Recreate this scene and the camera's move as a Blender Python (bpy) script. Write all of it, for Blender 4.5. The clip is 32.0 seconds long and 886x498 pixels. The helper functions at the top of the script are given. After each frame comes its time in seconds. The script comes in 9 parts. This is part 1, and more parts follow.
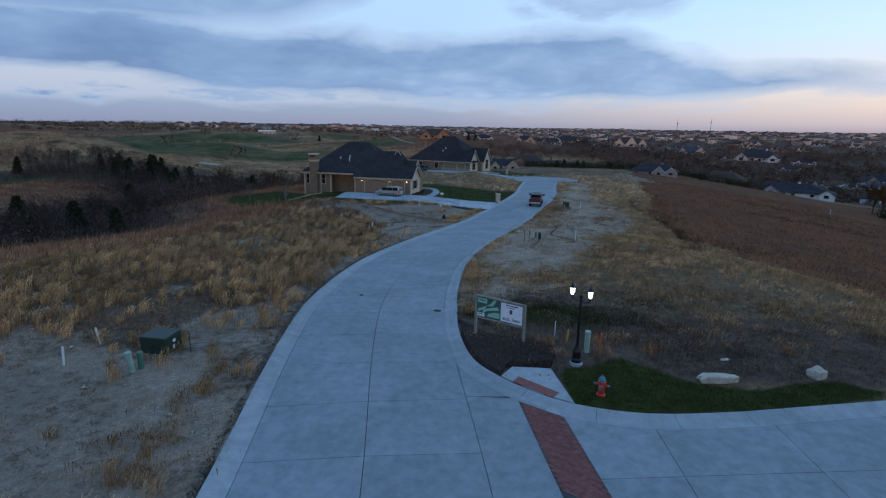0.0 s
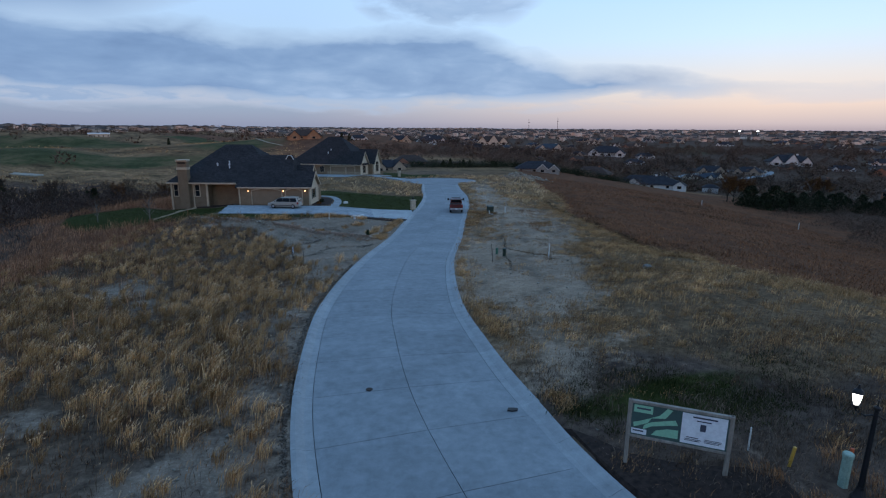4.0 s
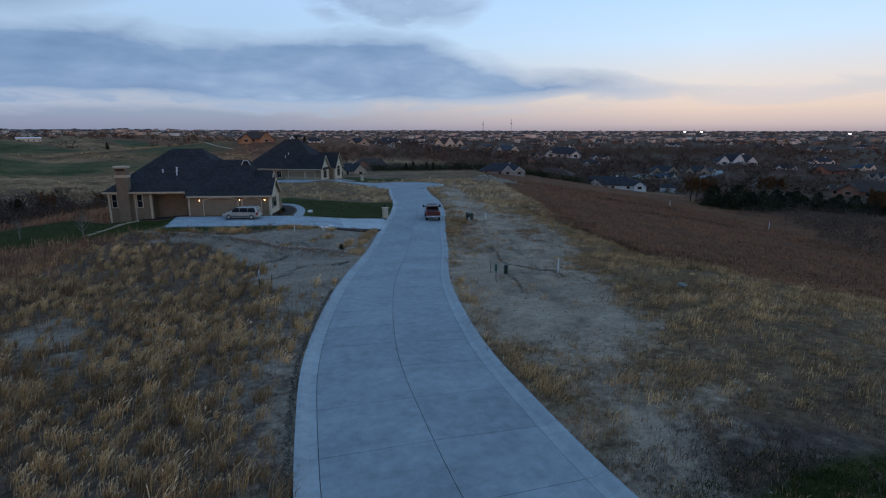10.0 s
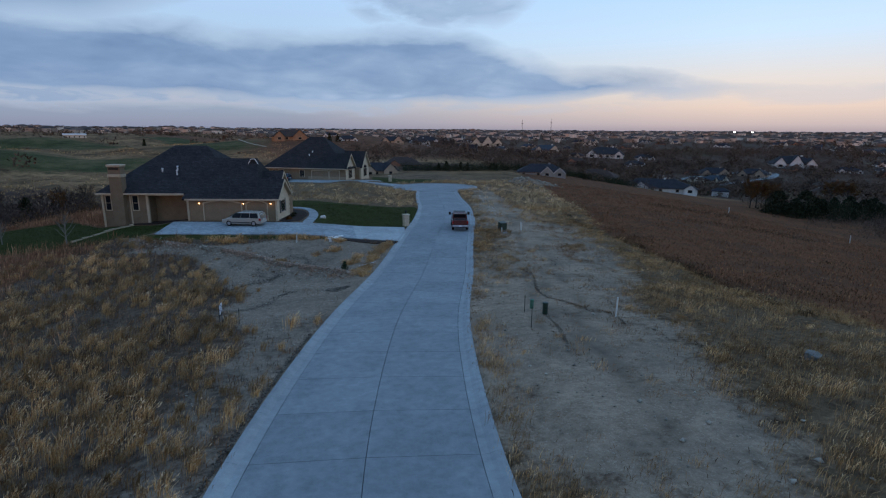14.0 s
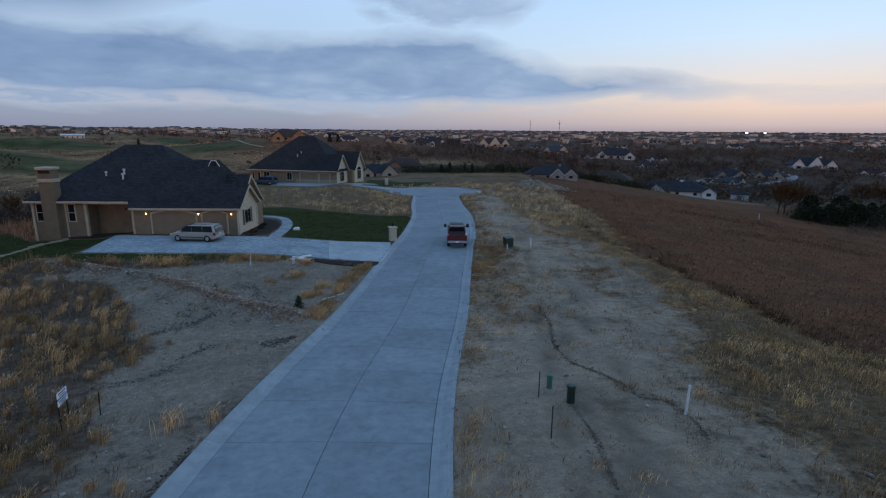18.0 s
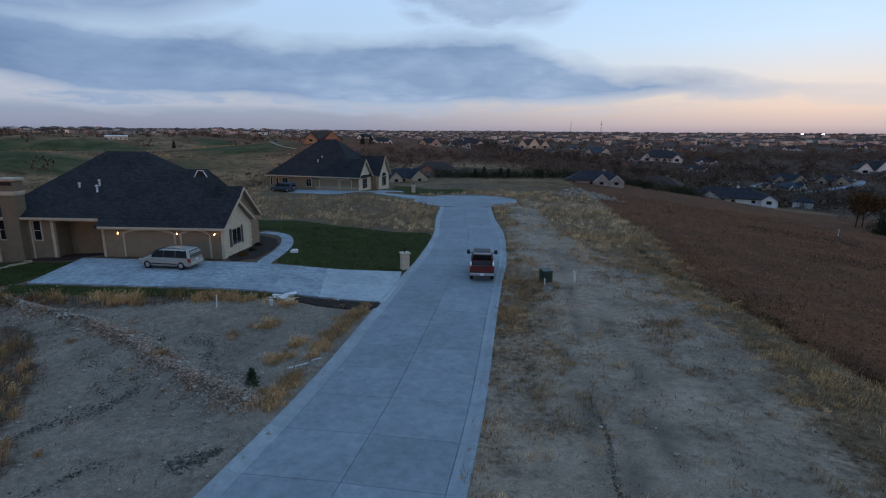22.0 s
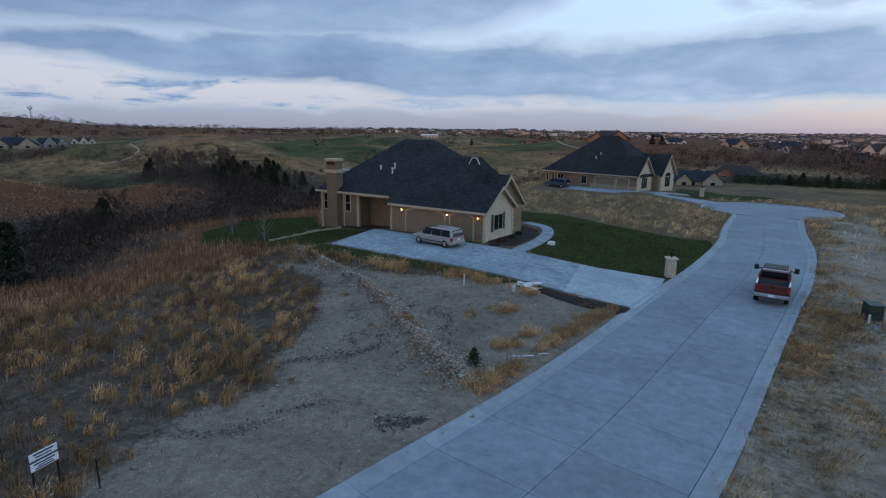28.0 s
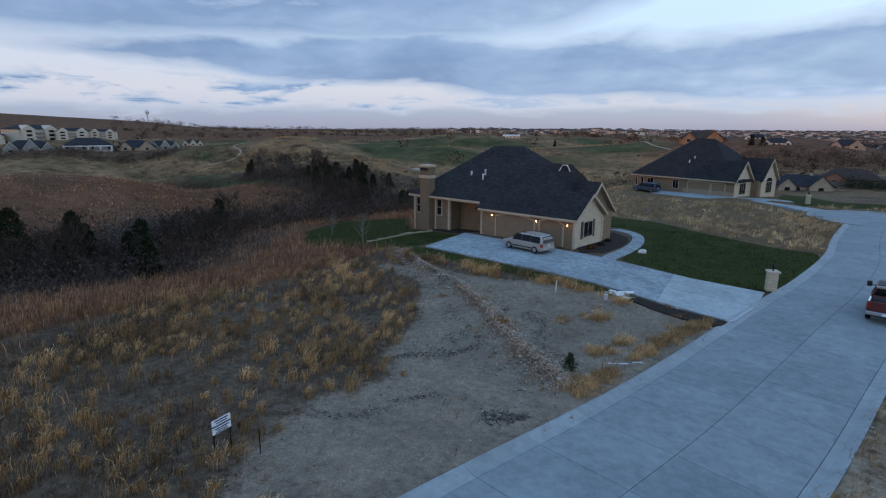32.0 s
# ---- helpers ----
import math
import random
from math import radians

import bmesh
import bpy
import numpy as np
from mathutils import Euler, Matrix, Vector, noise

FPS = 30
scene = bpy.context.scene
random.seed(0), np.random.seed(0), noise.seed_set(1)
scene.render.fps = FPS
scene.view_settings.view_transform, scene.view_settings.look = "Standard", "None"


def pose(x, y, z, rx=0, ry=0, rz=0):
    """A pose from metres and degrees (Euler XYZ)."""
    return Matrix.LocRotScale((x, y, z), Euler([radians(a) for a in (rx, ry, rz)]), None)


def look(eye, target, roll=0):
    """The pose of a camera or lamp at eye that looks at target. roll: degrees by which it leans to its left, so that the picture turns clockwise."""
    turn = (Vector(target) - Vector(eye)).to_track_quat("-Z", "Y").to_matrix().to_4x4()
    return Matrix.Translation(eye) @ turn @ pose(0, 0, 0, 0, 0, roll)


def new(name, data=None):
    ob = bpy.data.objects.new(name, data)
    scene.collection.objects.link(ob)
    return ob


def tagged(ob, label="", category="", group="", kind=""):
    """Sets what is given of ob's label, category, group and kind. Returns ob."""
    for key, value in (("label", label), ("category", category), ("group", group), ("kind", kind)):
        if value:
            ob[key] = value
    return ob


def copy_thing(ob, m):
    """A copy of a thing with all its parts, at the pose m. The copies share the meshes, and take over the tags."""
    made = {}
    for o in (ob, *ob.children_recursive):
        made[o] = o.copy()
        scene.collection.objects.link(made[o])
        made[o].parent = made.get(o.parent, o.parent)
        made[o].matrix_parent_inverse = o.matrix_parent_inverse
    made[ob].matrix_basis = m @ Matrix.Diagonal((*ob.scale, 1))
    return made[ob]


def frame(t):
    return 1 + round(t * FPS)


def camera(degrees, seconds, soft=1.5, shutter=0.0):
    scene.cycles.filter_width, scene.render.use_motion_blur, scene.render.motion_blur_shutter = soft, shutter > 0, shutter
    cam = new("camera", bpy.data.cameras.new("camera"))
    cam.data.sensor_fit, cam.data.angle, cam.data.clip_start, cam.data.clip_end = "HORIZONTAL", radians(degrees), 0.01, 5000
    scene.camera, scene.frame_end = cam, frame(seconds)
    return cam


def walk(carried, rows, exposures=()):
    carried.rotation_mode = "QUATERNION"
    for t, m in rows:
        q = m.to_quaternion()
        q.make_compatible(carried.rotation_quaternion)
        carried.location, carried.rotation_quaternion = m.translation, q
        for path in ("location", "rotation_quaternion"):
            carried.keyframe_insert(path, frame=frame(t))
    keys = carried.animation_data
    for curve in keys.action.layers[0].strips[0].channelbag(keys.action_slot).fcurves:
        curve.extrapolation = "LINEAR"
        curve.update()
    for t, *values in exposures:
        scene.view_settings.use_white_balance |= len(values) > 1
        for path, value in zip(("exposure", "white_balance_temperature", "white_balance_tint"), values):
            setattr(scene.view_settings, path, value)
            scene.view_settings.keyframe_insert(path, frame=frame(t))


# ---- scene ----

cam = camera(80.3, 32.0, 1.2)
PATH = [
    (0, (0.932, -10.369, 10.252), (0.84, -8.423, 9.799), 0.9),
    (0.5, (0.084, -8.979, 10.313), (-0.005, -7.033, 9.86), 0.7),
    (1, (-0.861, -7.484, 10.307), (-0.9, -5.536, 9.858), 0.6),
    (1.5, (-1.7, -6.14, 10.228), (-1.625, -4.192, 9.783), 0.7),
    (2, (-2.584, -4.75, 10.135), (-2.51, -2.802, 9.687), 0.7),
    (2.5, (-3.581, -3.252, 9.928), (-3.469, -1.306, 9.483), 0.8),
    (4.5, (-7.275, 2.9, 9.887), (-6.778, 4.784, 9.439), 0.4),
    (5, (-7.943, 4.485, 9.606), (-7.256, 6.31, 9.162), 0.3),
    (5.5, (-8.582, 6.066, 9.452), (-7.509, 7.694, 9.007), -0.5),
    (6, (-8.851, 6.752, 9.369), (-7.8, 8.393, 8.92), -0.1),
    (6.5, (-8.842, 6.973, 9.308), (-7.823, 8.634, 8.861), -0.1),
    (7, (-8.809, 7.004, 9.368), (-7.906, 8.732, 8.925), -0.3),
    (7.5, (-8.76, 6.972, 9.359), (-8.101, 8.809, 8.92), -0.0),
    (8, (-8.765, 6.921, 9.388), (-8.159, 8.776, 8.949), 0.0),
    (8.5, (-8.715, 6.981, 9.448), (-8.136, 8.844, 9.009), 0.0),
    (9, (-8.531, 7.306, 9.586), (-7.956, 9.17, 9.148), 0.1),
    (9.5, (-8.269, 7.756, 9.67), (-7.699, 9.623, 9.233), 0.1),
    (10, (-7.921, 8.45, 9.69), (-7.355, 10.317, 9.252), 0.1),
    (10.5, (-7.568, 9.254, 9.727), (-7.009, 11.123, 9.288), 0.2),
    (11, (-7.132, 10.193, 9.804), (-6.578, 12.064, 9.362), 0.2),
    (11.5, (-6.652, 11.36, 9.671), (-6.097, 13.23, 9.229), 0.2),
    (12, (-6.202, 12.444, 9.622), (-5.648, 14.315, 9.181), 0.3),
    (12.5, (-5.58, 13.817, 9.533), (-5.03, 15.689, 9.091), 0.2),
    (13, (-5.021, 15.202, 9.483), (-4.469, 17.073, 9.04), 0.3),
    (13.5, (-4.476, 16.571, 9.423), (-3.926, 18.443, 8.981), 0.4),
    (14, (-3.984, 17.981, 9.345), (-3.551, 19.883, 8.903), 0.4),
    (14.5, (-3.493, 19.434, 9.242), (-3.064, 21.337, 8.801), 0.4),
    (16.5, (-1.48, 24.815, 9.123), (-1.06, 26.721, 8.684), 0.5),
    (17, (-1.049, 26.124, 8.938), (-0.632, 28.031, 8.5), 0.5),
    (17.5, (-0.563, 27.389, 8.865), (-0.151, 29.296, 8.425), 0.4),
    (18, (-0.067, 28.727, 8.85), (0.339, 30.636, 8.411), 0.4),
    (18.5, (0.385, 29.976, 8.771), (0.784, 31.886, 8.333), 0.4),
    (19, (0.835, 31.261, 8.802), (1.23, 33.172, 8.365), 0.4),
    (19.5, (1.167, 32.418, 8.864), (1.431, 34.351, 8.427), 0.4),
    (20, (1.59, 33.748, 8.92), (1.858, 35.682, 8.483), 0.4),
    (20.5, (2.05, 35.179, 9.057), (2.312, 37.113, 8.619), 0.3),
    (21, (2.57, 36.573, 9.192), (2.825, 38.508, 8.755), 0.4),
    (21.5, (3.01, 37.805, 9.304), (3.274, 39.738, 8.867), 0.5),
    (22, (3.375, 38.896, 9.252), (3.642, 40.83, 8.815), 0.4),
    (22.5, (3.706, 39.964, 9.316), (3.975, 41.897, 8.878), 0.5),
    (23, (4.031, 40.847, 9.515), (4.301, 42.78, 9.076), 0.4),
    (23.5, (4.358, 41.623, 9.744), (4.655, 43.553, 9.311), 0.4),
    (24, (4.577, 42.08, 9.886), (4.87, 44.01, 9.451), 0.5),
    (24.5, (4.649, 42.246, 9.877), (4.92, 44.179, 9.441), 0.7),
    (25, (4.623, 42.215, 9.758), (4.631, 44.166, 9.32), 1.0),
    (25.5, (4.713, 42.244, 9.551), (4.52, 44.185, 9.11), 1.1),
    (27.5, (4.83, 41.529, 8.168), (4.099, 43.337, 7.722), 0.9),
    (28, (4.842, 41.235, 8.085), (4.103, 43.04, 7.645), 0.7),
    (28.5, (4.813, 40.86, 8.116), (3.831, 42.546, 7.674), 0.8),
    (29, (4.813, 40.473, 8.191), (3.825, 42.156, 7.751), 0.8),
    (29.5, (4.763, 40.171, 8.238), (3.776, 41.854, 7.798), 0.7),
    (30, (4.698, 39.871, 8.387), (3.712, 41.553, 7.944), 0.8),
    (30.5, (4.687, 39.573, 8.467), (3.694, 41.252, 8.024), 0.7),
    (31, (4.666, 39.325, 8.668), (3.667, 41.0, 8.227), 0.5),
    (31.5, (4.638, 39.103, 8.81), (3.64, 40.778, 8.365), 0.6),
    (32, (4.519, 39.048, 8.943), (3.518, 40.722, 8.499), 0.3),
]
EXPOSURES = [(0.0, 0.38, 6100, 7), (2.5, 0.36, 6150, 7), (4.5, 0.28, 6200, 7), (6.0, 0.08, 6250, 7), (9.0, 0.18, 6250, 7), (16.5, 0.22, 6450, 8), (25.0, 0.27, 6650, 9), (28.0, 0.52, 6850, 9), (32.0, 0.64, 6850, 9)]
walk(cam, [(t, look(eye, target, roll)) for t, eye, target, roll in PATH], EXPOSURES)


# ---- light: dusk, the sun just above the hills behind the camera, broken cloud ----
def build_world():
    world = bpy.data.worlds.new("world")
    scene.world = world
    world.use_nodes = True
    nt = world.node_tree
    nt.nodes.clear()
    N, L = nt.nodes.new, nt.links.new

    def math_node(op, a, b=None, c=None, clamp=False):
        n = N("ShaderNodeMath")
        n.operation, n.use_clamp = op, clamp
        for i, v in enumerate((a, b, c)):
            if v is None:
                continue
            if isinstance(v, (int, float)):
                n.inputs[i].default_value = v
            else:
                L(v, n.inputs[i])
        return n.outputs[0]

    def ramp(fac, stops):
        n = N("ShaderNodeValToRGB")
        el = n.color_ramp.elements
        while len(el) < len(stops):
            el.new(0.5)
        for e, (p, c) in zip(el, stops):
            e.position, e.color = p, (*c, 1)
        L(fac, n.inputs[0])
        return n.outputs[0]

    def mix(fac, a, b):
        n = N("ShaderNodeMix")
        n.data_type = "RGBA"
        for sock, v in ((n.inputs[0], fac), (n.inputs[6], a), (n.inputs[7], b)):
            if isinstance(v, (int, float)):
                sock.default_value = v
            elif isinstance(v, tuple):
                sock.default_value = (*v, 1)
            else:
                L(v, sock)
        return n.outputs[2]

    coord = N("ShaderNodeTexCoord").outputs["Generated"]
    sep = N("ShaderNodeSeparateXYZ")
    L(coord, sep.inputs[0])
    x, y, z = sep.outputs
    up = math_node("MAXIMUM", z, 0.0)
    az = math_node("ARCTAN2", x, y)
    el = math_node("ARCSINE", up)
    sky = N("ShaderNodeTexSky")
    sky.sky_type, sky.sun_disc = "NISHITA", False
    sky.sun_elevation, sky.sun_rotation = radians(3.0), radians(205)
    sky.altitude, sky.air_density, sky.dust_density, sky.ozone_density = 350, 1.0, 0.6, 2.0
    clear_e = ramp(el, [(0.0, (0.27, 0.24, 0.31)), (0.012, (0.42, 0.35, 0.40)), (0.04, (0.62, 0.46, 0.44)), (0.085, (0.62, 0.53, 0.54)), (0.15, (0.50, 0.60, 0.76)), (0.26, (0.37, 0.54, 0.82)), (0.55, (0.24, 0.43, 0.75)), (1.0, (0.205, 0.38, 0.69))])
    clear_w = ramp(el, [(0.0, (0.15, 0.20, 0.33)), (0.034, (0.17, 0.24, 0.40)), (0.052, (0.27, 0.31, 0.44)), (0.066, (0.34, 0.36, 0.46)), (0.10, (0.31, 0.385, 0.53)), (0.14, (0.34, 0.44, 0.61)), (0.26, (0.36, 0.50, 0.74)), (0.55, (0.24, 0.43, 0.75)), (1.0, (0.205, 0.38, 0.69))])
    east = math_node("MULTIPLY_ADD", az, 1.25, 0.08, clamp=True)
    clear = mix(east, clear_w, clear_e)
    glow = N("ShaderNodeMix")
    glow.data_type, glow.blend_type = "RGBA", "ADD"
    glow.inputs[0].default_value = 0.05
    L(clear, glow.inputs[6]), L(sky.outputs[0], glow.inputs[7])
    clear = glow.outputs[2]

    # cloud sheets, drawn out along the horizon
    flat = N("ShaderNodeCombineXYZ")
    L(az, flat.inputs[0]), L(math_node("POWER", math_node("ADD", el, 0.004), 0.8), flat.inputs[1])

    def layer(scale, sx, sy, seed, detail=7.0, rough=0.55, warp=0.4):
        m = N("ShaderNodeMapping")
        m.inputs["Rotation"].default_value = (0, 0, radians(-3))
        m.inputs["Scale"].default_value = (sx, sy, 1)
        m.inputs["Location"].default_value = (seed, seed * 0.7, 0)
        L(flat.outputs[0], m.inputs[0])
        n = N("ShaderNodeTexNoise")
        n.inputs["Scale"].default_value, n.inputs["Detail"].default_value = scale, detail
        n.inputs["Roughness"].default_value, n.inputs["Distortion"].default_value = rough, warp
        L(m.outputs[0], n.inputs["Vector"])
        return math_node("SUBTRACT", n.outputs["Fac"], 0.5)

    def course(rows):
        """Height in radians along the compass, from rows of (azimuth, height) in degrees."""
        n = N("ShaderNodeValToRGB")
        n.color_ramp.interpolation = "EASE"
        e = n.color_ramp.elements
        while len(e) < len(rows):
            e.new(0.5)
        for k, (deg, h) in zip(e, rows):
            v = radians(h) * 2.0
            k.position, k.color = (deg + 100.0) / 200.0, (v, v, v, 1)
        L(math_node("MULTIPLY_ADD", az, 57.2958 / 200.0, 0.5, clamp=True), n.inputs[0])
        return math_node("MULTIPLY", n.outputs[0], 0.5)

    def add(*terms):
        out = terms[0]
        for t in terms[1:]:
            out = math_node("ADD", out, t)
        return out

    def times(a, b):
        return math_node("MULTIPLY", a, b)

    big, mid, fine = layer(2.2, 1.0, 2.8, 4.3, 4.0, 0.5, 0.4), layer(5.0, 1.0, 2.6, 9.1, 5.0, 0.5, 0.4), layer(14.0, 1.0, 2.8, 2.7, 5.0, 0.55, 0.4)
    ragged = add(times(big, 0.055), times(mid, 0.05), times(fine, 0.016))
    lift = math_node("ADD", el, ragged)

    def sheet(foot, top, soft_foot, soft_top):
        return times(math_node("MULTIPLY_ADD", math_node("SUBTRACT", top, lift), soft_top, 0.5, clamp=True), math_node("MULTIPLY_ADD", math_node("SUBTRACT", lift, foot), soft_foot, 0.5, clamp=True))

    # the long bank over the north, ending in a wedge in the north-east
    bank = sheet(course([(-70, 6.6), (-56, 6.0), (-44, 4.6), (-34, 4.0), (-22, 3.3), (10, 3.1), (40, 3.5)]),
                 course([(-80, 6.0), (-50, 9.0), (-36, 10.5), (-20, 9.4), (-8, 8.6), (4, 9.2), (14, 9.2), (21, 7.4), (26, 5.2), (34, 4.3), (43, 3.2)]), 50.0, 26.0)
    # the higher deck in the west, open towards the east
    deck = sheet(course([(-90, 8.0), (-64, 7.6), (-48, 8.4), (-30, 8.8), (-21, 9.8), (-13, 11.6), (-6, 15.0), (6, 20.0), (40, 26.0)]), 0.60, 22.0, 5.0)
    deck = times(deck, math_node("MULTIPLY_ADD", add(big, times(mid, 0.9), times(fine, 0.4)), 2.4, 1.35, clamp=True))
    # a torn shred above the bank and streaks below it
    shred = sheet(course([(0, 14.0), (6, 10.9), (12, 10.3), (18, 11.0), (24, 14.0)]), course([(0, 12.0), (7, 13.6), (14, 14.2), (20, 13.0), (26, 12.0)]), 40.0, 40.0)
    shred = times(shred, math_node("MULTIPLY_ADD", add(mid, fine), 3.0, 0.85, clamp=True))
    streak = times(sheet(course([(-90, 1.9), (0, 2.0), (60, 2.4)]), course([(-90, 4.6), (-30, 5.2), (0, 3.6), (60, 3.4)]), 90.0, 60.0), math_node("MULTIPLY_ADD", add(mid, fine, big), 6.0, 0.30, clamp=True))
    cover = math_node("MAXIMUM", math_node("MAXIMUM", times(bank, 0.95), times(deck, 0.93)), math_node("MAXIMUM", times(shred, 0.75), times(streak, math_node("MULTIPLY_ADD", az, -0.7, 0.45, clamp=True))))
    light = add(times(add(mid, times(big, 0.8)), 1.15), times(fine, 0.40), math_node("MULTIPLY_ADD", az, 0.27, 0.48))
    shade = ramp(light, [(0.15, (0.118, 0.195, 0.355)), (0.42, (0.172, 0.265, 0.440)), (0.62, (0.225, 0.325, 0.500)), (0.88, (0.35, 0.445, 0.61))])
    # open sky low in the west and north: pale, faintly pink above a lavender haze
    pale = math_node("MULTIPLY_ADD", times(math_node("MULTIPLY_ADD", az, -2.2, 0.75, clamp=True), sheet(0.031, course([(-90, 9.0), (-40, 6.5), (-10, 4.4), (60, 4.0)]), 70.0, 45.0)), 0.62, 0.0)
    out = mix(pale, clear, (0.43, 0.455, 0.555))
    out = mix(cover, out, shade)
    # bright rims and thin bright streaks at the cloud edges
    rim = times(times(cover, math_node("SUBTRACT", 1.0, cover)), 1.5)
    out = mix(times(rim, 0.5), out, (0.50, 0.575, 0.675))
    # below the horizon: dull ground light
    out = mix(math_node("MULTIPLY_ADD", z, -30.0, 0.0, clamp=True), out, (0.05, 0.05, 0.05))
    bg = N("ShaderNodeBackground")
    L(out, bg.inputs["Color"])
    bg.inputs["Strength"].default_value = 1.0
    o = N("ShaderNodeOutputWorld")
    L(bg.outputs[0], o.inputs[0])


build_world()
sun = new("sun", bpy.data.lights.new("sun", "SUN"))
sun.data.energy, sun.data.angle, sun.data.color = 0.4, radians(3.0), (1.0, 0.42, 0.16)
sun.matrix_world = look((-420, -900, 52), (0, 0, 0))


# ---- materials ----
def mat(name, rough=0.8, metal=0.0):
    m = bpy.data.materials.new(name)
    m.use_nodes = True
    b = m.node_tree.nodes["Principled BSDF"]
    b.inputs["Roughness"].default_value, b.inputs["Metallic"].default_value = rough, metal
    return m, m.node_tree, b


def noise_fac(nt, scale, detail=5.0, rough=0.6, stretch=(1, 1, 1), source="Object"):
    t = nt.nodes.new("ShaderNodeTexCoord")
    mp = nt.nodes.new("ShaderNodeMapping")
    mp.inputs["Scale"].default_value = stretch
    n = nt.nodes.new("ShaderNodeTexNoise")
    n.inputs["Scale"].default_value, n.inputs["Detail"].default_value, n.inputs["Roughness"].default_value = scale, detail, rough
    nt.links.new(t.outputs[source], mp.inputs[0])
    nt.links.new(mp.outputs[0], n.inputs["Vector"])
    return n.outputs["Fac"]


def ramp_of(nt, fac, stops):
    n = nt.nodes.new("ShaderNodeValToRGB")
    el = n.color_ramp.elements
    while len(el) < len(stops):
        el.new(0.5)
    for e, (p, c) in zip(el, stops):
        e.position, e.color = p, (*c, 1)
    nt.links.new(fac, n.inputs[0])
    return n.outputs[0]


def mixed(nt, fac, a, b, blend="MIX"):
    n = nt.nodes.new("ShaderNodeMix")
    n.data_type, n.blend_type = "RGBA", blend
    for sock, v in ((n.inputs[0], fac), (n.inputs[6], a), (n.inputs[7], b)):
        if isinstance(v, (int, float)):
            sock.default_value = v
        elif isinstance(v, tuple):
            sock.default_value = (*v, 1)
        else:
            nt.links.new(v, sock)
    return n.outputs[2]


def bumped(nt, b, fac, strength=0.3, depth=0.02):
    n = nt.nodes.new("ShaderNodeBump")
    n.inputs["Strength"].default_value, n.inputs["Distance"].default_value = strength, depth
    nt.links.new(fac, n.inputs["Height"])
    nt.links.new(n.outputs[0], b.inputs["Normal"])


def random_of(nt, islands=False):
    if islands:
        return nt.nodes.new("ShaderNodeNewGeometry").outputs["Random Per Island"]
    return nt.nodes.new("ShaderNodeObjectInfo").outputs["Random"]


def surface(name, dark, light, scale=3.0, rough=0.8, metal=0.0, bump=0.15, grain=40.0, vary=0.0, islands=False, source="Object", stretch=(1, 1, 1)):
    """Two scales of variation between two base colours, with fine relief; vary: how far pieces differ from one another."""
    m, nt, b = mat(name, rough, metal)
    big, small = noise_fac(nt, scale, 4, 0.6, stretch, source), noise_fac(nt, grain, 3, 0.6, stretch, source)
    col = ramp_of(nt, big, [(0.3, dark), (0.7, light)])
    speck = ramp_of(nt, small, [(0.35, (0.72, 0.72, 0.72)), (0.65, (1.12, 1.12, 1.12))])
    col = mixed(nt, 0.7, col, speck, "MULTIPLY")
    if vary:
        tone = ramp_of(nt, random_of(nt, islands), [(0.0, (1 - vary,) * 3), (1.0, (1 + vary,) * 3)])
        col = mixed(nt, 1.0, col, tone, "MULTIPLY")
    nt.links.new(col, b.inputs["Base Color"])
    if bump:
        bumped(nt, b, small, bump, 0.01)
    if rough > 0.75:
        b.inputs["Specular IOR Level"].default_value = 0.15
    return m


def plain(name, color, rough=0.5, metal=0.0):
    m, nt, b = mat(name, rough, metal)
    f = noise_fac(nt, 9.0, 3)
    col = ramp_of(nt, f, [(0.3, tuple(c * 0.88 for c in color)), (0.7, tuple(min(1, c * 1.08) for c in color))])
    nt.links.new(col, b.inputs["Base Color"])
    return m


def glowing(name, color, strength):
    m, nt, b = mat(name, 0.4)
    b.inputs["Base Color"].default_value = (*color, 1)
    b.inputs["Emission Color"].default_value = (*color, 1)
    b.inputs["Emission Strength"].default_value = strength
    return m


def concrete_mat(name, dark, light, mottle=0.55):
    m, nt, b = mat(name, 0.85)
    big, mid, small = noise_fac(nt, 0.35, 4), noise_fac(nt, 2.2, 6, 0.7), noise_fac(nt, 60, 2)
    col = ramp_of(nt, mid, [(0.3, dark), (0.72, light)])
    col = mixed(nt, mottle, col, ramp_of(nt, big, [(0.35, (0.76, 0.76, 0.76)), (0.65, (1.1, 1.1, 1.1))]), "MULTIPLY")
    col = mixed(nt, 0.35, col, ramp_of(nt, small, [(0.35, (0.7, 0.7, 0.7)), (0.6, (1.1, 1.1, 1.1))]), "MULTIPLY")
    tone = ramp_of(nt, random_of(nt), [(0.0, (0.93, 0.93, 0.93)), (1.0, (1.06, 1.06, 1.06))])
    nt.links.new(mixed(nt, 1.0, col, tone, "MULTIPLY"), b.inputs["Base Color"])
    bumped(nt, b, small, 0.15, 0.004)
    return m


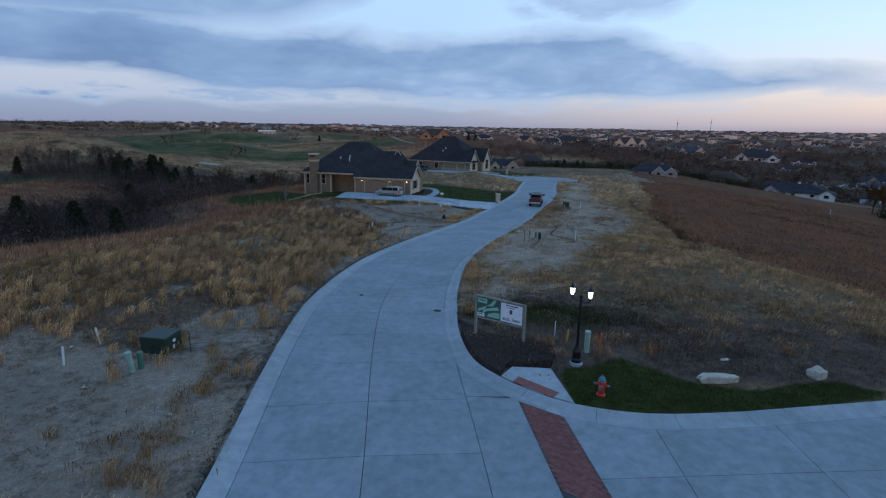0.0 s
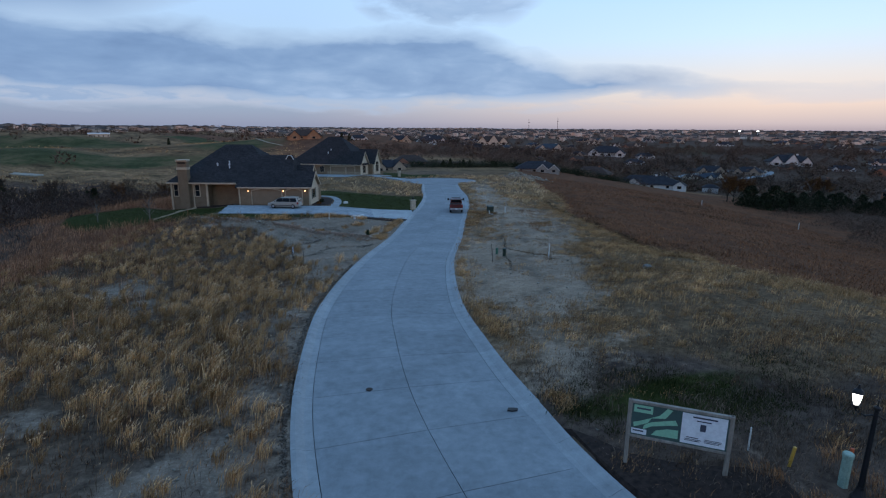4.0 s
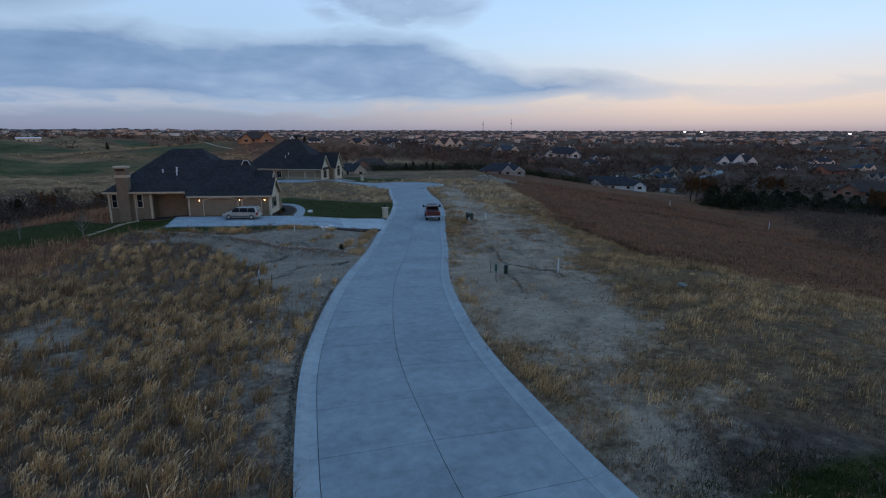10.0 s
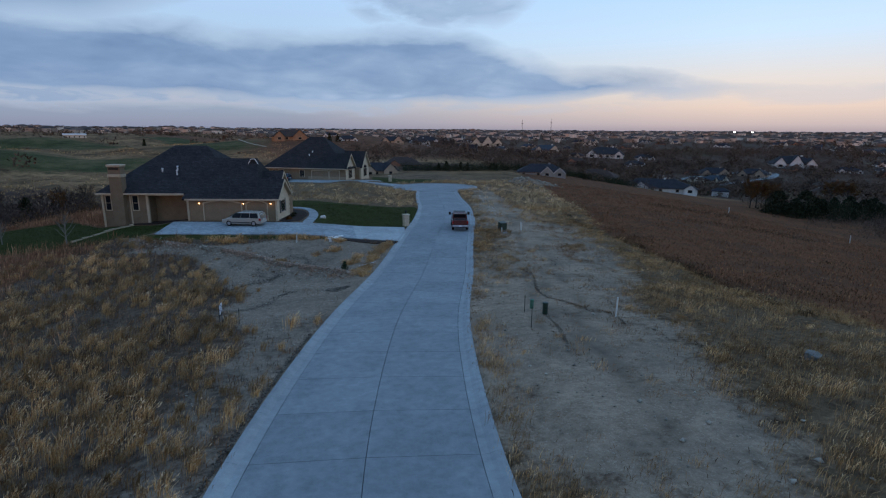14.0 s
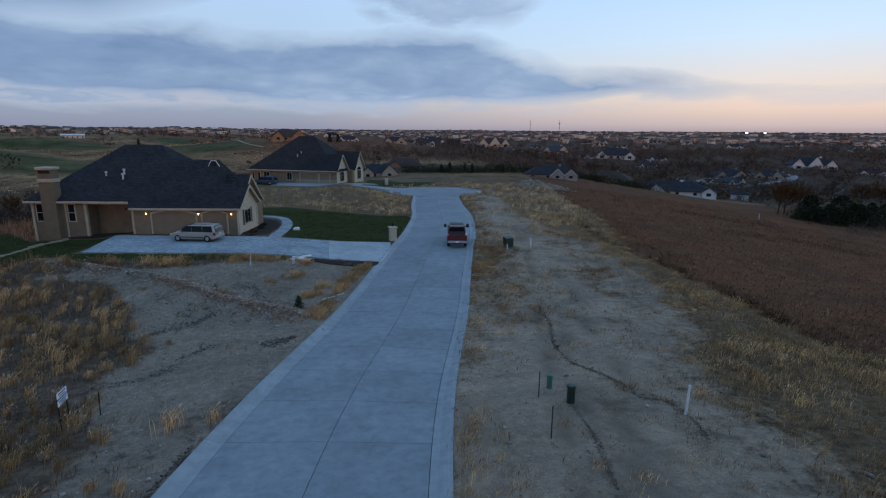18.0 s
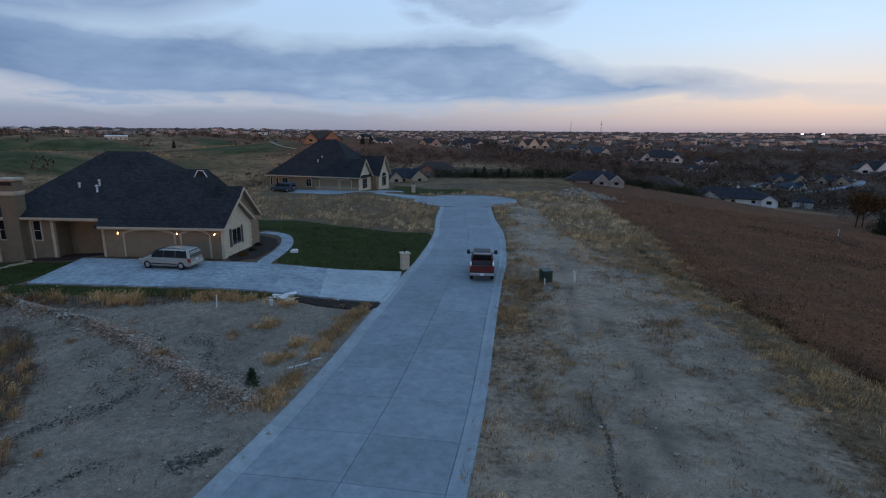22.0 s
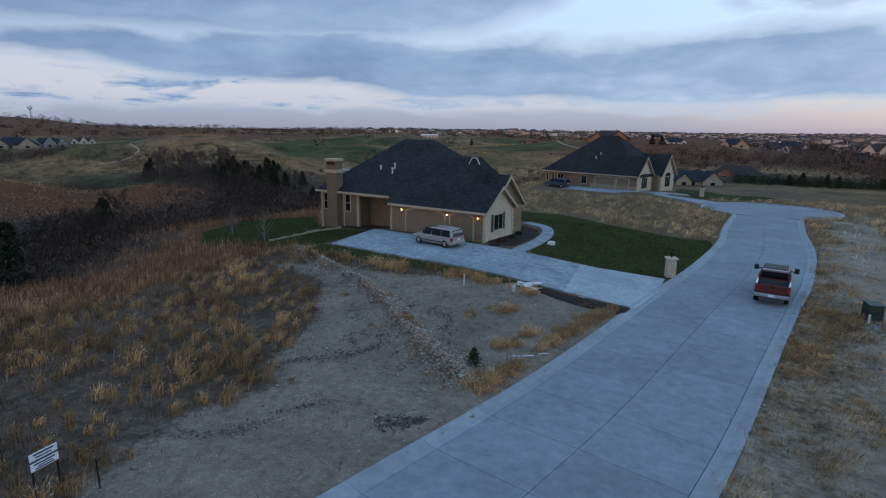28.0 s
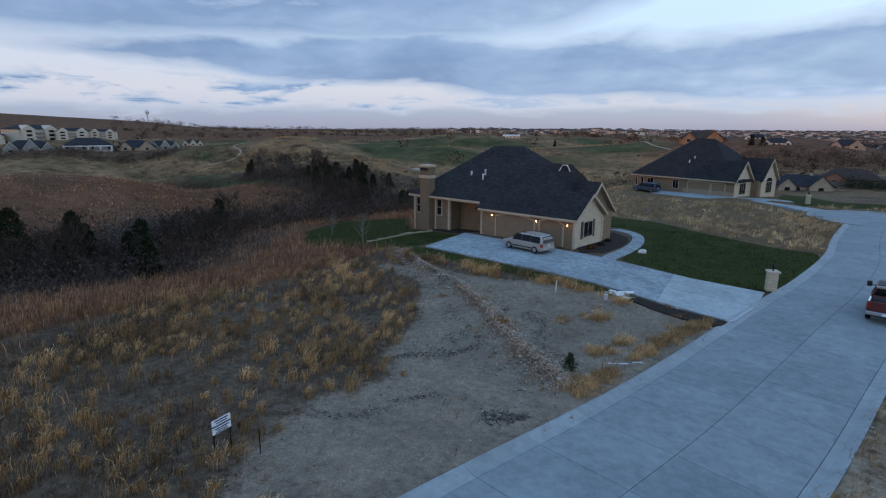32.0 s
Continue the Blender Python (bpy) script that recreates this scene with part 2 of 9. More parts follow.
CONCRETE = concrete_mat("concrete", (0.172, 0.190, 0.198), (0.268, 0.292, 0.304))
CURB = concrete_mat("curb_concrete", (0.225, 0.243, 0.248), (0.33, 0.353, 0.358))
DRIVE = concrete_mat("driveway_concrete", (0.140, 0.170, 0.190), (0.400, 0.435, 0.445), 0.9)
APRON = concrete_mat("apron_concrete", (0.27, 0.295, 0.30), (0.43, 0.455, 0.455))
JOINT = surface("joint_fill", (0.035, 0.035, 0.035), (0.085, 0.085, 0.08), 1.2)
BRICK = surface("red_paver", (0.16, 0.06, 0.05), (0.24, 0.10, 0.085), 6, 0.9, vary=0.18)
def shingle_mat():
    """Dark laminated shingles: courses down the slope, mottled tabs."""
    m, nt, b = mat("dark_shingle", 0.92)
    t = nt.nodes.new("ShaderNodeTexCoord")
    br = nt.nodes.new("ShaderNodeTexBrick")
    br.inputs["Scale"].default_value = 1.0
    br.inputs["Brick Width"].default_value, br.inputs["Row Height"].default_value, br.inputs["Mortar Size"].default_value = 0.42, 0.16, 0.012
    br.inputs["Color1"].default_value, br.inputs["Color2"].default_value, br.inputs["Mortar"].default_value = (0.024, 0.024, 0.026, 1), (0.038, 0.037, 0.039, 1), (0.016, 0.016, 0.017, 1)
    sp = nt.nodes.new("ShaderNodeSeparateXYZ")
    nt.links.new(t.outputs["Object"], sp.inputs[0])
    add = nt.nodes.new("ShaderNodeMath")
    nt.links.new(sp.outputs[0], add.inputs[0]), nt.links.new(sp.outputs[1], add.inputs[1])
    cb = nt.nodes.new("ShaderNodeCombineXYZ")
    nt.links.new(add.outputs[0], cb.inputs[0]), nt.links.new(sp.outputs[2], cb.inputs[1])
    nt.links.new(cb.outputs[0], br.inputs["Vector"])
    speck, broad = noise_fac(nt, 5.5, 4, 0.75), noise_fac(nt, 0.5, 4)
    col = mixed(nt, 0.85, br.outputs[0], ramp_of(nt, speck, [(0.36, (0.7, 0.7, 0.7)), (0.64, (1.3, 1.28, 1.26))]), "MULTIPLY")
    col = mixed(nt, 0.6, col, ramp_of(nt, broad, [(0.35, (0.8, 0.8, 0.8)), (0.65, (1.15, 1.15, 1.15))]), "MULTIPLY")
    nt.links.new(col, b.inputs["Base Color"])
    bumped(nt, b, br.outputs["Fac"], 0.4, 0.01)
    b.inputs["Specular IOR Level"].default_value = 0.12
    return m


SHINGLE = shingle_mat()
STUCCO = surface("tan_stucco", (0.210, 0.148, 0.094), (0.262, 0.188, 0.122), 1.5, 0.9)
CREAM = surface("cream_stone", (0.46, 0.375, 0.27), (0.60, 0.50, 0.37), 2.5, 0.9, grain=12)
TRIM = surface("cream_trim", (0.41, 0.32, 0.22), (0.49, 0.39, 0.275), 2, 0.7, bump=0.05)
BROWN = surface("brown_siding", (0.170, 0.122, 0.080), (0.212, 0.156, 0.104), 1.5, 0.85)
DOOR = surface("garage_door_paint", (0.215, 0.148, 0.090), (0.250, 0.176, 0.110), 1.2, 0.6, bump=0.05)
GLASS, _nt, _b = mat("window_glass", 0.06)
_b.inputs["Base Color"].default_value = (0.012, 0.014, 0.018, 1)
SHUTTER = plain("shutter_paint", (0.035, 0.032, 0.03), 0.6)
WHITE = surface("white_paint", (0.66, 0.66, 0.64), (0.80, 0.79, 0.77), 2, 0.6, bump=0.05)
STONE = surface("limestone", (0.36, 0.31, 0.24), (0.56, 0.50, 0.40), 3, 0.9, bump=0.5, grain=14, vary=0.15)
TAN_STONE = surface("tan_fieldstone", (0.25, 0.19, 0.125), (0.42, 0.335, 0.235), 5, 0.9, bump=0.4, grain=9)
GREY_ROCK = surface("grey_rock", (0.12, 0.115, 0.105), (0.24, 0.225, 0.20), 4, 0.9, bump=0.5, grain=14)
MULCH = surface("dark_mulch", (0.016, 0.011, 0.009), (0.050, 0.034, 0.027), 6, 0.95, bump=0.6, grain=30)


# ---- lie of the land ----
def sstep(t):
    t = np.clip(t, 0, 1)
    return t * t * (3 - 2 * t)


def bump2(x, y, cx, cy, sx, sy, turn=0.0):
    c, s = math.cos(turn), math.sin(turn)
    u, v = (x - cx) * c + (y - cy) * s, -(x - cx) * s + (y - cy) * c
    return np.exp(-0.5 * ((u / sx) ** 2 + (v / sy) ** 2))


def spline(knots, step=0.5):
    p = [Vector((*k, 0)) for k in knots]
    p = [2 * p[0] - p[1]] + p + [2 * p[-1] - p[-2]]
    out = []
    for i in range(1, len(p) - 2):
        n = max(2, int((p[i + 1] - p[i]).length / step))
        for k in range(n):
            t = k / n
            a, b, c, d = p[i - 1:i + 3]
            out.append(0.5 * (2 * b + (c - a) * t + (2 * a - 5 * b + 4 * c - d) * t * t + (3 * b - a - 3 * c + d) * t ** 3))
    out.append(p[-2])
    return [(v.x, v.y) for v in out]


ROAD_KNOTS = [(2.6, -32), (-0.4, -10), (-1.8, 2), (-3.05, 10.5), (-3.85, 18), (-3.75, 25), (-3.22, 31.5), (-1.6, 40.5),
              (0.55, 49.5), (4.05, 60.8), (6.95, 71), (9.6, 80), (12.2, 88.6), (15.1, 101), (17.0, 114), (19.4, 127)]
ROAD_LINE = spline(ROAD_KNOTS, 0.5)
_ry, _rx = np.array([p[1] for p in ROAD_LINE]), np.array([p[0] for p in ROAD_LINE])
HALF, LANE = 4.30, 3.58
BULB, BULB_R = (20.9, 135.6), 9.6


def road_x(y):
    return np.interp(y, _ry, _rx) + np.where(y > 127, 0.25 * (y - 127), 0.0)


def road_z(y):
    return 0.5 - 3.45 * sstep((y - 8) / 64.0) - 0.011 * np.maximum(y - 90, 0) * (y < 400) - 3.4 * (y >= 400)


def wave(x, y, size, seed):
    a, b = x / size + seed, y / size + seed * 1.7
    return (np.sin(a * 1.3 + np.sin(b * 0.9 + seed)) + np.sin(b * 1.1 + 1.7 * np.sin(a * 0.6)) + np.sin((a + b) * 0.8 + seed * 3)) / 3


WINDROW = [(-26.4, 80.2), (-22, 77.4), (-18.3, 74.7), (-14.0, 72.2), (-11.4, 70.2), (-8.9, 67.7), (-4.9, 63.4), (-1.6, 60.7)]


def windrow(x, y):
    """Distance from the line of the rubble."""
    best = np.full(np.shape(x), 99.0)
    for (x1, y1), (x2, y2) in zip(WINDROW, WINDROW[1:]):
        dx, dy = x2 - x1, y2 - y1
        t = np.clip(((x - x1) * dx + (y - y1) * dy) / (dx * dx + dy * dy), 0, 1)
        best = np.minimum(best, np.hypot(x - x1 - t * dx, y - y1 - t * dy))
    return best


TRACKS = [[(16.6, 76.0), (14.4, 68.5), (13.9, 64.5), (12.3, 58.1), (10.9, 53.4), (9.6, 50.1), (8.2, 46.4), (7.4, 43.2)],
          [(19.0, 72.0), (16.6, 62.1), (14.5, 56.5), (13.2, 52.1), (12.6, 49.4), (11.0, 44.0)],
          [(13.0, 56.0), (9.4, 47.0), (8.4, 43.5), (8.6, 39.0), (7.6, 34.0)], [(9.9, 44.4), (9.2, 42.0), (8.0, 36.6), (6.6, 31.0)],
          [(22.6, 92.0), (20.6, 84.0), (18.2, 75.0), (15.2, 66.0)]]


def tracks(x, y):
    """How far the soil is pressed down by wheels, 0 to 1."""
    worn = np.zeros(np.shape(x))
    for k, way in enumerate(TRACKS):
        best = np.full(np.shape(x), 99.0)
        for (x1, y1), (x2, y2) in zip(way, way[1:]):
            dx, dy = x2 - x1, y2 - y1
            t = np.clip(((x - x1) * dx + (y - y1) * dy) / (dx * dx + dy * dy), 0, 1)
            best = np.minimum(best, np.hypot(x - x1 - t * dx, y - y1 - t * dy))
        worn = np.maximum(worn, np.exp(-((best / 0.34) ** 2)) * (0.55 + 0.45 * np.sin(y * 0.9 + k * 2)))
    return worn


def land(x, y):
    """Height of the ground, without the cut for the roads."""
    x, y = np.asarray(x, float), np.asarray(y, float)
    d = x - road_x(np.clip(y, -32, 260))
    z = road_z(np.clip(y, -40, 260))
    near = np.exp(-((d / 60) ** 2))
    # right: a low swell, then a long fall to the valley
    right = 8.0 * np.log1p(np.exp(np.clip((d - 31) / 8.0, -30, 30)))
    z = z + 1.0 * bump2(x, y, 17, 27, 9, 14) + 0.35 * bump2(x, y, 22, 60, 8, 25)
    z = z - 0.19 * right
    # left: gentle fall, a crest, then the ravine
    brow = 38 + 24 * sstep((y - 74) / 18) * sstep((150 - y) / 25)
    left = 7.0 * np.log1p(np.exp(np.clip((-d - brow) / 7.0, -30, 30)))
    z = z - 0.014 * np.maximum(-d - 5, 0) * (d < 0) - 0.24 * left
    # the raised pad of the first house
    pad = sstep((4.0 - x) / 12) * sstep((x + 40) / 14) * sstep((y - 66) / 10) * sstep((122 - y) / 14)
    z = z + 0.86 * pad
    pad = sstep((x + 34) / 16) * sstep((y - 112) / 18) * sstep((172 - y) / 14) * sstep((18 - x) / 6)
    z = z * (1 - 0.95 * pad) + (-2.2 - 1.0 * sstep((x - 1) / 12)) * 0.95 * pad
    lo = -24.0 + 2.0 * wave(x, y, 90, 1.0)
    z = np.logaddexp(z / 3.0, lo / 3.0) * 3.0 * (d > 0) + np.logaddexp(z / 2.0, (-13.5) / 2.0) * 2.0 * (d <= 0)
    # far country
    r = np.hypot(x, y - 40)
    far = sstep((r - 160) / 500)
    hills = 7.0 * wave(x, y, 120, 2.0) + 4.0 * wave(x, y, 47, 5.0)
    west = sstep((120 - x - 0.15 * y) / 250)
    base_e = -24 + 14 * sstep((r - 300) / 400) + 13 * sstep((r - 600) / 1300)
    base_w = -3 + 6 * sstep((r - 200) / 900)
    plain_z = base_e * (1 - west) + base_w * west + hills * (0.35 + 0.35 * west)
    z = z * (1 - far) + plain_z * far
    # single hills
    z = z + 13.0 * bump2(x, y, -122, 84, 26, 45, 0.4) - 5.5 * bump2(x, y, -152, 142, 32, 20) + 9.0 * bump2(x, y, -190, 235, 60, 40)
    z = z + 7.0 * bump2(x, y, -110, 300, 70, 45) + 14.0 * bump2(x, y, -15, 335, 50, 45) + 30 * bump2(x, y, -1050, 330, 200, 190)
    z = z + 12.0 * bump2(x, y, 215, 130, 55, 45) + 9.0 * bump2(x, y, 110, 460, 120, 90) + 7.0 * bump2(x, y, -179, 457, 110, 70)
    z = z + 9.0 * bump2(x, y, -345, 225, 90, 80) + 0.6 * bump2(x, y, -322, 190, 34, 40)
    # unseen hill behind the camera, added to keep low sun off the foreground
    z = z + 34.0 * bump2(x, y, -130, -290, 260, 80, -0.35)
    hilly = sstep((-x - 60) / 60) * sstep((y - 60) / 80) * sstep((900 - r) / 300)
    z = z + hilly * (3.4 * wave(x, y, 26, 11.0) + 2.0 * wave(x, y, 11, 13.0))
    z = z + 1.5 * bump2(x, y, 43, 139, 2.6, 3.2) + 0.9 * bump2(x, y, 47.5, 139, 3.0, 2.2)
    z = z + 0.55 * np.exp(-((windrow(x, y) / 0.75) ** 2)) - 0.05 * tracks(x, y) + 0.22 * wave(x, y, 4.7, 15.0) * sstep((-d - 8) / 6) * near * (d < 0)
    z = z + 0.35 * bump2(x, y, 6.0, 11.3, 2.4, 1.3)
    z = z - 0.30 * np.exp(-(((x - ditch_x(y)) / 0.9) ** 2)) * sstep((y - 40) / 8) * sstep((92 - y) / 6)
    return z + 0.10 * wave(x, y, 2.3, 9.0) * sstep((np.abs(d) - 5) / 4) * near


SIDE_CURB = [(0.45, 17.5), (0.62, 14.0), (1.25, 10.7), (2.35, 8.95), (3.55, 7.8), (4.6, 7.15), (6.0, 6.7), (7.7, 6.55), (10.0, 6.8), (13.0, 7.4), (24.0, 9.8), (60.0, 18.0)]
_sx, _sy = np.array([p[0] for p in SIDE_CURB[3:]]), np.array([p[1] for p in SIDE_CURB[3:]])


def on_concrete(x, y, grow=0.0):
    """1 where road, side street or turning circle lie."""
    m = (np.abs(x - road_x(y)) < HALF * 1.03 + grow) & (y < 128 + grow)
    m |= np.hypot(x - BULB[0], y - BULB[1]) < BULB_R + grow
    m |= (x > -3) & (x < 60) & (y < np.interp(x, _sx, _sy, left=8.9) + grow) & (y > -32) & (x > 2.3 - grow)
    m |= (x > 0) & (x <= 3.2) & (y < 9.0 + (2.4 - x) * 1.6 + grow) & (y > -32)
    return m


# driveway of the first house: a band from the road to the garage
DRIVE_1 = [(4.0, 75.2), (6.6, 83.6), (2.0, 84.3), (-3.5, 85.0), (-6.6, 85.9), (-9.4, 87.4), (-21.6, 89.6), (-22.8, 81.0), (-8.0, 77.6)]


def inside(poly, x, y):
    c = np.zeros(np.shape(x), bool)
    n = len(poly)
    for i in range(n):
        (x1, y1), (x2, y2) = poly[i], poly[(i + 1) % n]
        hit = ((y1 > y) != (y2 > y)) & (x < (x2 - x1) * (y - y1) / ((y2 - y1) or 1e-9) + x1)
        c ^= hit
    return c


def poly_share(poly, x, y, soft=0.45):
    """1 inside a polygon, 0 outside, with a soft edge."""
    best = np.full(np.shape(x), 1e9)
    n = len(poly)
    for i in range(n):
        (x1, y1), (x2, y2) = poly[i], poly[(i + 1) % n]
        dx, dy = x2 - x1, y2 - y1
        t = np.clip(((x - x1) * dx + (y - y1) * dy) / (dx * dx + dy * dy), 0, 1)
        best = np.minimum(best, np.hypot(x - x1 - t * dx, y - y1 - t * dy))
    return np.clip(0.5 + 0.5 * np.where(inside(poly, x, y), best, -best) / soft, 0, 1)


def ground_z(x, y):
    x, y = np.asarray(x, float), np.asarray(y, float)
    z = land(x, y)
    rz = road_z(np.clip(y, -40, 260))
    d = np.abs(x - road_x(y))
    blend = sstep((7.5 - d) / 3.0) * (y < 131)
    blend = np.maximum(blend, sstep((15 - np.hypot(x - BULB[0], y - BULB[1])) / 4))
    blend = np.maximum(blend, sstep((np.interp(x, _sx, _sy, left=9) + 4 - y) / 4) * (x > 0) * (x < 70) * (y > -34))
    z = z * (1 - blend) + (rz + 0.09) * blend
    drive = -2.85 + 0.72 * sstep((4.5 - x) / 13.0)
    side = sstep(poly_share(DRIVE_1, x, y, 3.2) * 2) * (np.abs(x - road_x(y)) > 5.0)
    z = z * (1 - side) + (drive - 0.03) * side
    z = np.where(inside(DRIVE_1, x, y), np.minimum(z, drive - 0.12), z)
    z = np.where(inside([(2.2, 8.6), (2.7, 10.0), (4.7, 10.0), (5.2, 6.9), (3.7, 7.5)], x, y), rz - 0.05, z)
    return np.where(on_concrete(x, y, -0.25), rz - 0.22, z)


def axis(lo, hi, step, far, grow):
    a = list(np.arange(lo, hi + step, step))
    s, v = step, a[-1]
    while v < far:
        s *= grow
        v += s
        a.append(v)
    s, v, b = step, a[0], []
    while v > -far:
        s *= grow
        v -= s
        b.append(v)
    return np.array(b[::-1] + a)


LAWN_FRONT = [(6.9, 83.8), (10.6, 98.5), (10.3, 102.3), (0, 107.5), (-13, 115), (-13, 105.2), (-8.6, 103.9), (-6.0, 100.2), (-5.1, 95.6), (-5.2, 91.5), (-5.5, 88), (-5.1, 85.9), (1.5, 84.5)]
LAWN_SIDE = [(-23.0, 81.0), (-22.2, 89.0), (-27, 90.2), (-32, 92), (-36, 98), (-40, 104), (-50, 100), (-46, 88), (-41.5, 83.5), (-33, 82), (-27, 80.2)]
LAWN_EDGE = [(-1.5, 75.2), (-9.0, 76.3), (-23.5, 79.2), (-23.8, 80.9), (-8.0, 77.9), (-1.0, 76.6)]
LAWN_CORNER = [(4.75, 9.6), (6.2, 9.8), (7.4, 10.6), (8.6, 9.9), (9.9, 9.0), (12.0, 8.5), (14.2, 9.3), (15.8, 9.6), (17.5, 8.6), (13.0, 7.3), (7.7, 6.5), (6.0, 6.65), (4.9, 7.1)]
LAWN_FAR = [(7.6, 150.5), (11.2, 145.5), (14, 147.5), (20, 149.0), (27, 149.5), (24, 158), (9, 160)]


def ditch_x(y):
    """Line of the shallow ditch between the golden fringe and the red field."""
    return np.interp(y, [40, 52, 58, 61.6, 63.6, 67, 70.7, 76, 82, 92], [23.5, 26.6, 28.2, 29.15, 30.0, 29.9, 30.8, 30.2, 30.5, 32.0])


def zones(x, y):
    """Shares of bare soil, red grass, green turf and dark scrub; the rest is golden grass."""
    d = x - road_x(np.clip(y, -32, 260))
    n1, n2 = wave(x, y, 6.5, 3.0), wave(x, y, 2.1, 6.0)
    n3 = wave(x, y, 1.1, 11.0)
    edge = 1.6 * n1 + 1.1 * n2 + 0.5 * n3
    outer = np.interp(y, [16, 20, 24, 26, 29, 33.5, 41, 55, 60, 68, 82, 100, 118], [7.4, 9.2, 10.6, 11.6, 12.8, 14.4, 15.9, 17.9, 19.2, 19.6, 18.8, 13.0, 10.0])
    inner = np.interp(y, [16, 24, 34, 44, 64, 71, 95], [4.8, 5.0, 4.6, 2.4, 2.4, 4.8, 4.6])
    bare = np.minimum(outer + 0.8 * edge - d, d - inner + 0.5 * edge)
    soil = sstep(bare / 4.0 + 0.42) * sstep((y - 14) / 5) * sstep((122 - y) / 30) * (d > 0)
    soil = soil * (0.70 + 0.30 * sstep((n1 + 0.5 * n2 + 0.5) / 0.5)) * (1 - 0.45 * sstep((y - 74) / 26) * sstep((d - 11) / 4))
    soil = soil * (1 - 0.18 * sstep((d - 12) / 3) * sstep((y - 36) / 8) * sstep((80 - y) / 8)) * (1 - 0.5 * bump2(d, y, 5.9, 75, 1.9, 8))
    soil = np.maximum(soil, 0.8 * sstep((2.5 + edge - np.abs(d - 9.5)) / 2 + 0.5) * sstep((y - 85) / 15) * sstep((132 - y) / 10))
    soil = np.maximum(soil, 1.0 * sstep((0.9 + 0.35 * edge - np.abs(d - 8.6 - 0.12 * (y - 100))) / 0.9 + 0.5) * sstep((y - 88) / 4) * sstep((126 - y) / 4))
    soil = np.maximum(soil, 0.95 * sstep((4.0 + edge - np.hypot((x - 45) * 0.6, y - 139)) / 2))
    soil = np.maximum(soil, 0.55 * sstep((edge + 6.0 - np.hypot((x - 36) * 0.5, y - 130)) / 4))
    for cx, cy, rx, ry in ((2.5, 19.7, 1.7, 1.6), (5.9, 22.2, 1.8, 0.7), (5.0, 19.8, 0.9, 0.6), (1.5, 21.9, 0.9, 1.1)):
        soil = np.maximum(soil, 0.55 * bump2(x + 0.5 * n2, y + 0.4 * n3, cx, cy, rx, ry))
    soil = np.maximum(soil, 0.7 * sstep((n1 + 0.7 * n2 + 0.4 * n3 - 0.35) / 0.3) * (d < 0) * sstep((34 - y) / 10) * sstep((22 + d) / 6))
    lim = np.interp(y, [46, 47.8, 49.4, 51.8, 54.2, 57.5, 60, 63.7, 66.3, 71.6, 74, 77], [5.6, 7.0, 8.6, 10.5, 11.5, 13.0, 15.6, 18.2, 19.6, 24.2, 30.0, 40.0])
    soil = np.maximum(soil, sstep((lim + 0.9 * edge + d) / 1.8 + 0.5) * (d < 0) * sstep((y - 45) / 5) * sstep((76.5 - y) / 2.0))
    soil = np.maximum(soil, 0.85 * sstep((7.0 + 2.2 * edge - np.hypot(x + 12.5, y - 3.0)) / 4 + 0.3) * (d < 0))
    soil = np.maximum(soil, (0.45 + 0.3 * sstep((y - 36) / 8)) * sstep((7.0 + edge + d) / 1.5 + 0.5) * (d < 0) * (y < 76))
    soil = np.maximum(soil, 0.8 * sstep((8.0 + edge - np.hypot(x + 22, (y - 38) * 0.8)) / 6) * (n2 > 0.1))
    red = sstep((d - np.interp(y, [0, 30, 38, 47, 55, 64, 77, 103, 130], [40, 32, 29, 27.5, 24.5, 23.0, 22.3, 23, 26]) + 1.0 - 0.8 * n1 - 0.5 * n2) / 2.0) * sstep((300 - y - 0.5 * x) / 60) * (d > 0)
    red = red + sstep((-d - np.interp(y, [20, 36, 50, 60, 70, 80], [27, 28, 32, 35, 36, 36]) - 1.6 * n1) / 4) * sstep((x + 62) / 10) * sstep((128 - y) / 16) * (d < 0)
    rr = np.hypot(x, y)
    red = red + 0.75 * sstep((rr - 420) / 150) * sstep((60 - x) / 120) * (0.4 + 0.6 * sstep((wave(x, y, 85, 21.0) + 0.3) / 0.4))
    red = red + 1.4 * bump2(x, y, -136, 100, 46, 60, 0.4) + 0.7 * bump2(x, y, 110, 430, 120, 60) + 0.9 * bump2(x, y, 40, 300, 70, 45) + 0.8 * bump2(x, y, -1050, 330, 260, 260)
    turf = sstep((wave(x, y, 52, 4.0) + 0.35 * wave(x, y, 21, 5.0) - 0.30) / 0.3) * sstep((-x - 10 + 0.1 * y) / 50) * sstep((y - 200) / 50) * sstep((620 - np.hypot(x, y)) / 100)
    turf = np.maximum(turf, 1.1 * bump2(x, y, -128, 258, 55, 14, 0.15))
    turf = np.maximum(turf, 1.0 * bump2(x, y, -150, 168, 30, 8, 0.3))
    turf = np.maximum(turf, bump2(x, y, -250, 330, 90, 26) * 1.2)
    turf = np.maximum(turf, bump2(x, y, -230, 225, 45, 16, 0.2))
    for cx, cy, rx, ry in ((-222, 205, 22, 13), (-190, 172, 16, 10), (-245, 390, 60, 34), (-140, 270, 30, 16), (-175, 400, 40, 20), (-58, 306, 22, 16), (-124, 322, 26, 12), (-215, 385, 40, 20)):
        turf = np.maximum(turf, 0.85 * bump2(x, y, cx, cy, rx, ry))
    turf = turf * (1 - 0.95 * np.clip(bump2(x, y, -195, 226, 28, 18) * 1.5, 0, 1))
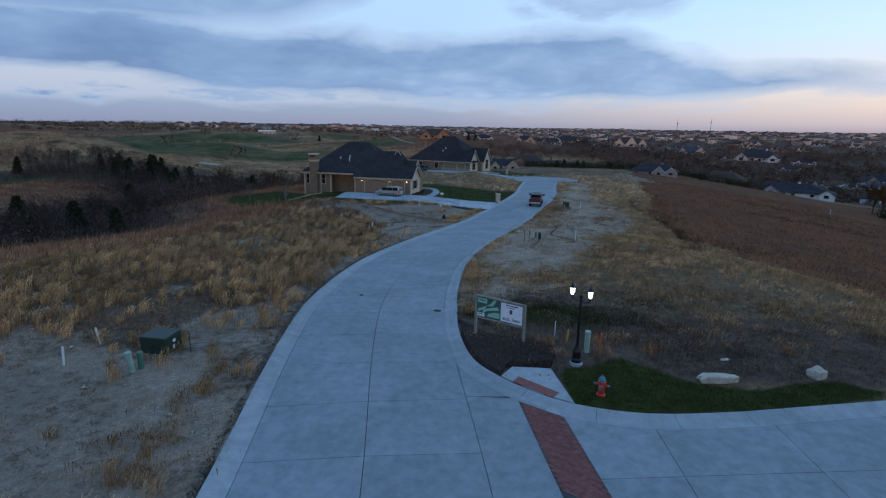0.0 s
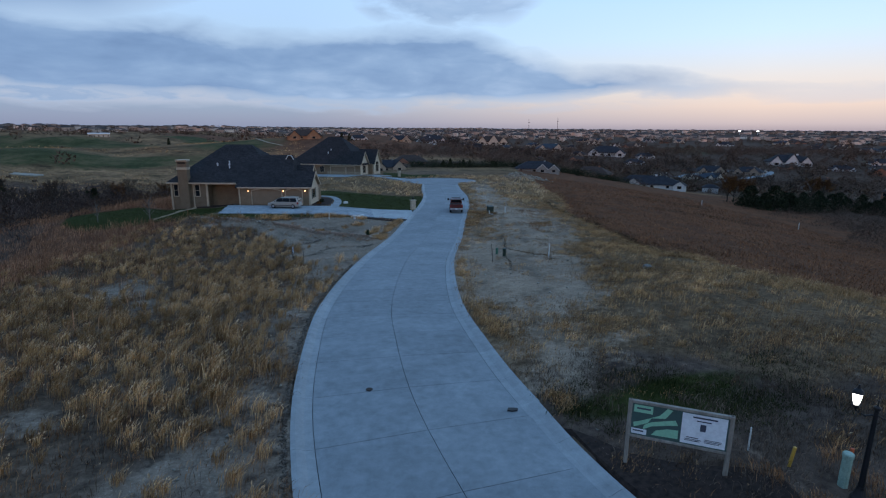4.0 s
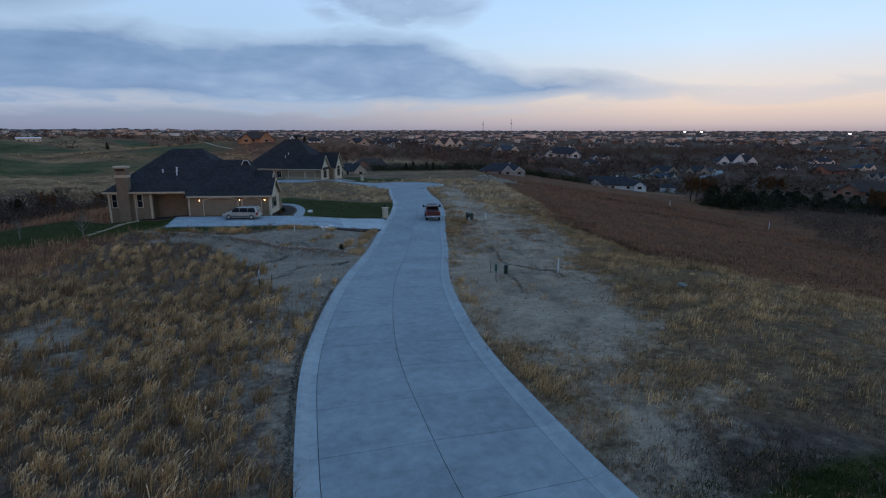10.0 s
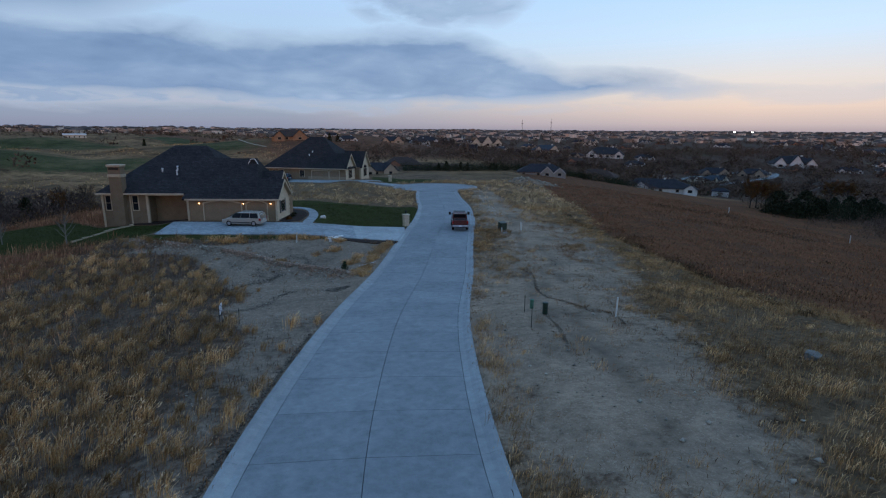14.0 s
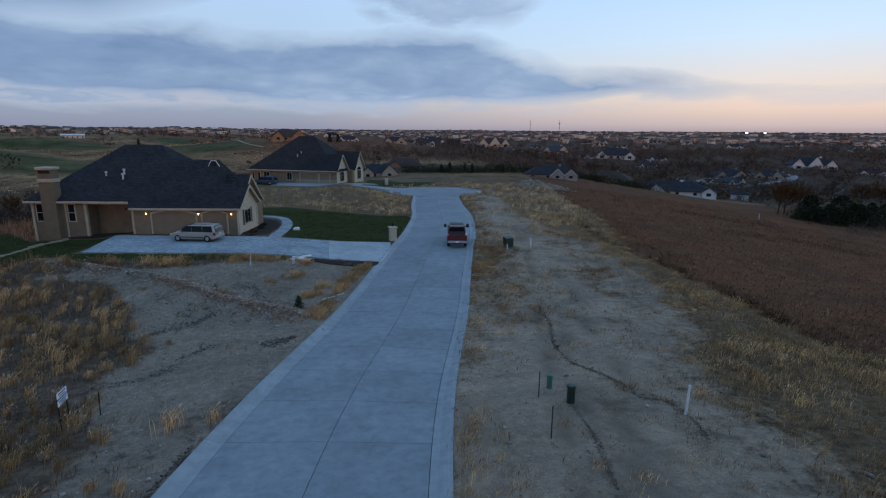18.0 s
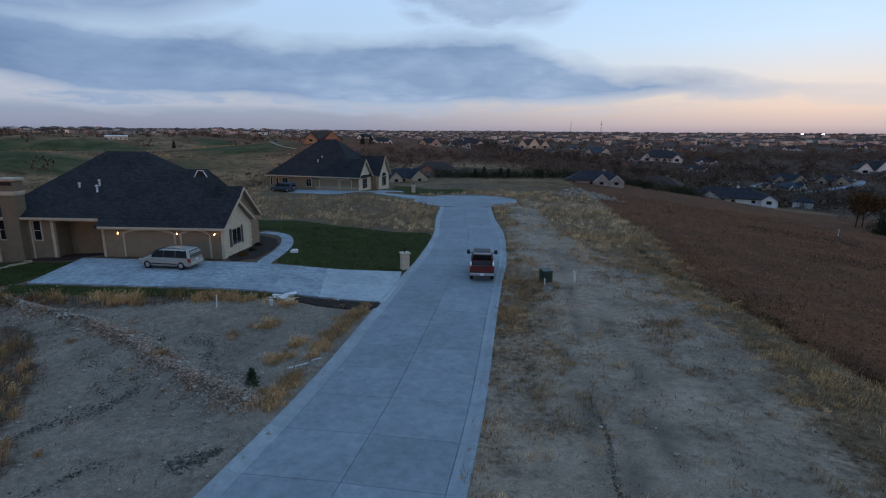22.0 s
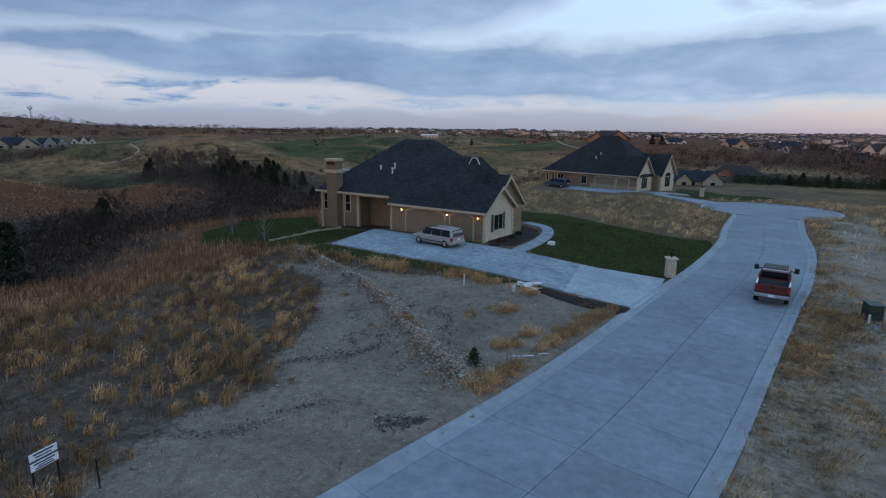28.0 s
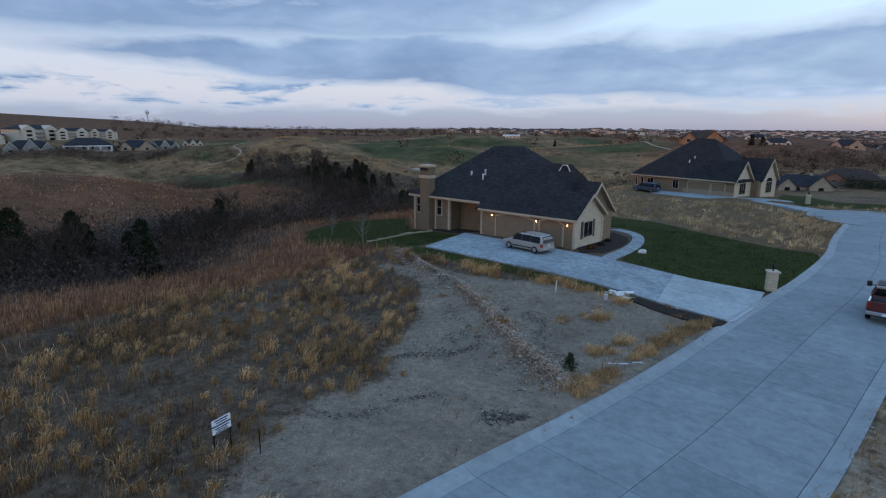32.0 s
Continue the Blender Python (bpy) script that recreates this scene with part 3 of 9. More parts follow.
    for poly in (LAWN_FRONT, LAWN_SIDE, LAWN_EDGE, LAWN_CORNER, LAWN_FAR):
        turf = np.maximum(turf, poly_share(poly, x, y))
    turf = np.maximum(turf, 0.6 * bump2(x, y, 6.8, 17.2, 3.2, 0.9) + 0.6 * bump2(x, y, 3.2, 16.4, 2.4, 0.7) + 0.55 * bump2(x, y, 5.8, 15.0, 2.2, 0.5))
    turf = np.maximum(turf, 0.55 * sstep((wave(x, y, 45, 7.0) - 0.3) / 0.2) * sstep((x - 120) / 60) * sstep((np.hypot(x, y) - 280) / 60) * sstep((900 - np.hypot(x, y)) / 200))
    scrub = 1.5 * bump2(x, y, -69, 92, 13, 75, 0.2) + 0.85 * bump2(x, y, 170, 150, 26, 40, -0.7) + 0.75 * bump2(x, y, 115, 20, 45, 26, 0.1)
    scrub = scrub + 0.9 * bump2(x, y, -140, 178, 42, 16, 0.1) + 1.2 * bump2(x, y, 13, 12.4, 10, 2.4) * (d > 3) + 1.1 * bump2(x, y, 3.4, 15.4, 3.2, 2.2) * (d > 4.4) + 0.7 * bump2(x, y, 4.4, 18.6, 2.8, 2.4) * (d > 4.4) + 1.1 * bump2(x, y, 3.4, 11.6, 1.6, 1.6)
    scrub = np.maximum(scrub, poly_share([(-9.8, 87.6), (-9.2, 86.9), (-8.2, 87.2), (-6.9, 89.6), (-6.6, 94), (-7.4, 98), (-9.6, 101)], x, y, 0.3))
    scrub = np.maximum(scrub, poly_share([(-21.8, 89.8), (-26.5, 90.4), (-26.5, 92.5), (-21, 92.0)], x, y, 0.3))
    scrub = np.maximum(scrub, 1.1 * poly_share([(4.2, 75.3), (0.5, 76.0), (-2.5, 76.3), (-1.5, 75.2), (1.6, 74.3), (3.7, 73.7)], x, y, 0.3))
    scrub = scrub + 0.4 * bump2(x, y, 45, 300, 75, 45) + 0.8 * bump2(x, y, 20, 210, 40, 16)
    town = sstep((x - 20) / 120) * sstep((np.hypot(x, y) - 230) / 90)
    return soil, np.clip(red, 0, 1), np.clip(turf, 0, 1), np.clip(scrub + 0.85 * town, 0, 1)


def build_ground():
    xs, ys = axis(-46, 42, 0.55, 4200, 1.065), axis(-6, 146, 0.55, 4200, 1.065)
    X, Y = np.meshgrid(xs, ys)
    Z = ground_z(X, Y)
    nx, ny = len(xs), len(ys)
    i = np.arange(nx * ny).reshape(ny, nx)
    quads = np.stack([i[:-1, :-1], i[:-1, 1:], i[1:, 1:], i[1:, :-1]], -1).reshape(-1, 4)
    me = bpy.data.meshes.new("ground")
    me.from_pydata(np.stack([X, Y, Z], -1).reshape(-1, 3).tolist(), [], quads.tolist())
    soil, red, green, scrub = zones(X.ravel(), Y.ravel())
    far = sstep((np.hypot(X.ravel(), Y.ravel() - 50) - 95) / 60)
    a = me.attributes.new("hill", "FLOAT", "POINT")
    a.data.foreach_set("value", far.astype(np.float32))
    a = me.attributes.new("worn", "FLOAT", "POINT")
    a.data.foreach_set("value", tracks(X.ravel(), Y.ravel()).astype(np.float32))
    a = me.attributes.new("pale", "FLOAT", "POINT")
    a.data.foreach_set("value", np.maximum(sstep((X.ravel() - road_x(np.clip(Y.ravel(), -32, 260))) / 4), sstep((Y.ravel() - 96) / 8) * sstep((165 - Y.ravel()) / 10)).astype(np.float32))
    a = me.color_attributes.new("cover", "FLOAT_COLOR", "POINT")
    a.data.foreach_set("color", np.stack([np.clip(soil, 0, 1), red, green, scrub], -1).astype(np.float32).ravel())
    me.polygons.foreach_set("use_smooth", [True] * len(me.polygons))
    me.update()
    ob = new("ground", me)
    m, nt, b = mat("prairie_ground", 0.95)
    att = nt.nodes.new("ShaderNodeAttribute")
    att.attribute_name = "cover"
    sep = nt.nodes.new("ShaderNodeSeparateColor")
    nt.links.new(att.outputs["Color"], sep.inputs[0])
    fine, mid, big = noise_fac(nt, 2.6, 9, 0.72), noise_fac(nt, 0.42, 7, 0.65), noise_fac(nt, 0.022, 5, 0.6)
    grit = noise_fac(nt, 11.0, 5, 0.7)

    m1, m2 = nt.nodes.new("ShaderNodeMath"), nt.nodes.new("ShaderNodeMath")
    m1.operation, m2.operation = "MULTIPLY", "MULTIPLY_ADD"
    nt.links.new(mid, m1.inputs[0]), nt.links.new(fine, m2.inputs[0]), nt.links.new(m1.outputs[0], m2.inputs[2])
    m1.inputs[1].default_value, m2.inputs[1].default_value = 0.55, 0.45
    both = m2.outputs[0]

    def weight(sock, spread=0.9, grain=None):
        n = nt.nodes.new("ShaderNodeMath")
        n.operation = "MULTIPLY_ADD"
        nt.links.new(grain or both, n.inputs[0])
        n.inputs[1].default_value = spread
        nt.links.new(sock, n.inputs[2])
        r = nt.nodes.new("ShaderNodeMapRange")
        half = 0.11 * max(1.0, spread / 1.1)
        r.inputs[1].default_value, r.inputs[2].default_value = 0.5 + spread * 0.5 - half, 0.5 + spread * 0.5 + half
        nt.links.new(n.outputs[0], r.inputs[0])
        return r.outputs[0]

    def two(lo, hi, f=fine):
        return ramp_of(nt, f, [(0.34, lo), (0.66, hi)])

    hill = nt.nodes.new("ShaderNodeAttribute")
    hill.attribute_name = "hill"
    rough_big = noise_fac(nt, 0.11, 9, 0.76)
    pale = nt.nodes.new("ShaderNodeAttribute")
    pale.attribute_name = "pale"
    gold = mixed(nt, pale.outputs["Fac"], two((0.052, 0.040, 0.031), (0.200, 0.148, 0.108)), two((0.068, 0.045, 0.028), (0.255, 0.172, 0.100)))
    redc = two((0.095, 0.046, 0.028), (0.245, 0.122, 0.070))
    clay = two((0.168, 0.128, 0.095), (0.305, 0.240, 0.181))
    sand = mixed(nt, pale.outputs["Fac"], clay, two((0.232, 0.170, 0.120), (0.375, 0.283, 0.200)))
    sand = mixed(nt, ramp_of(nt, grit, [(0.53, (0, 0, 0)), (0.66, (0.7, 0.7, 0.7))]), sand, (0.44, 0.37, 0.29))
    sand = mixed(nt, ramp_of(nt, mid, [(0.26, (0.55, 0.55, 0.55)), (0.38, (0, 0, 0))]), sand, (0.12, 0.093, 0.070))
    stain = noise_fac(nt, 0.16, 6, 0.65)
    sand = mixed(nt, ramp_of(nt, stain, [(0.36, (0.6, 0.6, 0.6)), (0.52, (0, 0, 0))]), sand, two((0.120, 0.094, 0.071), (0.215, 0.172, 0.131)))
    worn = nt.nodes.new("ShaderNodeAttribute")
    worn.attribute_name = "worn"
    sand = mixed(nt, mixed(nt, 1.0, worn.outputs["Color"], ramp_of(nt, fine, [(0.30, (0.15, 0.15, 0.15)), (0.60, (0.85, 0.85, 0.85))]), "MULTIPLY"), sand, (0.105, 0.082, 0.062))
    turf = two((0.022, 0.030, 0.008), (0.055, 0.060, 0.018))
    course = ramp_of(nt, noise_fac(nt, 0.05, 8, 0.7), [(0.34, (0.030, 0.040, 0.014)), (0.50, (0.068, 0.070, 0.030)), (0.64, (0.135, 0.106, 0.052))])
    turf = mixed(nt, hill.outputs["Fac"], turf, course)
    scr = two((0.052, 0.037, 0.029), (0.138, 0.100, 0.076))
    col = mixed(nt, ramp_of(nt, big, [(0.42, (0, 0, 0)), (0.60, (0.75, 0.75, 0.75))]), gold, two((0.050, 0.031, 0.018), (0.180, 0.116, 0.066)))
    range_grass = ramp_of(nt, rough_big, [(0.34, (0.052, 0.038, 0.021)), (0.45, (0.140, 0.090, 0.047)), (0.54, (0.240, 0.146, 0.078)), (0.64, (0.115, 0.068, 0.038))])
    # broad noise multiplies the hill grass colour, about half to one and a half
    range_tone = ramp_of(nt, noise_fac(nt, 0.03, 7, 0.68, (1, 1.6, 1)), [(0.34, (0.50, 0.48, 0.46)), (0.50, (1.0, 1.0, 1.0)), (0.66, (1.5, 1.45, 1.4))])
    range_grass = mixed(nt, 1.0, range_grass, range_tone, "MULTIPLY")
    col = mixed(nt, hill.outputs["Fac"], col, range_grass)
    # right-hand red ground is darker: the slope's shade is in its colour
    redc = mixed(nt, pale.outputs["Fac"], redc, two((0.070, 0.031, 0.017), (0.220, 0.097, 0.046)))
    redc = mixed(nt, ramp_of(nt, rough_big, [(0.40, (0.75, 0.75, 0.75)), (0.56, (0, 0, 0))]), redc, (0.085, 0.044, 0.027))
    col = mixed(nt, weight(sep.outputs[1]), col, redc)
    scr = mixed(nt, hill.outputs["Fac"], scr, ramp_of(nt, rough_big, [(0.36, (0.040, 0.027, 0.020)), (0.52, (0.092, 0.060, 0.043)), (0.66, (0.135, 0.090, 0.062))]))
    col = mixed(nt, weight(att.outputs["Alpha"]), col, scr)
    col = mixed(nt, weight(sep.outputs[0], 2.6), col, sand)
    near_turf, far_turf = weight(sep.outputs[2], 0.2), weight(sep.outputs[2], 1.5, rough_big)
    col = mixed(nt, mixed(nt, hill.outputs["Fac"], near_turf, far_turf), col, turf)
    col = mixed(nt, 0.8, col, ramp_of(nt, mid, [(0.3, (0.70, 0.69, 0.68)), (0.7, (1.22, 1.2, 1.18))]), "MULTIPLY")
    nt.links.new(col, b.inputs["Base Color"])
    b.inputs["Specular IOR Level"].default_value = 0.04
    bumped(nt, b, fine, 0.8, 0.16)
    me.materials.append(m)
    tagged(ob, "rolling prairie ground with dry grass and bare soil", "ground", kind="structure")


build_ground()


# ---- helpers for meshes ----
def mesh_of(name, verts, faces, material, smooth=False):
    me = bpy.data.meshes.new(name)
    me.from_pydata([tuple(v) for v in verts], [], faces)
    me.materials.append(material)
    if smooth:
        me.polygons.foreach_set("use_smooth", [True] * len(me.polygons))
    me.update()
    return me


def empty(name, m=None):
    ob = new(name)
    if m is not None:
        ob.matrix_world = m
    return ob


def part(name, bm, material, parent, label=""):
    """Links a bmesh (or a mesh) as one mesh object under a thing or a part."""
    if isinstance(bm, bpy.types.Mesh):
        me = bm
    else:
        me = bpy.data.meshes.new(name)
        bmesh.ops.recalc_face_normals(bm, faces=bm.faces)
        bm.to_mesh(me)
        bm.free()
        me.materials.append(material)
    ob = new(name, me)
    ob.parent = parent
    if label:
        ob["label"] = label
    return ob


def bm_box(x0, x1, y0, y1, z0, z1, bevel=0.0, bm=None):
    bm = bm or bmesh.new()
    vs = [bm.verts.new((x, y, z)) for x in (x0, x1) for y in (y0, y1) for z in (z0, z1)]
    fs = [bm.faces.new([vs[i] for i in f]) for f in ((0, 1, 3, 2), (4, 6, 7, 5), (0, 4, 5, 1), (2, 3, 7, 6), (0, 2, 6, 4), (1, 5, 7, 3))]
    if bevel:
        es = list({e for f in fs for e in f.edges})
        bmesh.ops.bevel(bm, geom=es, offset=bevel, segments=1, affect="EDGES")
    return bm


def bm_prism(poly, z0, z1, bm=None):
    """Upright prism over a polygon; z0 and z1 numbers or functions of x, y."""
    bm = bm or bmesh.new()
    f0 = z0 if callable(z0) else (lambda x, y: z0)
    f1 = z1 if callable(z1) else (lambda x, y: z1)
    lo = [bm.verts.new((x, y, float(f0(x, y)))) for x, y in poly]
    hi = [bm.verts.new((x, y, float(f1(x, y)))) for x, y in poly]
    n = len(poly)
    bm.faces.new(hi), bm.faces.new(lo[::-1])
    for i in range(n):
        bm.faces.new((lo[i], lo[(i + 1) % n], hi[(i + 1) % n], hi[i]))
    return bm


def bm_tube(points, radius, sides=6, bm=None, taper=None):
    """A rod along points, its radius tapering to taper."""
    bm = bm or bmesh.new()
    pts = [Vector(p) for p in points]
    rings = []
    for k, p in enumerate(pts):
        t = (pts[min(k + 1, len(pts) - 1)] - pts[max(k - 1, 0)]).normalized()
        a = t.orthogonal().normalized()
        b = t.cross(a)
        f = k / max(1, len(pts) - 1)
        r = radius if taper is None else radius * (1 - f) + taper * f
        rings.append([bm.verts.new(p + (a * math.cos(6.2832 * i / sides) + b * math.sin(6.2832 * i / sides)) * r) for i in range(sides)])
    for r0, r1 in zip(rings, rings[1:]):
        for i in range(sides):
            bm.faces.new((r0[i], r0[(i + 1) % sides], r1[(i + 1) % sides], r1[i]))
    bm.faces.new(rings[0][::-1]), bm.faces.new(rings[-1])
    return bm


def bm_turned(profile, sides=12, bm=None, cx=0.0, cy=0.0):
    """A turned body from (radius, z) rows."""
    bm = bm or bmesh.new()
    rings = [[bm.verts.new((cx + r * math.cos(6.2832 * i / sides), cy + r * math.sin(6.2832 * i / sides), z)) for i in range(sides)] for r, z in profile]
    for r0, r1 in zip(rings, rings[1:]):
        for i in range(sides):
            bm.faces.new((r0[i], r0[(i + 1) % sides], r1[(i + 1) % sides], r1[i]))
    bm.faces.new(rings[0][::-1]), bm.faces.new(rings[-1])
    return bm


def gz(x, y):
    return float(ground_z(x, y))


def rz(y):
    return float(road_z(y))


# ---- the street: slabs of concrete with recessed joints, rolled curbs ----
def lengths(line):
    s = [0.0]
    for (x0, y0), (x1, y1) in zip(line, line[1:]):
        s.append(s[-1] + math.hypot(x1 - x0, y1 - y0))
    return np.array(s)


class Line:
    """A way in plan, with places at an offset to its right."""

    def __init__(self, pts):
        self.p, self.s = np.array(pts), lengths(pts)
        self.length = float(self.s[-1])

    def at(self, s, off=0.0):
        x, y = np.interp(s, self.s, self.p[:, 0]), np.interp(s, self.s, self.p[:, 1])
        a, b = max(0.0, s - 0.8), min(self.length, s + 0.8)
        tx, ty = np.interp(b, self.s, self.p[:, 0]) - np.interp(a, self.s, self.p[:, 0]), np.interp(b, self.s, self.p[:, 1]) - np.interp(a, self.s, self.p[:, 1])
        n = math.hypot(tx, ty)
        return float(x + ty / n * off), float(y - tx / n * off)


def strip(line, s0, s1, rows, cuts, name, material, parent, thick=0.3):
    """A piece between s0 and s1 with a cross-section of (offset, height over the road) rows."""
    verts, faces = [], []
    k = len(rows)
    for c in range(cuts + 1):
        s = s0 + (s1 - s0) * c / cuts
        for off, h in rows:
            x, y = line.at(s, off)
            verts.append((x, y, rz(y) + h))
    for c in range(cuts):
        for i in range(k - 1):
            a = c * k + i
            faces.append((a, a + 1, a + k + 1, a + k))
    n = len(verts)
    verts += [(x, y, z - thick) for x, y, z in verts]
    ring = [c * k for c in range(cuts + 1)] + [cuts * k + i for i in range(1, k)] + [c * k + k - 1 for c in range(cuts - 1, -1, -1)] + [i for i in range(k - 2, 0, -1)]
    for a, b in zip(ring, ring[1:] + ring[:1]):
        faces.append((a, b, b + n, a + n))
    return part(name, mesh_of(name, verts, faces, material), material, parent)


street = empty("road")
tagged(street, "pale concrete residential street with rolled curbs", "road", kind="structure")
MAIN = Line(ROAD_LINE)
GAP = 0.0105


def build_street():
    lane = LANE
    # a sawn joint every 3.25 m, one of them near the rubble's end
    s = float(np.interp(57.8, MAIN.p[:, 1], MAIN.s)) % 3.25
    marks = [0.0]
    while s < MAIN.length - 1:
        marks.append(s)
        s += 3.25
    marks.append(MAIN.length)
    for a, b in zip(marks, marks[1:]):
        for o0, o1 in ((-lane + GAP, -GAP), (GAP, lane - GAP)):
            crown = 0.06
            rows = [(o0, crown * (1 - abs(o0) / lane)), ((o0 + o1) / 2, crown * 0.5), (o1, crown * (1 - abs(o1) / lane))]
            strip(MAIN, a + GAP, b - GAP, rows, 3, "slab", CONCRETE, street)
    # curbs, left all along, right from the end of the corner
    right_from = next(s for s in np.arange(0, MAIN.length, 0.25) if MAIN.at(s, HALF)[1] > 17.2)
    for sgn, start in ((-1, 0.0), (1, right_from)):
        s = start
        while s < MAIN.length - 0.5:
            e = min([m for m in marks if m > s + 0.3] or [MAIN.length])
            rows = [(sgn * (lane + GAP), -0.01), (sgn * (lane + 0.28), 0.01), (sgn * (lane + 0.42), 0.07), (sgn * (lane + 0.56), 0.115), (sgn * HALF, 0.12)]
            strip(MAIN, s + 0.006, e - 0.006, rows if sgn > 0 else rows[::-1], 3, "curb", CURB, street)
            s = e
    verts, faces = [], []
    for c in range(121):
        s = MAIN.length * c / 120
        for off in (-HALF + 0.3, 0, HALF - 0.3):
            x, y = MAIN.at(s, off)
            verts.append((x, y, rz(y) - 0.045))
    for c in range(120):
        for i in range(2):
            a = c * 3 + i
            faces.append((a, a + 1, a + 4, a + 3))
    part("joint_bed", mesh_of("joint_bed", verts, faces, JOINT), JOINT, street)


build_street()


# ---- corner with the side street, turning circle, driveway and walks ----
def build_corner():
    corner = Line(spline(SIDE_CURB, 0.4))
    lane_edge = 0.42
    s = 0.0
    while s < corner.length - 0.3:
        e = min(s + 2.6, corner.length)
        rows = [(0.78, -0.01), (lane_edge, 0.012), (0.28, 0.07), (0.12, 0.115), (0.0, 0.12)]
        strip(corner, s + 0.006, e - 0.006, rows, 5, "curb", CURB, street)
        s = e
    # slabs of the side street: quads clipped to the corner line, laid in three rows
    inner = [corner.at(t, 0.80) for t in np.linspace(0.0, corner.length, 260)]
    ix, iy = np.array([p[0] for p in inner]), np.array([p[1] for p in inner])
    cuts = [3.9, 7.4, 11.6, 16.2, 21.0, 26.0, 32.0, 40.0]
    for x0, x1 in zip(cuts, cuts[1:]):
        xs = np.linspace(x0 + GAP, x1 - GAP, 6)
        top = [(float(x), float(np.interp(x, ix[ix > 2.4], iy[ix > 2.4]))) for x in xs]
        for k in range(3):
            a, b = (top, 0.0) if k == 0 else ([(x, 2.4 - 4.6 * (k - 1) + 0.12 * x) for x, _ in top], 0.0)
            low = [(x, 2.4 - 4.6 * k + 0.12 * x) for x, _ in top]
            poly = [(x, y + GAP) for x, y in low] + [(x, y - GAP) for x, y in reversed(a)]
            part("slab", bm_prism(poly, lambda x, y: rz(y) - 0.3, lambda x, y: rz(y) + 0.004), CONCRETE, street)
    # apron between the street and the first cut
    edge = sorted(((y, x) for x, y in (MAIN.at(s, LANE + GAP) for s in np.arange(0, MAIN.length, 0.5)) if -14 < y < 16.6))
    arc = sorted([p for p in inner if p[1] < 16.6 and p[0] < 3.9 - GAP], key=lambda p: -p[1])
    for y0, y1 in ((-14.0, -7.0), (-7.0, 0.0), (0.0, 7.45)):
        left = [(float(np.interp(y, [e[0] for e in edge], [e[1] for e in edge])), float(y)) for y in np.linspace(y0 + GAP, y1 - GAP, 5)]
        part("slab", bm_prism([(3.9 - GAP, y0 + GAP), (3.9 - GAP, y1 - GAP)] + left[::-1], lambda x, y: rz(y) - 0.3, lambda x, y: rz(y) + 0.002), CONCRETE, street)
    left = [(float(np.interp(y, [e[0] for e in edge], [e[1] for e in edge])), float(y)) for y in np.linspace(7.45 + GAP, 16.5, 12)]
    right = [p for p in arc if p[1] > 7.45 + GAP]
    part("slab", bm_prism(left + right, lambda x, y: rz(y) - 0.3, lambda x, y: rz(y) + 0.002), CONCRETE, street)
    # joint from the gutter along the corner
    band = empty("paver_band")
    tagged(band, "red brick paver crosswalk band set across the concrete", "crosswalk", kind="structure")
    p0, p1, q0, q1 = Vector((2.95, 7.25)), Vector((4.45, 6.25)), Vector((3.7, 2.25)), Vector((5.15, 2.25))
    dirn = (q0 - p0).normalized()
    rows_n, per = 52, 7
    base = bm_prism([tuple(p0), tuple(p0 + dirn * 12), tuple(p1 + dirn * 12), tuple(p1)], lambda x, y: rz(y) - 0.1, lambda x, y: rz(y) + 0.006)
    part("joint_bed", base, JOINT, band)
    for i in range(rows_n):
        for j in range(per):
            def at(a, b):
                l = p0 + dirn * (a * 0.115)
                r = p1 + dirn * (a * 0.115)
                return l.lerp(r, b)
            sh = 0.5 if i % 2 else 0.0
            b0, b1 = (j + sh) / (per + 0.5), (j + sh + 0.94) / (per + 0.5)
            quad = [at(i + 0.04, b0), at(i + 0.04, b1), at(i + 0.95, b1), at(i + 0.95, b0)]
            me = bm_prism([tuple(v) for v in quad], lambda x, y: rz(y) - 0.02, lambda x, y: rz(y) + 0.013)
            if i < 42:
                part("brick", me, BRICK, band)
    ramp_ob = empty("curb_ramp")
    tagged(ramp_ob, "pale concrete curb ramp pad with a red tactile panel", "curb ramp", kind="structure")
    part("pad", bm_prism([(2.42, 8.95), (2.92, 9.85), (4.5, 9.8), (4.95, 7.02), (3.7, 7.72)], lambda x, y: rz(y) - 0.1, lambda x, y: rz(y) + 0.135), CURB, ramp_ob)
    part("tactile_panel", bm_prism([(2.85, 8.5), (3.1, 8.95), (4.5, 7.75), (4.22, 7.35)], lambda x, y: rz(y) + 0.1, lambda x, y: rz(y) + 0.15), BRICK, ramp_ob, "red tactile paving panel")


build_corner()


def build_circle():
    n = 12
    for k in range(n):
        a0, a1 = 6.2832 * k / n + 0.002, 6.2832 * (k + 1) / n - 0.002
        arc = [(BULB[0] + (BULB_R - 0.6) * math.cos(a), BULB[1] + (BULB_R - 0.6) * math.sin(a)) for a in np.linspace(a0, a1, 5)]
        part("slab", bm_prism([BULB] + arc, lambda x, y: rz(y) - 0.3, lambda x, y: rz(y) + 0.035), CONCRETE, street)
        mid = (a0 + a1) / 2
        if math.sin(mid) < -0.55 and abs(math.cos(mid)) < 0.75:
            continue
        rim = [(BULB[0] + r * math.cos(a), BULB[1] + r * math.sin(a)) for r, aa in ((BULB_R - 0.6, np.linspace(a0, a1, 5)), (BULB_R, np.linspace(a1, a0, 5))) for a in aa]
        part("curb", bm_prism(rim, lambda x, y: rz(y) - 0.3, lambda x, y: rz(y) + 0.11), CURB, street)


build_circle()


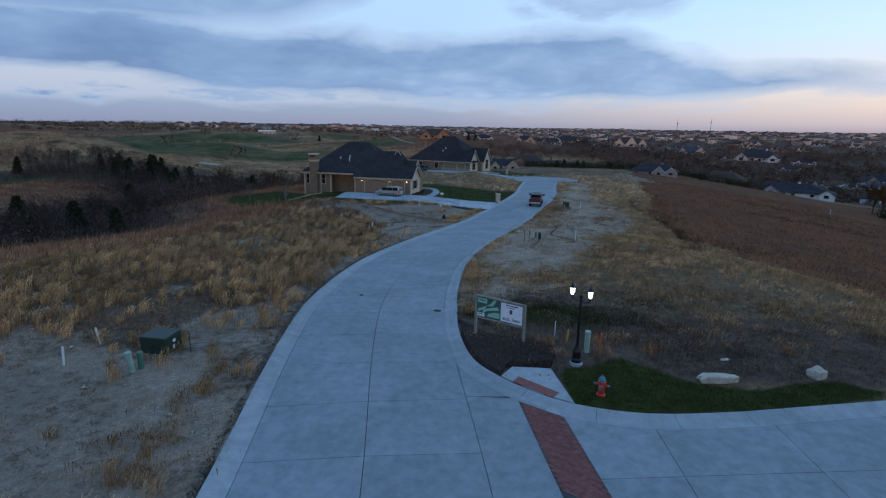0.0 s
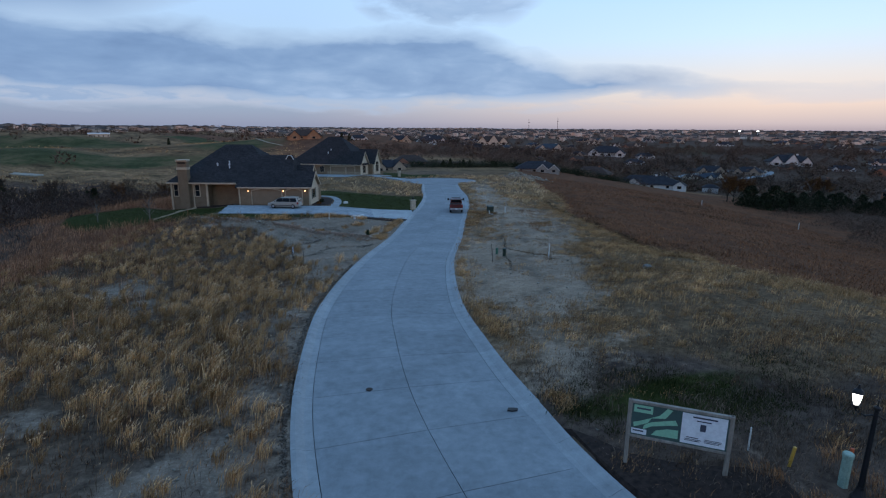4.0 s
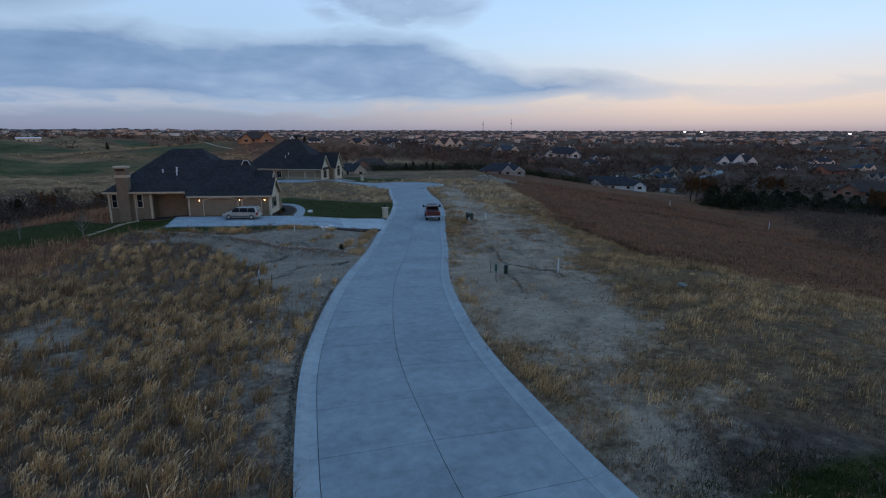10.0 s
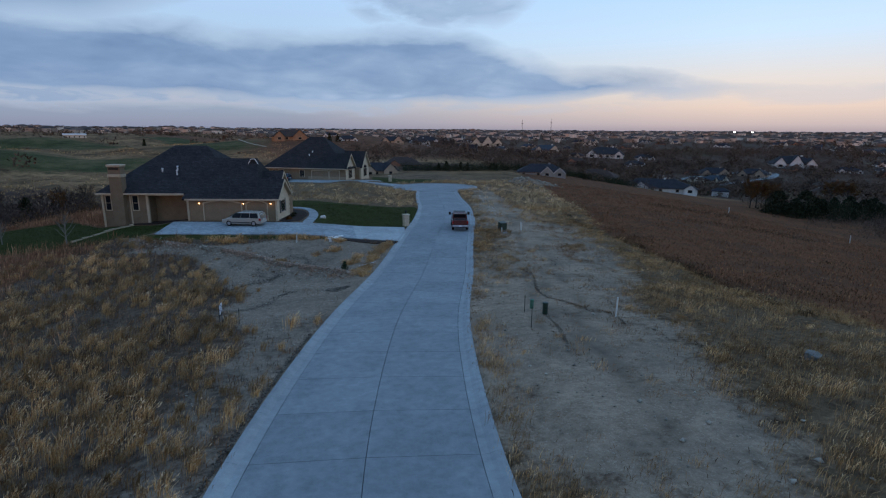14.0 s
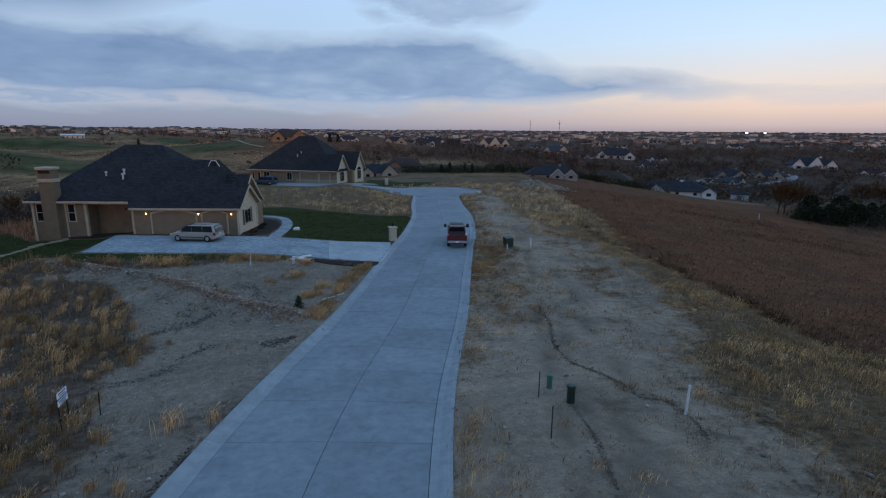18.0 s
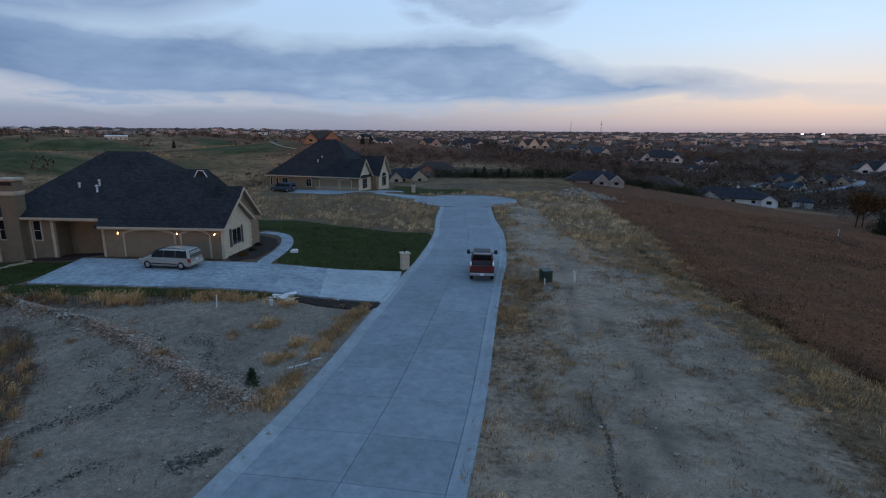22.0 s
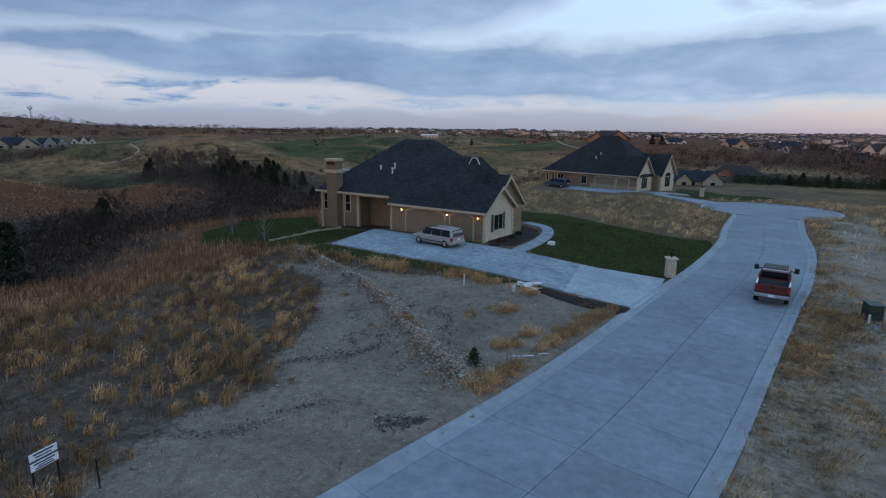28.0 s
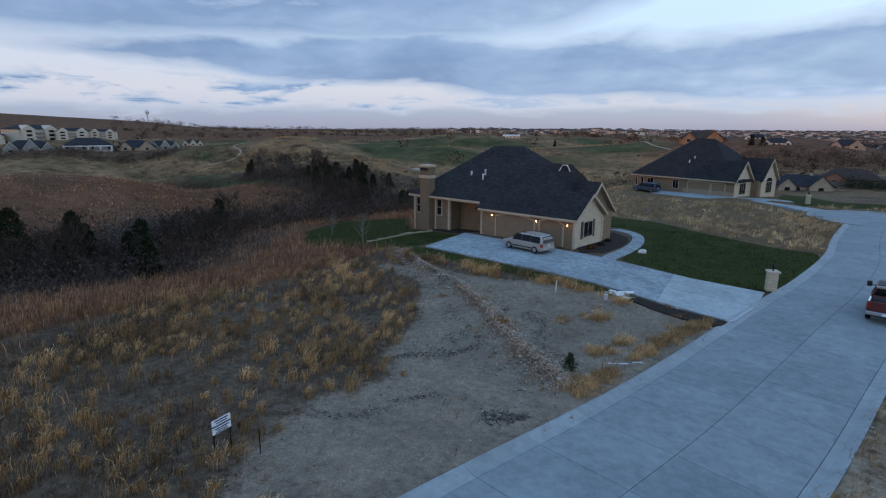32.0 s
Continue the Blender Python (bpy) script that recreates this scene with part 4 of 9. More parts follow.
def drive_z(x, y):
    """Driveway level: meets the gutter, rises to the garage."""
    t = float(sstep((4.5 - x) / 13.0))
    return rz(80) + 0.10 + 0.72 * t


def build_drive():
    drive = empty("driveway")
    tagged(drive, "wide pale concrete driveway leading to a garage", "driveway", kind="structure")
    cols = [(5.9, 4.9), (-0.6, 0), (-7.2, 0), (-12.0, 0), (-17.0, 0), (-22.6, 0)]
    lo = lambda x: 75.55 + (4.2 - x) * 0.205
    hi = lambda x: 83.75 + (6.4 - x) * 0.145 if x > -6 else 85.55 + (-6 - x) * 0.215
    for (xa, _), (xb, _) in zip(cols, cols[1:]):
        for f0, f1 in ((0, 0.5), (0.5, 1)):
            xs = np.linspace(xa, xb, 5)
            fr = lambda x, f: lo(x) + (min(hi(x), 90) - lo(x)) * f
            slab = []
            for x in xs:
                slab.append((min(float(x), 4.12 + (fr(x, f0) - 75.2) * 0.285), fr(x, f0) + 0.01))
            for x in xs[::-1]:
                slab.append((min(float(x), 4.12 + (fr(x, f1) - 75.2) * 0.285), fr(x, f1) - 0.01))
            g = 0.008
            slab = [(px + (g if px < xa - 1e-3 and abs(px - xb) < 1e-6 else -g if abs(px - xa) < 1e-6 else 0), py) for px, py in slab]
            part("slab", bm_prism(slab, lambda x, y: drive_z(x, y) - 0.3, drive_z), APRON if xa > 0 else DRIVE, drive)
    # curving walk to the front door
    walk_line = Line(spline([(-6.2, 85.4), (-6.0, 88.0), (-5.6, 91.5), (-5.6, 95.5), (-6.6, 99.6), (-9.6, 102.8)], 0.4))
    path = empty("front_walk")
    tagged(path, "curving pale concrete walk beside a lawn", "walkway", kind="structure")
    s = 0.0
    while s < walk_line.length - 0.2:
        e = min(s + 1.5, walk_line.length)
        l = [walk_line.at(t, -0.62) for t in np.linspace(s + 0.006, e - 0.006, 4)]
        r = [walk_line.at(t, 0.62) for t in np.linspace(e - 0.006, s + 0.006, 4)]
        part("slab", bm_prism(l + r, lambda x, y: gz(x, y) - 0.2, lambda x, y: max(gz(x, y) + 0.05, drive_z(x, y) - 0.01 if y < 88 else -99)), DRIVE, path)
        s = e
    second = empty("driveway")
    tagged(second, "pale concrete driveway of the farther house", "driveway", kind="structure")
    for poly in ([(14.3, 142.6), (11.9, 138.6), (5.2, 138.6), (5.6, 141.6)], [(5.6, 141.6), (5.2, 138.6), (-4.7, 138.7), (-5.0, 144.0), (1.5, 141.1)], [(-5.02, 144.0), (-4.72, 138.7), (-12.6, 142.9), (-11.3, 146.9)],
                 [(2.0, 141.2), (5.6, 141.65), (6.9, 145.4), (10.2, 148.2), (9.6, 149.2), (5.9, 146.4)]):
        part("slab", bm_prism(poly, lambda x, y: gz(x, y) - 0.4, lambda x, y: max(gz(x, y) + 0.06, rz(y) + 0.1 if x > 11 else -99)), DRIVE, second)


build_drive()


# ---- houses ----
def hip_roof(x0, x1, y0, y1, z0, xa, xb, yr, zr, thick=0.22, bm=None):
    bm = bm or bmesh.new()
    e = [bm.verts.new(v) for v in ((x0, y0, z0), (x1, y0, z0), (x1, y1, z0), (x0, y1, z0))]
    r = [bm.verts.new((xa, yr, zr)), bm.verts.new((xb, yr, zr))]
    lo = [bm.verts.new((v.co.x, v.co.y, z0 - thick)) for v in e]
    bm.faces.new((e[0], e[1], r[1], r[0])), bm.faces.new((e[2], e[3], r[0], r[1]))
    bm.faces.new((e[1], e[2], r[1])), bm.faces.new((e[3], e[0], r[0]))
    for i in range(4):
        bm.faces.new((lo[i], lo[(i + 1) % 4], e[(i + 1) % 4], e[i]))
    bm.faces.new(lo[::-1])
    return bm


def gable_roof(x0, x1, y0, y1, z0, zr, thick=0.2, bm=None, yr=None):
    """Ridge along x; open below, so that the gable wall shows."""
    bm = bm or bmesh.new()
    yr = (y0 + y1) / 2 if yr is None else yr
    prof = [(y0, z0), (yr, zr), (y1, z0), (y1, z0 - thick), (yr, zr - thick * 1.25), (y0, z0 - thick)]
    a = [bm.verts.new((x0, y, z)) for y, z in prof]
    b = [bm.verts.new((x1, y, z)) for y, z in prof]
    for i in range(6):
        bm.faces.new((a[i], a[(i + 1) % 6], b[(i + 1) % 6], b[i]))
    bm.faces.new((a[0], a[1], a[4], a[5])), bm.faces.new((a[1], a[2], a[3], a[4]))
    bm.faces.new((b[0], b[5], b[4], b[1])), bm.faces.new((b[1], b[4], b[3], b[2]))
    return bm


def gable_wall(x0, x1, y0, y1, zb, z0, zr, yr=None):
    yr = (y0 + y1) / 2 if yr is None else yr
    bm = bmesh.new()
    prof = [(y0, zb), (y1, zb), (y1, z0), (yr, zr), (y0, z0)]
    a, b = [bm.verts.new((x0, y, z)) for y, z in prof], [bm.verts.new((x1, y, z)) for y, z in prof]
    for i in range(5):
        bm.faces.new((a[i], a[(i + 1) % 5], b[(i + 1) % 5], b[i]))
    bm.faces.new(a[::-1]), bm.faces.new(b)
    return bm


def rake_boards(x, y0, y1, z0, zr, house, yr=None, w=0.26, d=0.06):
    yr = (y0 + y1) / 2 if yr is None else yr
    for ya, za, yb, zb in ((y0, z0, yr, zr), (y1, z0, yr, zr)):
        bm = bmesh.new()
        q = [(ya, za), (yb, zb), (yb, zb - w * 1.2), (ya, za - w)]
        a, b = [bm.verts.new((x, y, z)) for y, z in q], [bm.verts.new((x + d, y, z)) for y, z in q]
        for i in range(4):
            bm.faces.new((a[i], a[(i + 1) % 4], b[(i + 1) % 4], b[i]))
        bm.faces.new(a[::-1]), bm.faces.new(b)
        part("rake_board", bm, TRIM, house)


def window_y(house, x0, x1, z0, z1, y, trim=None, cols=1, rows=1):
    """A window in a wall that faces -y at the plane y."""
    w = 0.09
    win = part("window", bm_box(x0 - w, x1 + w, y - 0.05, y + 0.02, z0 - w, z1 + w, 0.01), trim or TRIM, house)
    for i in range(cols):
        for j in range(rows):
            xa, xb = x0 + (x1 - x0) * i / cols + 0.03, x0 + (x1 - x0) * (i + 1) / cols - 0.03
            za, zb = z0 + (z1 - z0) * j / rows + 0.03, z0 + (z1 - z0) * (j + 1) / rows - 0.03
            part("pane", bm_box(xa, xb, y - 0.056, y - 0.02, za, zb), GLASS, win)
    return win


def window_x(house, y0, y1, z0, z1, x, trim=None, cols=2, shutters=0.0):
    """A window in a wall that faces +x at the plane x."""
    w = 0.09
    win = part("window", bm_box(x - 0.02, x + 0.05, y0 - w, y1 + w, z0 - w, z1 + w, 0.01), trim or TRIM, house)
    for i in range(cols):
        ya, yb = y0 + (y1 - y0) * i / cols + 0.03, y0 + (y1 - y0) * (i + 1) / cols - 0.03
        part("pane", bm_box(x + 0.02, x + 0.056, ya, yb, z0 + 0.03, z1 - 0.03), GLASS, win)
    if shutters:
        for ya, yb in ((y0 - w - shutters, y0 - w), (y1 + w, y1 + w + shutters)):
            bm = bm_box(x - 0.01, x + 0.05, ya, yb, z0 - 0.1, z1 + 0.1, 0.008)
            for k in range(9):
                z = z0 + (z1 - z0) * (k + 0.5) / 9
                bm_box(x + 0.05, x + 0.062, ya + 0.05, yb - 0.05, z - 0.035, z + 0.035, 0, bm)
            part("shutter", bm, SHUTTER, win, "dark slatted shutter")
    return win


def garage_door(house, x0, x1, top, y, rise=0.35, material=None):
    """A panelled door under a flat arch, with a cream surround."""
    door = part("garage_door", bm_box(x0, x1, y + 0.02, y + 0.06, 0.02, top + rise), material or DOOR, house, "tan panelled garage door")
    nx, nz = max(4, int((x1 - x0) / 0.62)), 4
    for i in range(nx):
        for j in range(nz):
            xa, xb = x0 + (x1 - x0) * i / nx + 0.05, x0 + (x1 - x0) * (i + 1) / nx - 0.05
            za, zb = top * j / nz + 0.07, top * (j + 1) / nz - 0.05
            part("panel", bm_box(xa, xb, y + 0.004, y + 0.02, za, zb), material or DOOR, door)
    n, bm = 14, bmesh.new()
    arch = lambda f: top + rise * (1 - (2 * f - 1) ** 2)
    lo, hi = [], []
    for i in range(n + 1):
        f = i / n
        x = x0 + (x1 - x0) * f
        lo.append([bm.verts.new((x, y + dy, arch(f))) for dy in (-0.07, 0.05)])
        hi.append([bm.verts.new((x, y + dy, arch(f) + 0.2)) for dy in (-0.07, 0.05)])
    for i in range(n):
        bm.faces.new((lo[i][0], lo[i + 1][0], hi[i + 1][0], hi[i][0]))
        bm.faces.new((lo[i][0], lo[i][1], lo[i + 1][1], lo[i + 1][0]))
        bm.faces.new((hi[i][0], hi[i + 1][0], hi[i + 1][1], hi[i][1]))
    part("arch_trim", bm, TRIM, door)
    # wall above the arch, in front of the door
    bm = bmesh.new()
    a = [bm.verts.new((x0 + (x1 - x0) * i / n, y - 0.01, arch(i / n) + 0.05)) for i in range(n + 1)]
    b = [bm.verts.new((x0 + (x1 - x0) * i / n, y - 0.01, top + rise + 0.3)) for i in range(n + 1)]
    for i in range(n):
        bm.faces.new((a[i], a[i + 1], b[i + 1], b[i]))
    part("lintel", bm, STUCCO, door)
    for xa in (x0 - 0.14, x1):
        part("jamb", bm_box(xa, xa + 0.14, y - 0.07, y + 0.05, 0.0, top + 0.15, 0.01), TRIM, door)


def wall_lamp(house, x, z, y, glow):
    """A carriage lamp with a lit globe; its light comes from the globe itself."""
    lamp = part("wall_lamp", bm_box(x - 0.06, x + 0.06, y - 0.05, y, z - 0.16, z + 0.16, 0.02), DARK_METAL, house, "lit black carriage lamp")
    part("globe", bm_turned([(0.025, z - 0.08), (0.042, z - 0.05), (0.046, z + 0.03), (0.03, z + 0.09)], 10, cx=x, cy=y - 0.12), glow, lamp, "glowing warm glass globe")
    part("cap", bm_turned([(0.08, z + 0.1), (0.05, z + 0.15), (0.012, z + 0.22)], 10, cx=x, cy=y - 0.12), DARK_METAL, lamp)


DARK_METAL = plain("black_metal", (0.018, 0.018, 0.02), 0.45, 0.6)
LAMP_GLOW = glowing("warm_lamp_glass", (1.0, 0.55, 0.24), 9.0)
VENT = plain("galvanised_vent", (0.55, 0.56, 0.58), 0.4, 0.3)


def roof_part(bm, house, name="roof"):
    ob = part(name, bm, SHINGLE, house, "dark grey shingle roof")
    ob.data.materials.append(TRIM)
    for p in ob.data.polygons:
        if p.normal.z < -0.2:
            p.material_index = 1
    return ob


def chimney_part(house, x0, x1, y0, y1, zb, zt):
    c = part("chimney", bm_box(x0, x1, y0, y1, zb, zt, 0.015), BROWN, house, "tan stucco chimney with cream bands")
    part("chimney_band", bm_box(x0 - 0.07, x1 + 0.07, y0 - 0.07, y1 + 0.07, zt - 1.42, zt - 1.05, 0.03), TRIM, c)
    part("chimney_cap", bm_box(x0 - 0.12, x1 + 0.12, y0 - 0.12, y1 + 0.12, zt - 0.12, zt + 0.16, 0.04), TRIM, c)
    part("flue_slot", bm_box(x0 + 0.15, x1 - 0.15, y0 - 0.015, y0 + 0.01, zt - 0.5, zt - 0.2), DARK_METAL, c)


def roof_vent(house, x, y, z, h=0.7):
    v = part("roof_vent", bm_turned([(0.13, z - 0.25), (0.10, z), (0.09, z + h - 0.15), (0.14, z + h - 0.12), (0.14, z + h), (0.03, z + h + 0.05)], 9, cx=x, cy=y), VENT, house, "pale metal roof vent pipe")
    return v


def first_house():
    house = empty("house", pose(-9.9, 87.5, -2.15, 0, 0, -11))
    tagged(house, "tan stucco ranch house with dark hipped shingle roof and garages", "house")
    # walls
    part("garage_wall", bm_box(-11.3, -0.02, 0.06, 8.0, -0.6, 2.75), STUCCO, house)
    part("front_wall", bm_box(-22.3, -16.6, 0.9, 15.8, -2.6, 3.3), BROWN, house)
    part("porch_wall", bm_box(-16.6, -11.3, 2.9, 15.8, -1.4, 3.3), STUCCO, house)
    part("rear_wall", bm_box(-11.3, -3.0, 8.0, 12.0, -0.8, 2.75), STUCCO, house)
    part("porch_post", bm_box(-16.78, -16.5, 0.78, 1.1, -1.1, 3.2, 0.015), TRIM, house)
    part("corner_board", bm_box(-22.38, -22.14, 0.82, 1.02, -1.8, 3.2, 0.01), TRIM, house)
    part("corner_board", bm_box(-18.86, -18.7, 0.83, 0.94, -1.3, 3.2, 0.01), TRIM, house)
    part("corner_board", bm_box(-11.34, -11.1, -0.02, 0.1, -0.2, 2.7, 0.01), TRIM, house)
    part("corner_board", bm_box(-0.2, 0.06, -0.04, 0.12, -0.3, 2.7, 0.01), CREAM, house)
    part("gable_front", gable_wall(-0.3, 0.0, 0.08, 5.85, -0.5, 2.62, 4.86, 2.85), CREAM, house, "cream stone gable wall")
    part("gable_front", gable_wall(-1.3, -0.9, 5.0, 9.7, -0.6, 2.5, 5.5, 6.3), BROWN, house, "tan stucco gable wall")
    part("belt_course", bm_box(-0.02, 0.05, 0.0, 5.85, -0.35, 0.12, 0.015), CREAM, house)
    for i in range(9):
        for side_y in (0.0, 5.6):
            part("quoin", bm_box(-0.02, 0.055, side_y, side_y + (0.42 if i % 2 else 0.28), 0.14 + i * 0.27, 0.38 + i * 0.27, 0.015), CREAM, house)
    # roofs
    roof_part(hip_roof(-22.75, -4.6, 0.39, 16.8, 3.45, -16.0, -11.6, 8.6, 9.16), house)
    roof_part(hip_roof(-11.7, -2.2, -0.42, 12.6, 2.865, -10.2, -4.1, 6.3, 7.56), house)
    roof_part(gable_roof(-9.0, 0.38, -0.43, 6.15, 2.84, 5.12, yr=2.85), house)
    roof_part(gable_roof(-9.0, -0.55, 2.4, 10.1, 2.6, 5.9, yr=6.25), house)
    rake_boards(0.38, -0.45, 6.17, 2.82, 5.10, house, 2.85)
    rake_boards(-0.55, 2.4, 10.1, 2.58, 5.88, house, 6.25)
    part("fascia", bm_box(-11.35, 0.4, -0.5, -0.42, 2.62, 2.84, 0.01), TRIM, house)
    part("fascia", bm_box(-22.8, -11.75, 0.31, 0.39, 3.2, 3.42, 0.01), TRIM, house)
    part("fascia", bm_box(-22.82, -22.75, 0.34, 16.8, 3.2, 3.42, 0.01), TRIM, house)
    part("soffit", bm_box(-16.6, -11.75, 0.4, 2.9, 3.12, 3.2), TRIM, house)
    chimney_part(house, -20.75, -19.25, 0.2, 1.3, -2.3, 6.85)
    # openings
    window_y(house, -21.85, -21.2, 1.2, 3.05, 0.9, cols=1, rows=2)
    window_y(house, -18.5, -17.8, 1.2, 3.05, 0.9, cols=1, rows=2)
    window_y(house, -12.2, -11.6, 2.05, 2.85, 2.9, cols=1)
    garage_door(house, -9.2, -4.55, 2.15, 0.02)
    garage_door(house, -3.85, -1.3, 2.15, 0.02)
    for x in (-9.75, -4.2, -0.75):
        wall_lamp(house, x, 2.2, 0.04, LAMP_GLOW)
    window_x(house, 1.75, 3.55, 0.85, 2.35, 0.0, cols=2, shutters=0.42)
    window_x(house, 6.6, 7.4, 0.9, 2.3, -0.9, cols=1, shutters=0.3)
    for x, y, h in ((-13.7, 3.4, 0.75), (-13.9, 4.1, 0.7), (-15.8, 3.9, 0.5)):
        roof_vent(house, x, y, 3.45 + (y - 0.39) * 0.695, h * 0.8)
    part("downspout", bm_box(-22.2, -22.1, 0.78, 0.88, -1.6, 3.2), TRIM, house)
    part("downspout", bm_box(-11.25, -11.17, -0.06, 0.02, -0.1, 2.7), TRIM, house)
    bm = bmesh.new()
    front, back = [[bm.verts.new((x, y, z)) for x, z in ((-4.95, 6.85), (-3.75, 6.85), (-4.1, 7.45), (-4.6, 7.45))] for y in (5.35, 6.4)]
    for k in range(4):
        bm.faces.new((front[k], front[(k + 1) % 4], back[(k + 1) % 4], back[k]))
    bm.faces.new(front[::-1]), bm.faces.new(back)
    dormer = part("dormer", bm, SHINGLE, house, "small louvred roof dormer")
    for pts in ([(-5.0, 6.85), (-4.62, 7.5)], [(-4.66, 7.5), (-4.04, 7.5)], [(-4.08, 7.5), (-3.7, 6.85)]):
        part("trim_board", bm_tube([(x, 5.30, z) for x, z in pts], 0.045, 4), WHITE, dormer, "white trim board")
    part("meter_box", bm_box(-12.0, -11.7, 2.8, 2.9, 0.4, 1.0, 0.02), VENT, house, "grey utility meter box")


first_house()


def second_house():
    house = empty("house", pose(1.05, 141.5, -2.08, 0, 0, -25))
    tagged(house, "tan stone house with steep gables and dark shingle roof", "house")
    part("front_wall", bm_box(-20.1, -0.02, 0.06, 13.8, -2.2, 2.5), STUCCO, house)
    part("stone_base", bm_box(-9.4, -0.01, 0.0, 0.06, -0.8, 0.7, 0.01), TAN_STONE, house)
    part("side_bay", bm_box(-0.4, 1.0, 6.0, 12.6, -0.8, 2.5), STUCCO, house)
    part("gable_front", gable_wall(-0.3, 0.0, 0.08, 5.4, -0.8, 2.4, 5.5), CREAM, house, "cream stone gable wall")
    part("gable_front", gable_wall(0.9, 1.2, 6.8, 12.0, -0.8, 2.4, 5.8), CREAM, house, "cream stone gable wall")
    roof_part(hip_roof(-20.6, 0.3, -0.45, 14.2, 2.6, -11.8, -8.2, 7.0, 9.6), house)
    roof_part(gable_roof(-7.5, 0.4, -0.3, 5.8, 2.55, 5.95), house)
    roof_part(gable_roof(-7.5, 1.6, 6.4, 12.4, 2.55, 6.3), house)
    rake_boards(0.4, -0.32, 5.82, 2.53, 5.93, house)
    rake_boards(1.6, 6.38, 12.42, 2.53, 6.28, house)
    part("fascia", bm_box(-20.65, 0.3, -0.53, -0.45, 2.36, 2.58, 0.01), TRIM, house)
    for i in range(8):
        for side_y in (0.05, 5.1):
            part("quoin", bm_box(-0.02, 0.05, side_y, side_y + (0.42 if i % 2 else 0.28), -0.1 + i * 0.3, 0.16 + i * 0.3, 0.015), CREAM, house)
    garage_door(house, -8.4, -4.3, 1.95, 0.02, 0.05)
    garage_door(house, -3.9, -1.6, 1.95, 0.02, 0.05)
    for x0, x1 in ((-19.6, -19.2), (-18.3, -17.8), (-16.9, -15.6), (-11.4, -10.3)):
        window_y(house, x0, x1, 0.5, 2.05, 0.0, cols=2 if x1 - x0 > 0.8 else 1)
    for y0, x in ((1.7, 0.0), (8.4, 1.2)):
        window_x(house, y0, y0 + 2.0, 0.3, 2.2, x, cols=3)
        bm = bmesh.new()
        ring = [bm.verts.new((x + 0.04, y0 + 1.0 + 1.12 * math.cos(a), 2.2 + 0.75 * math.sin(a))) for a in np.linspace(0, math.pi, 12)]
        bm.faces.new(ring)
        part("arch_pane", bm, GLASS, house)
    roof_vent(house, -9.5, 3.2, 6.0, 0.35)
    roof_vent(house, -10.0, 2.4, 5.4, 0.3)
    roof_vent(house, -16.4, 1.8, 3.9, 0.3)


second_house()


# ---- vehicles ----
TYRE = surface("tyre_rubber", (0.012, 0.012, 0.013), (0.022, 0.022, 0.023), 8, 0.9)
RIM = plain("alloy_rim", (0.42, 0.43, 0.45), 0.35, 0.8)
CHROME = plain("chrome", (0.62, 0.63, 0.65), 0.18, 1.0)
RED_PAINT = plain("red_vehicle_paint", (0.095, 0.017, 0.013), 0.3)
BEIGE_PAINT = plain("beige_vehicle_paint", (0.42, 0.385, 0.335), 0.32, 0.4)
BLUE_PAINT = plain("blue_vehicle_paint", (0.05, 0.085, 0.12), 0.28, 0.3)
BLACK_TRIM = plain("black_plastic", (0.015, 0.015, 0.016), 0.6)
TAIL_RED = plain("tail_lamp_lens", (0.30, 0.015, 0.01), 0.2)
HEADLIGHT = plain("clear_lens", (0.6, 0.6, 0.6), 0.1)
PLATE = plain("number_plate", (0.75, 0.76, 0.78), 0.5)
GREY_BED = surface("bed_liner", (0.06, 0.06, 0.065), (0.10, 0.10, 0.105), 4, 0.8)
CAB_GLASS, _nt, _b = mat("vehicle_glass", 0.05)
_b.inputs["Base Color"].default_value = (0.008, 0.009, 0.011, 1)
_b.inputs["Specular IOR Level"].default_value = 0.25


def bm_loft(sections):
    """A body through closed cross-sections, rows of points (x, y, z) with equal counts."""
    bm = bmesh.new()
    rings = [[bm.verts.new(p) for p in s] for s in sections]
    n = len(rings[0])
    for a, b in zip(rings, rings[1:]):
        for i in range(n):
            bm.faces.new((a[i], a[(i + 1) % n], b[(i + 1) % n], b[i]))
    bm.faces.new(rings[0][::-1]), bm.faces.new(rings[-1])
    return bm


def car_section(x, half, z0, z1, shoulder=0.06, belly=0.05):
    return [(x, -half + belly, z0), (x, -half, z0 + 0.14), (x, -half, z1 - shoulder), (x, -half + shoulder, z1),
            (x, half - shoulder, z1), (x, half, z1 - shoulder), (x, half, z0 + 0.14), (x, half - belly, z0)]


def cab_section(x, half_lo, half_hi, z0, z1):
    return [(x, -half_lo, z0), (x, -half_hi - 0.02, z1 - 0.07), (x, -half_hi + 0.06, z1), (x, half_hi - 0.06, z1), (x, half_hi + 0.02, z1 - 0.07), (x, half_lo, z0)]


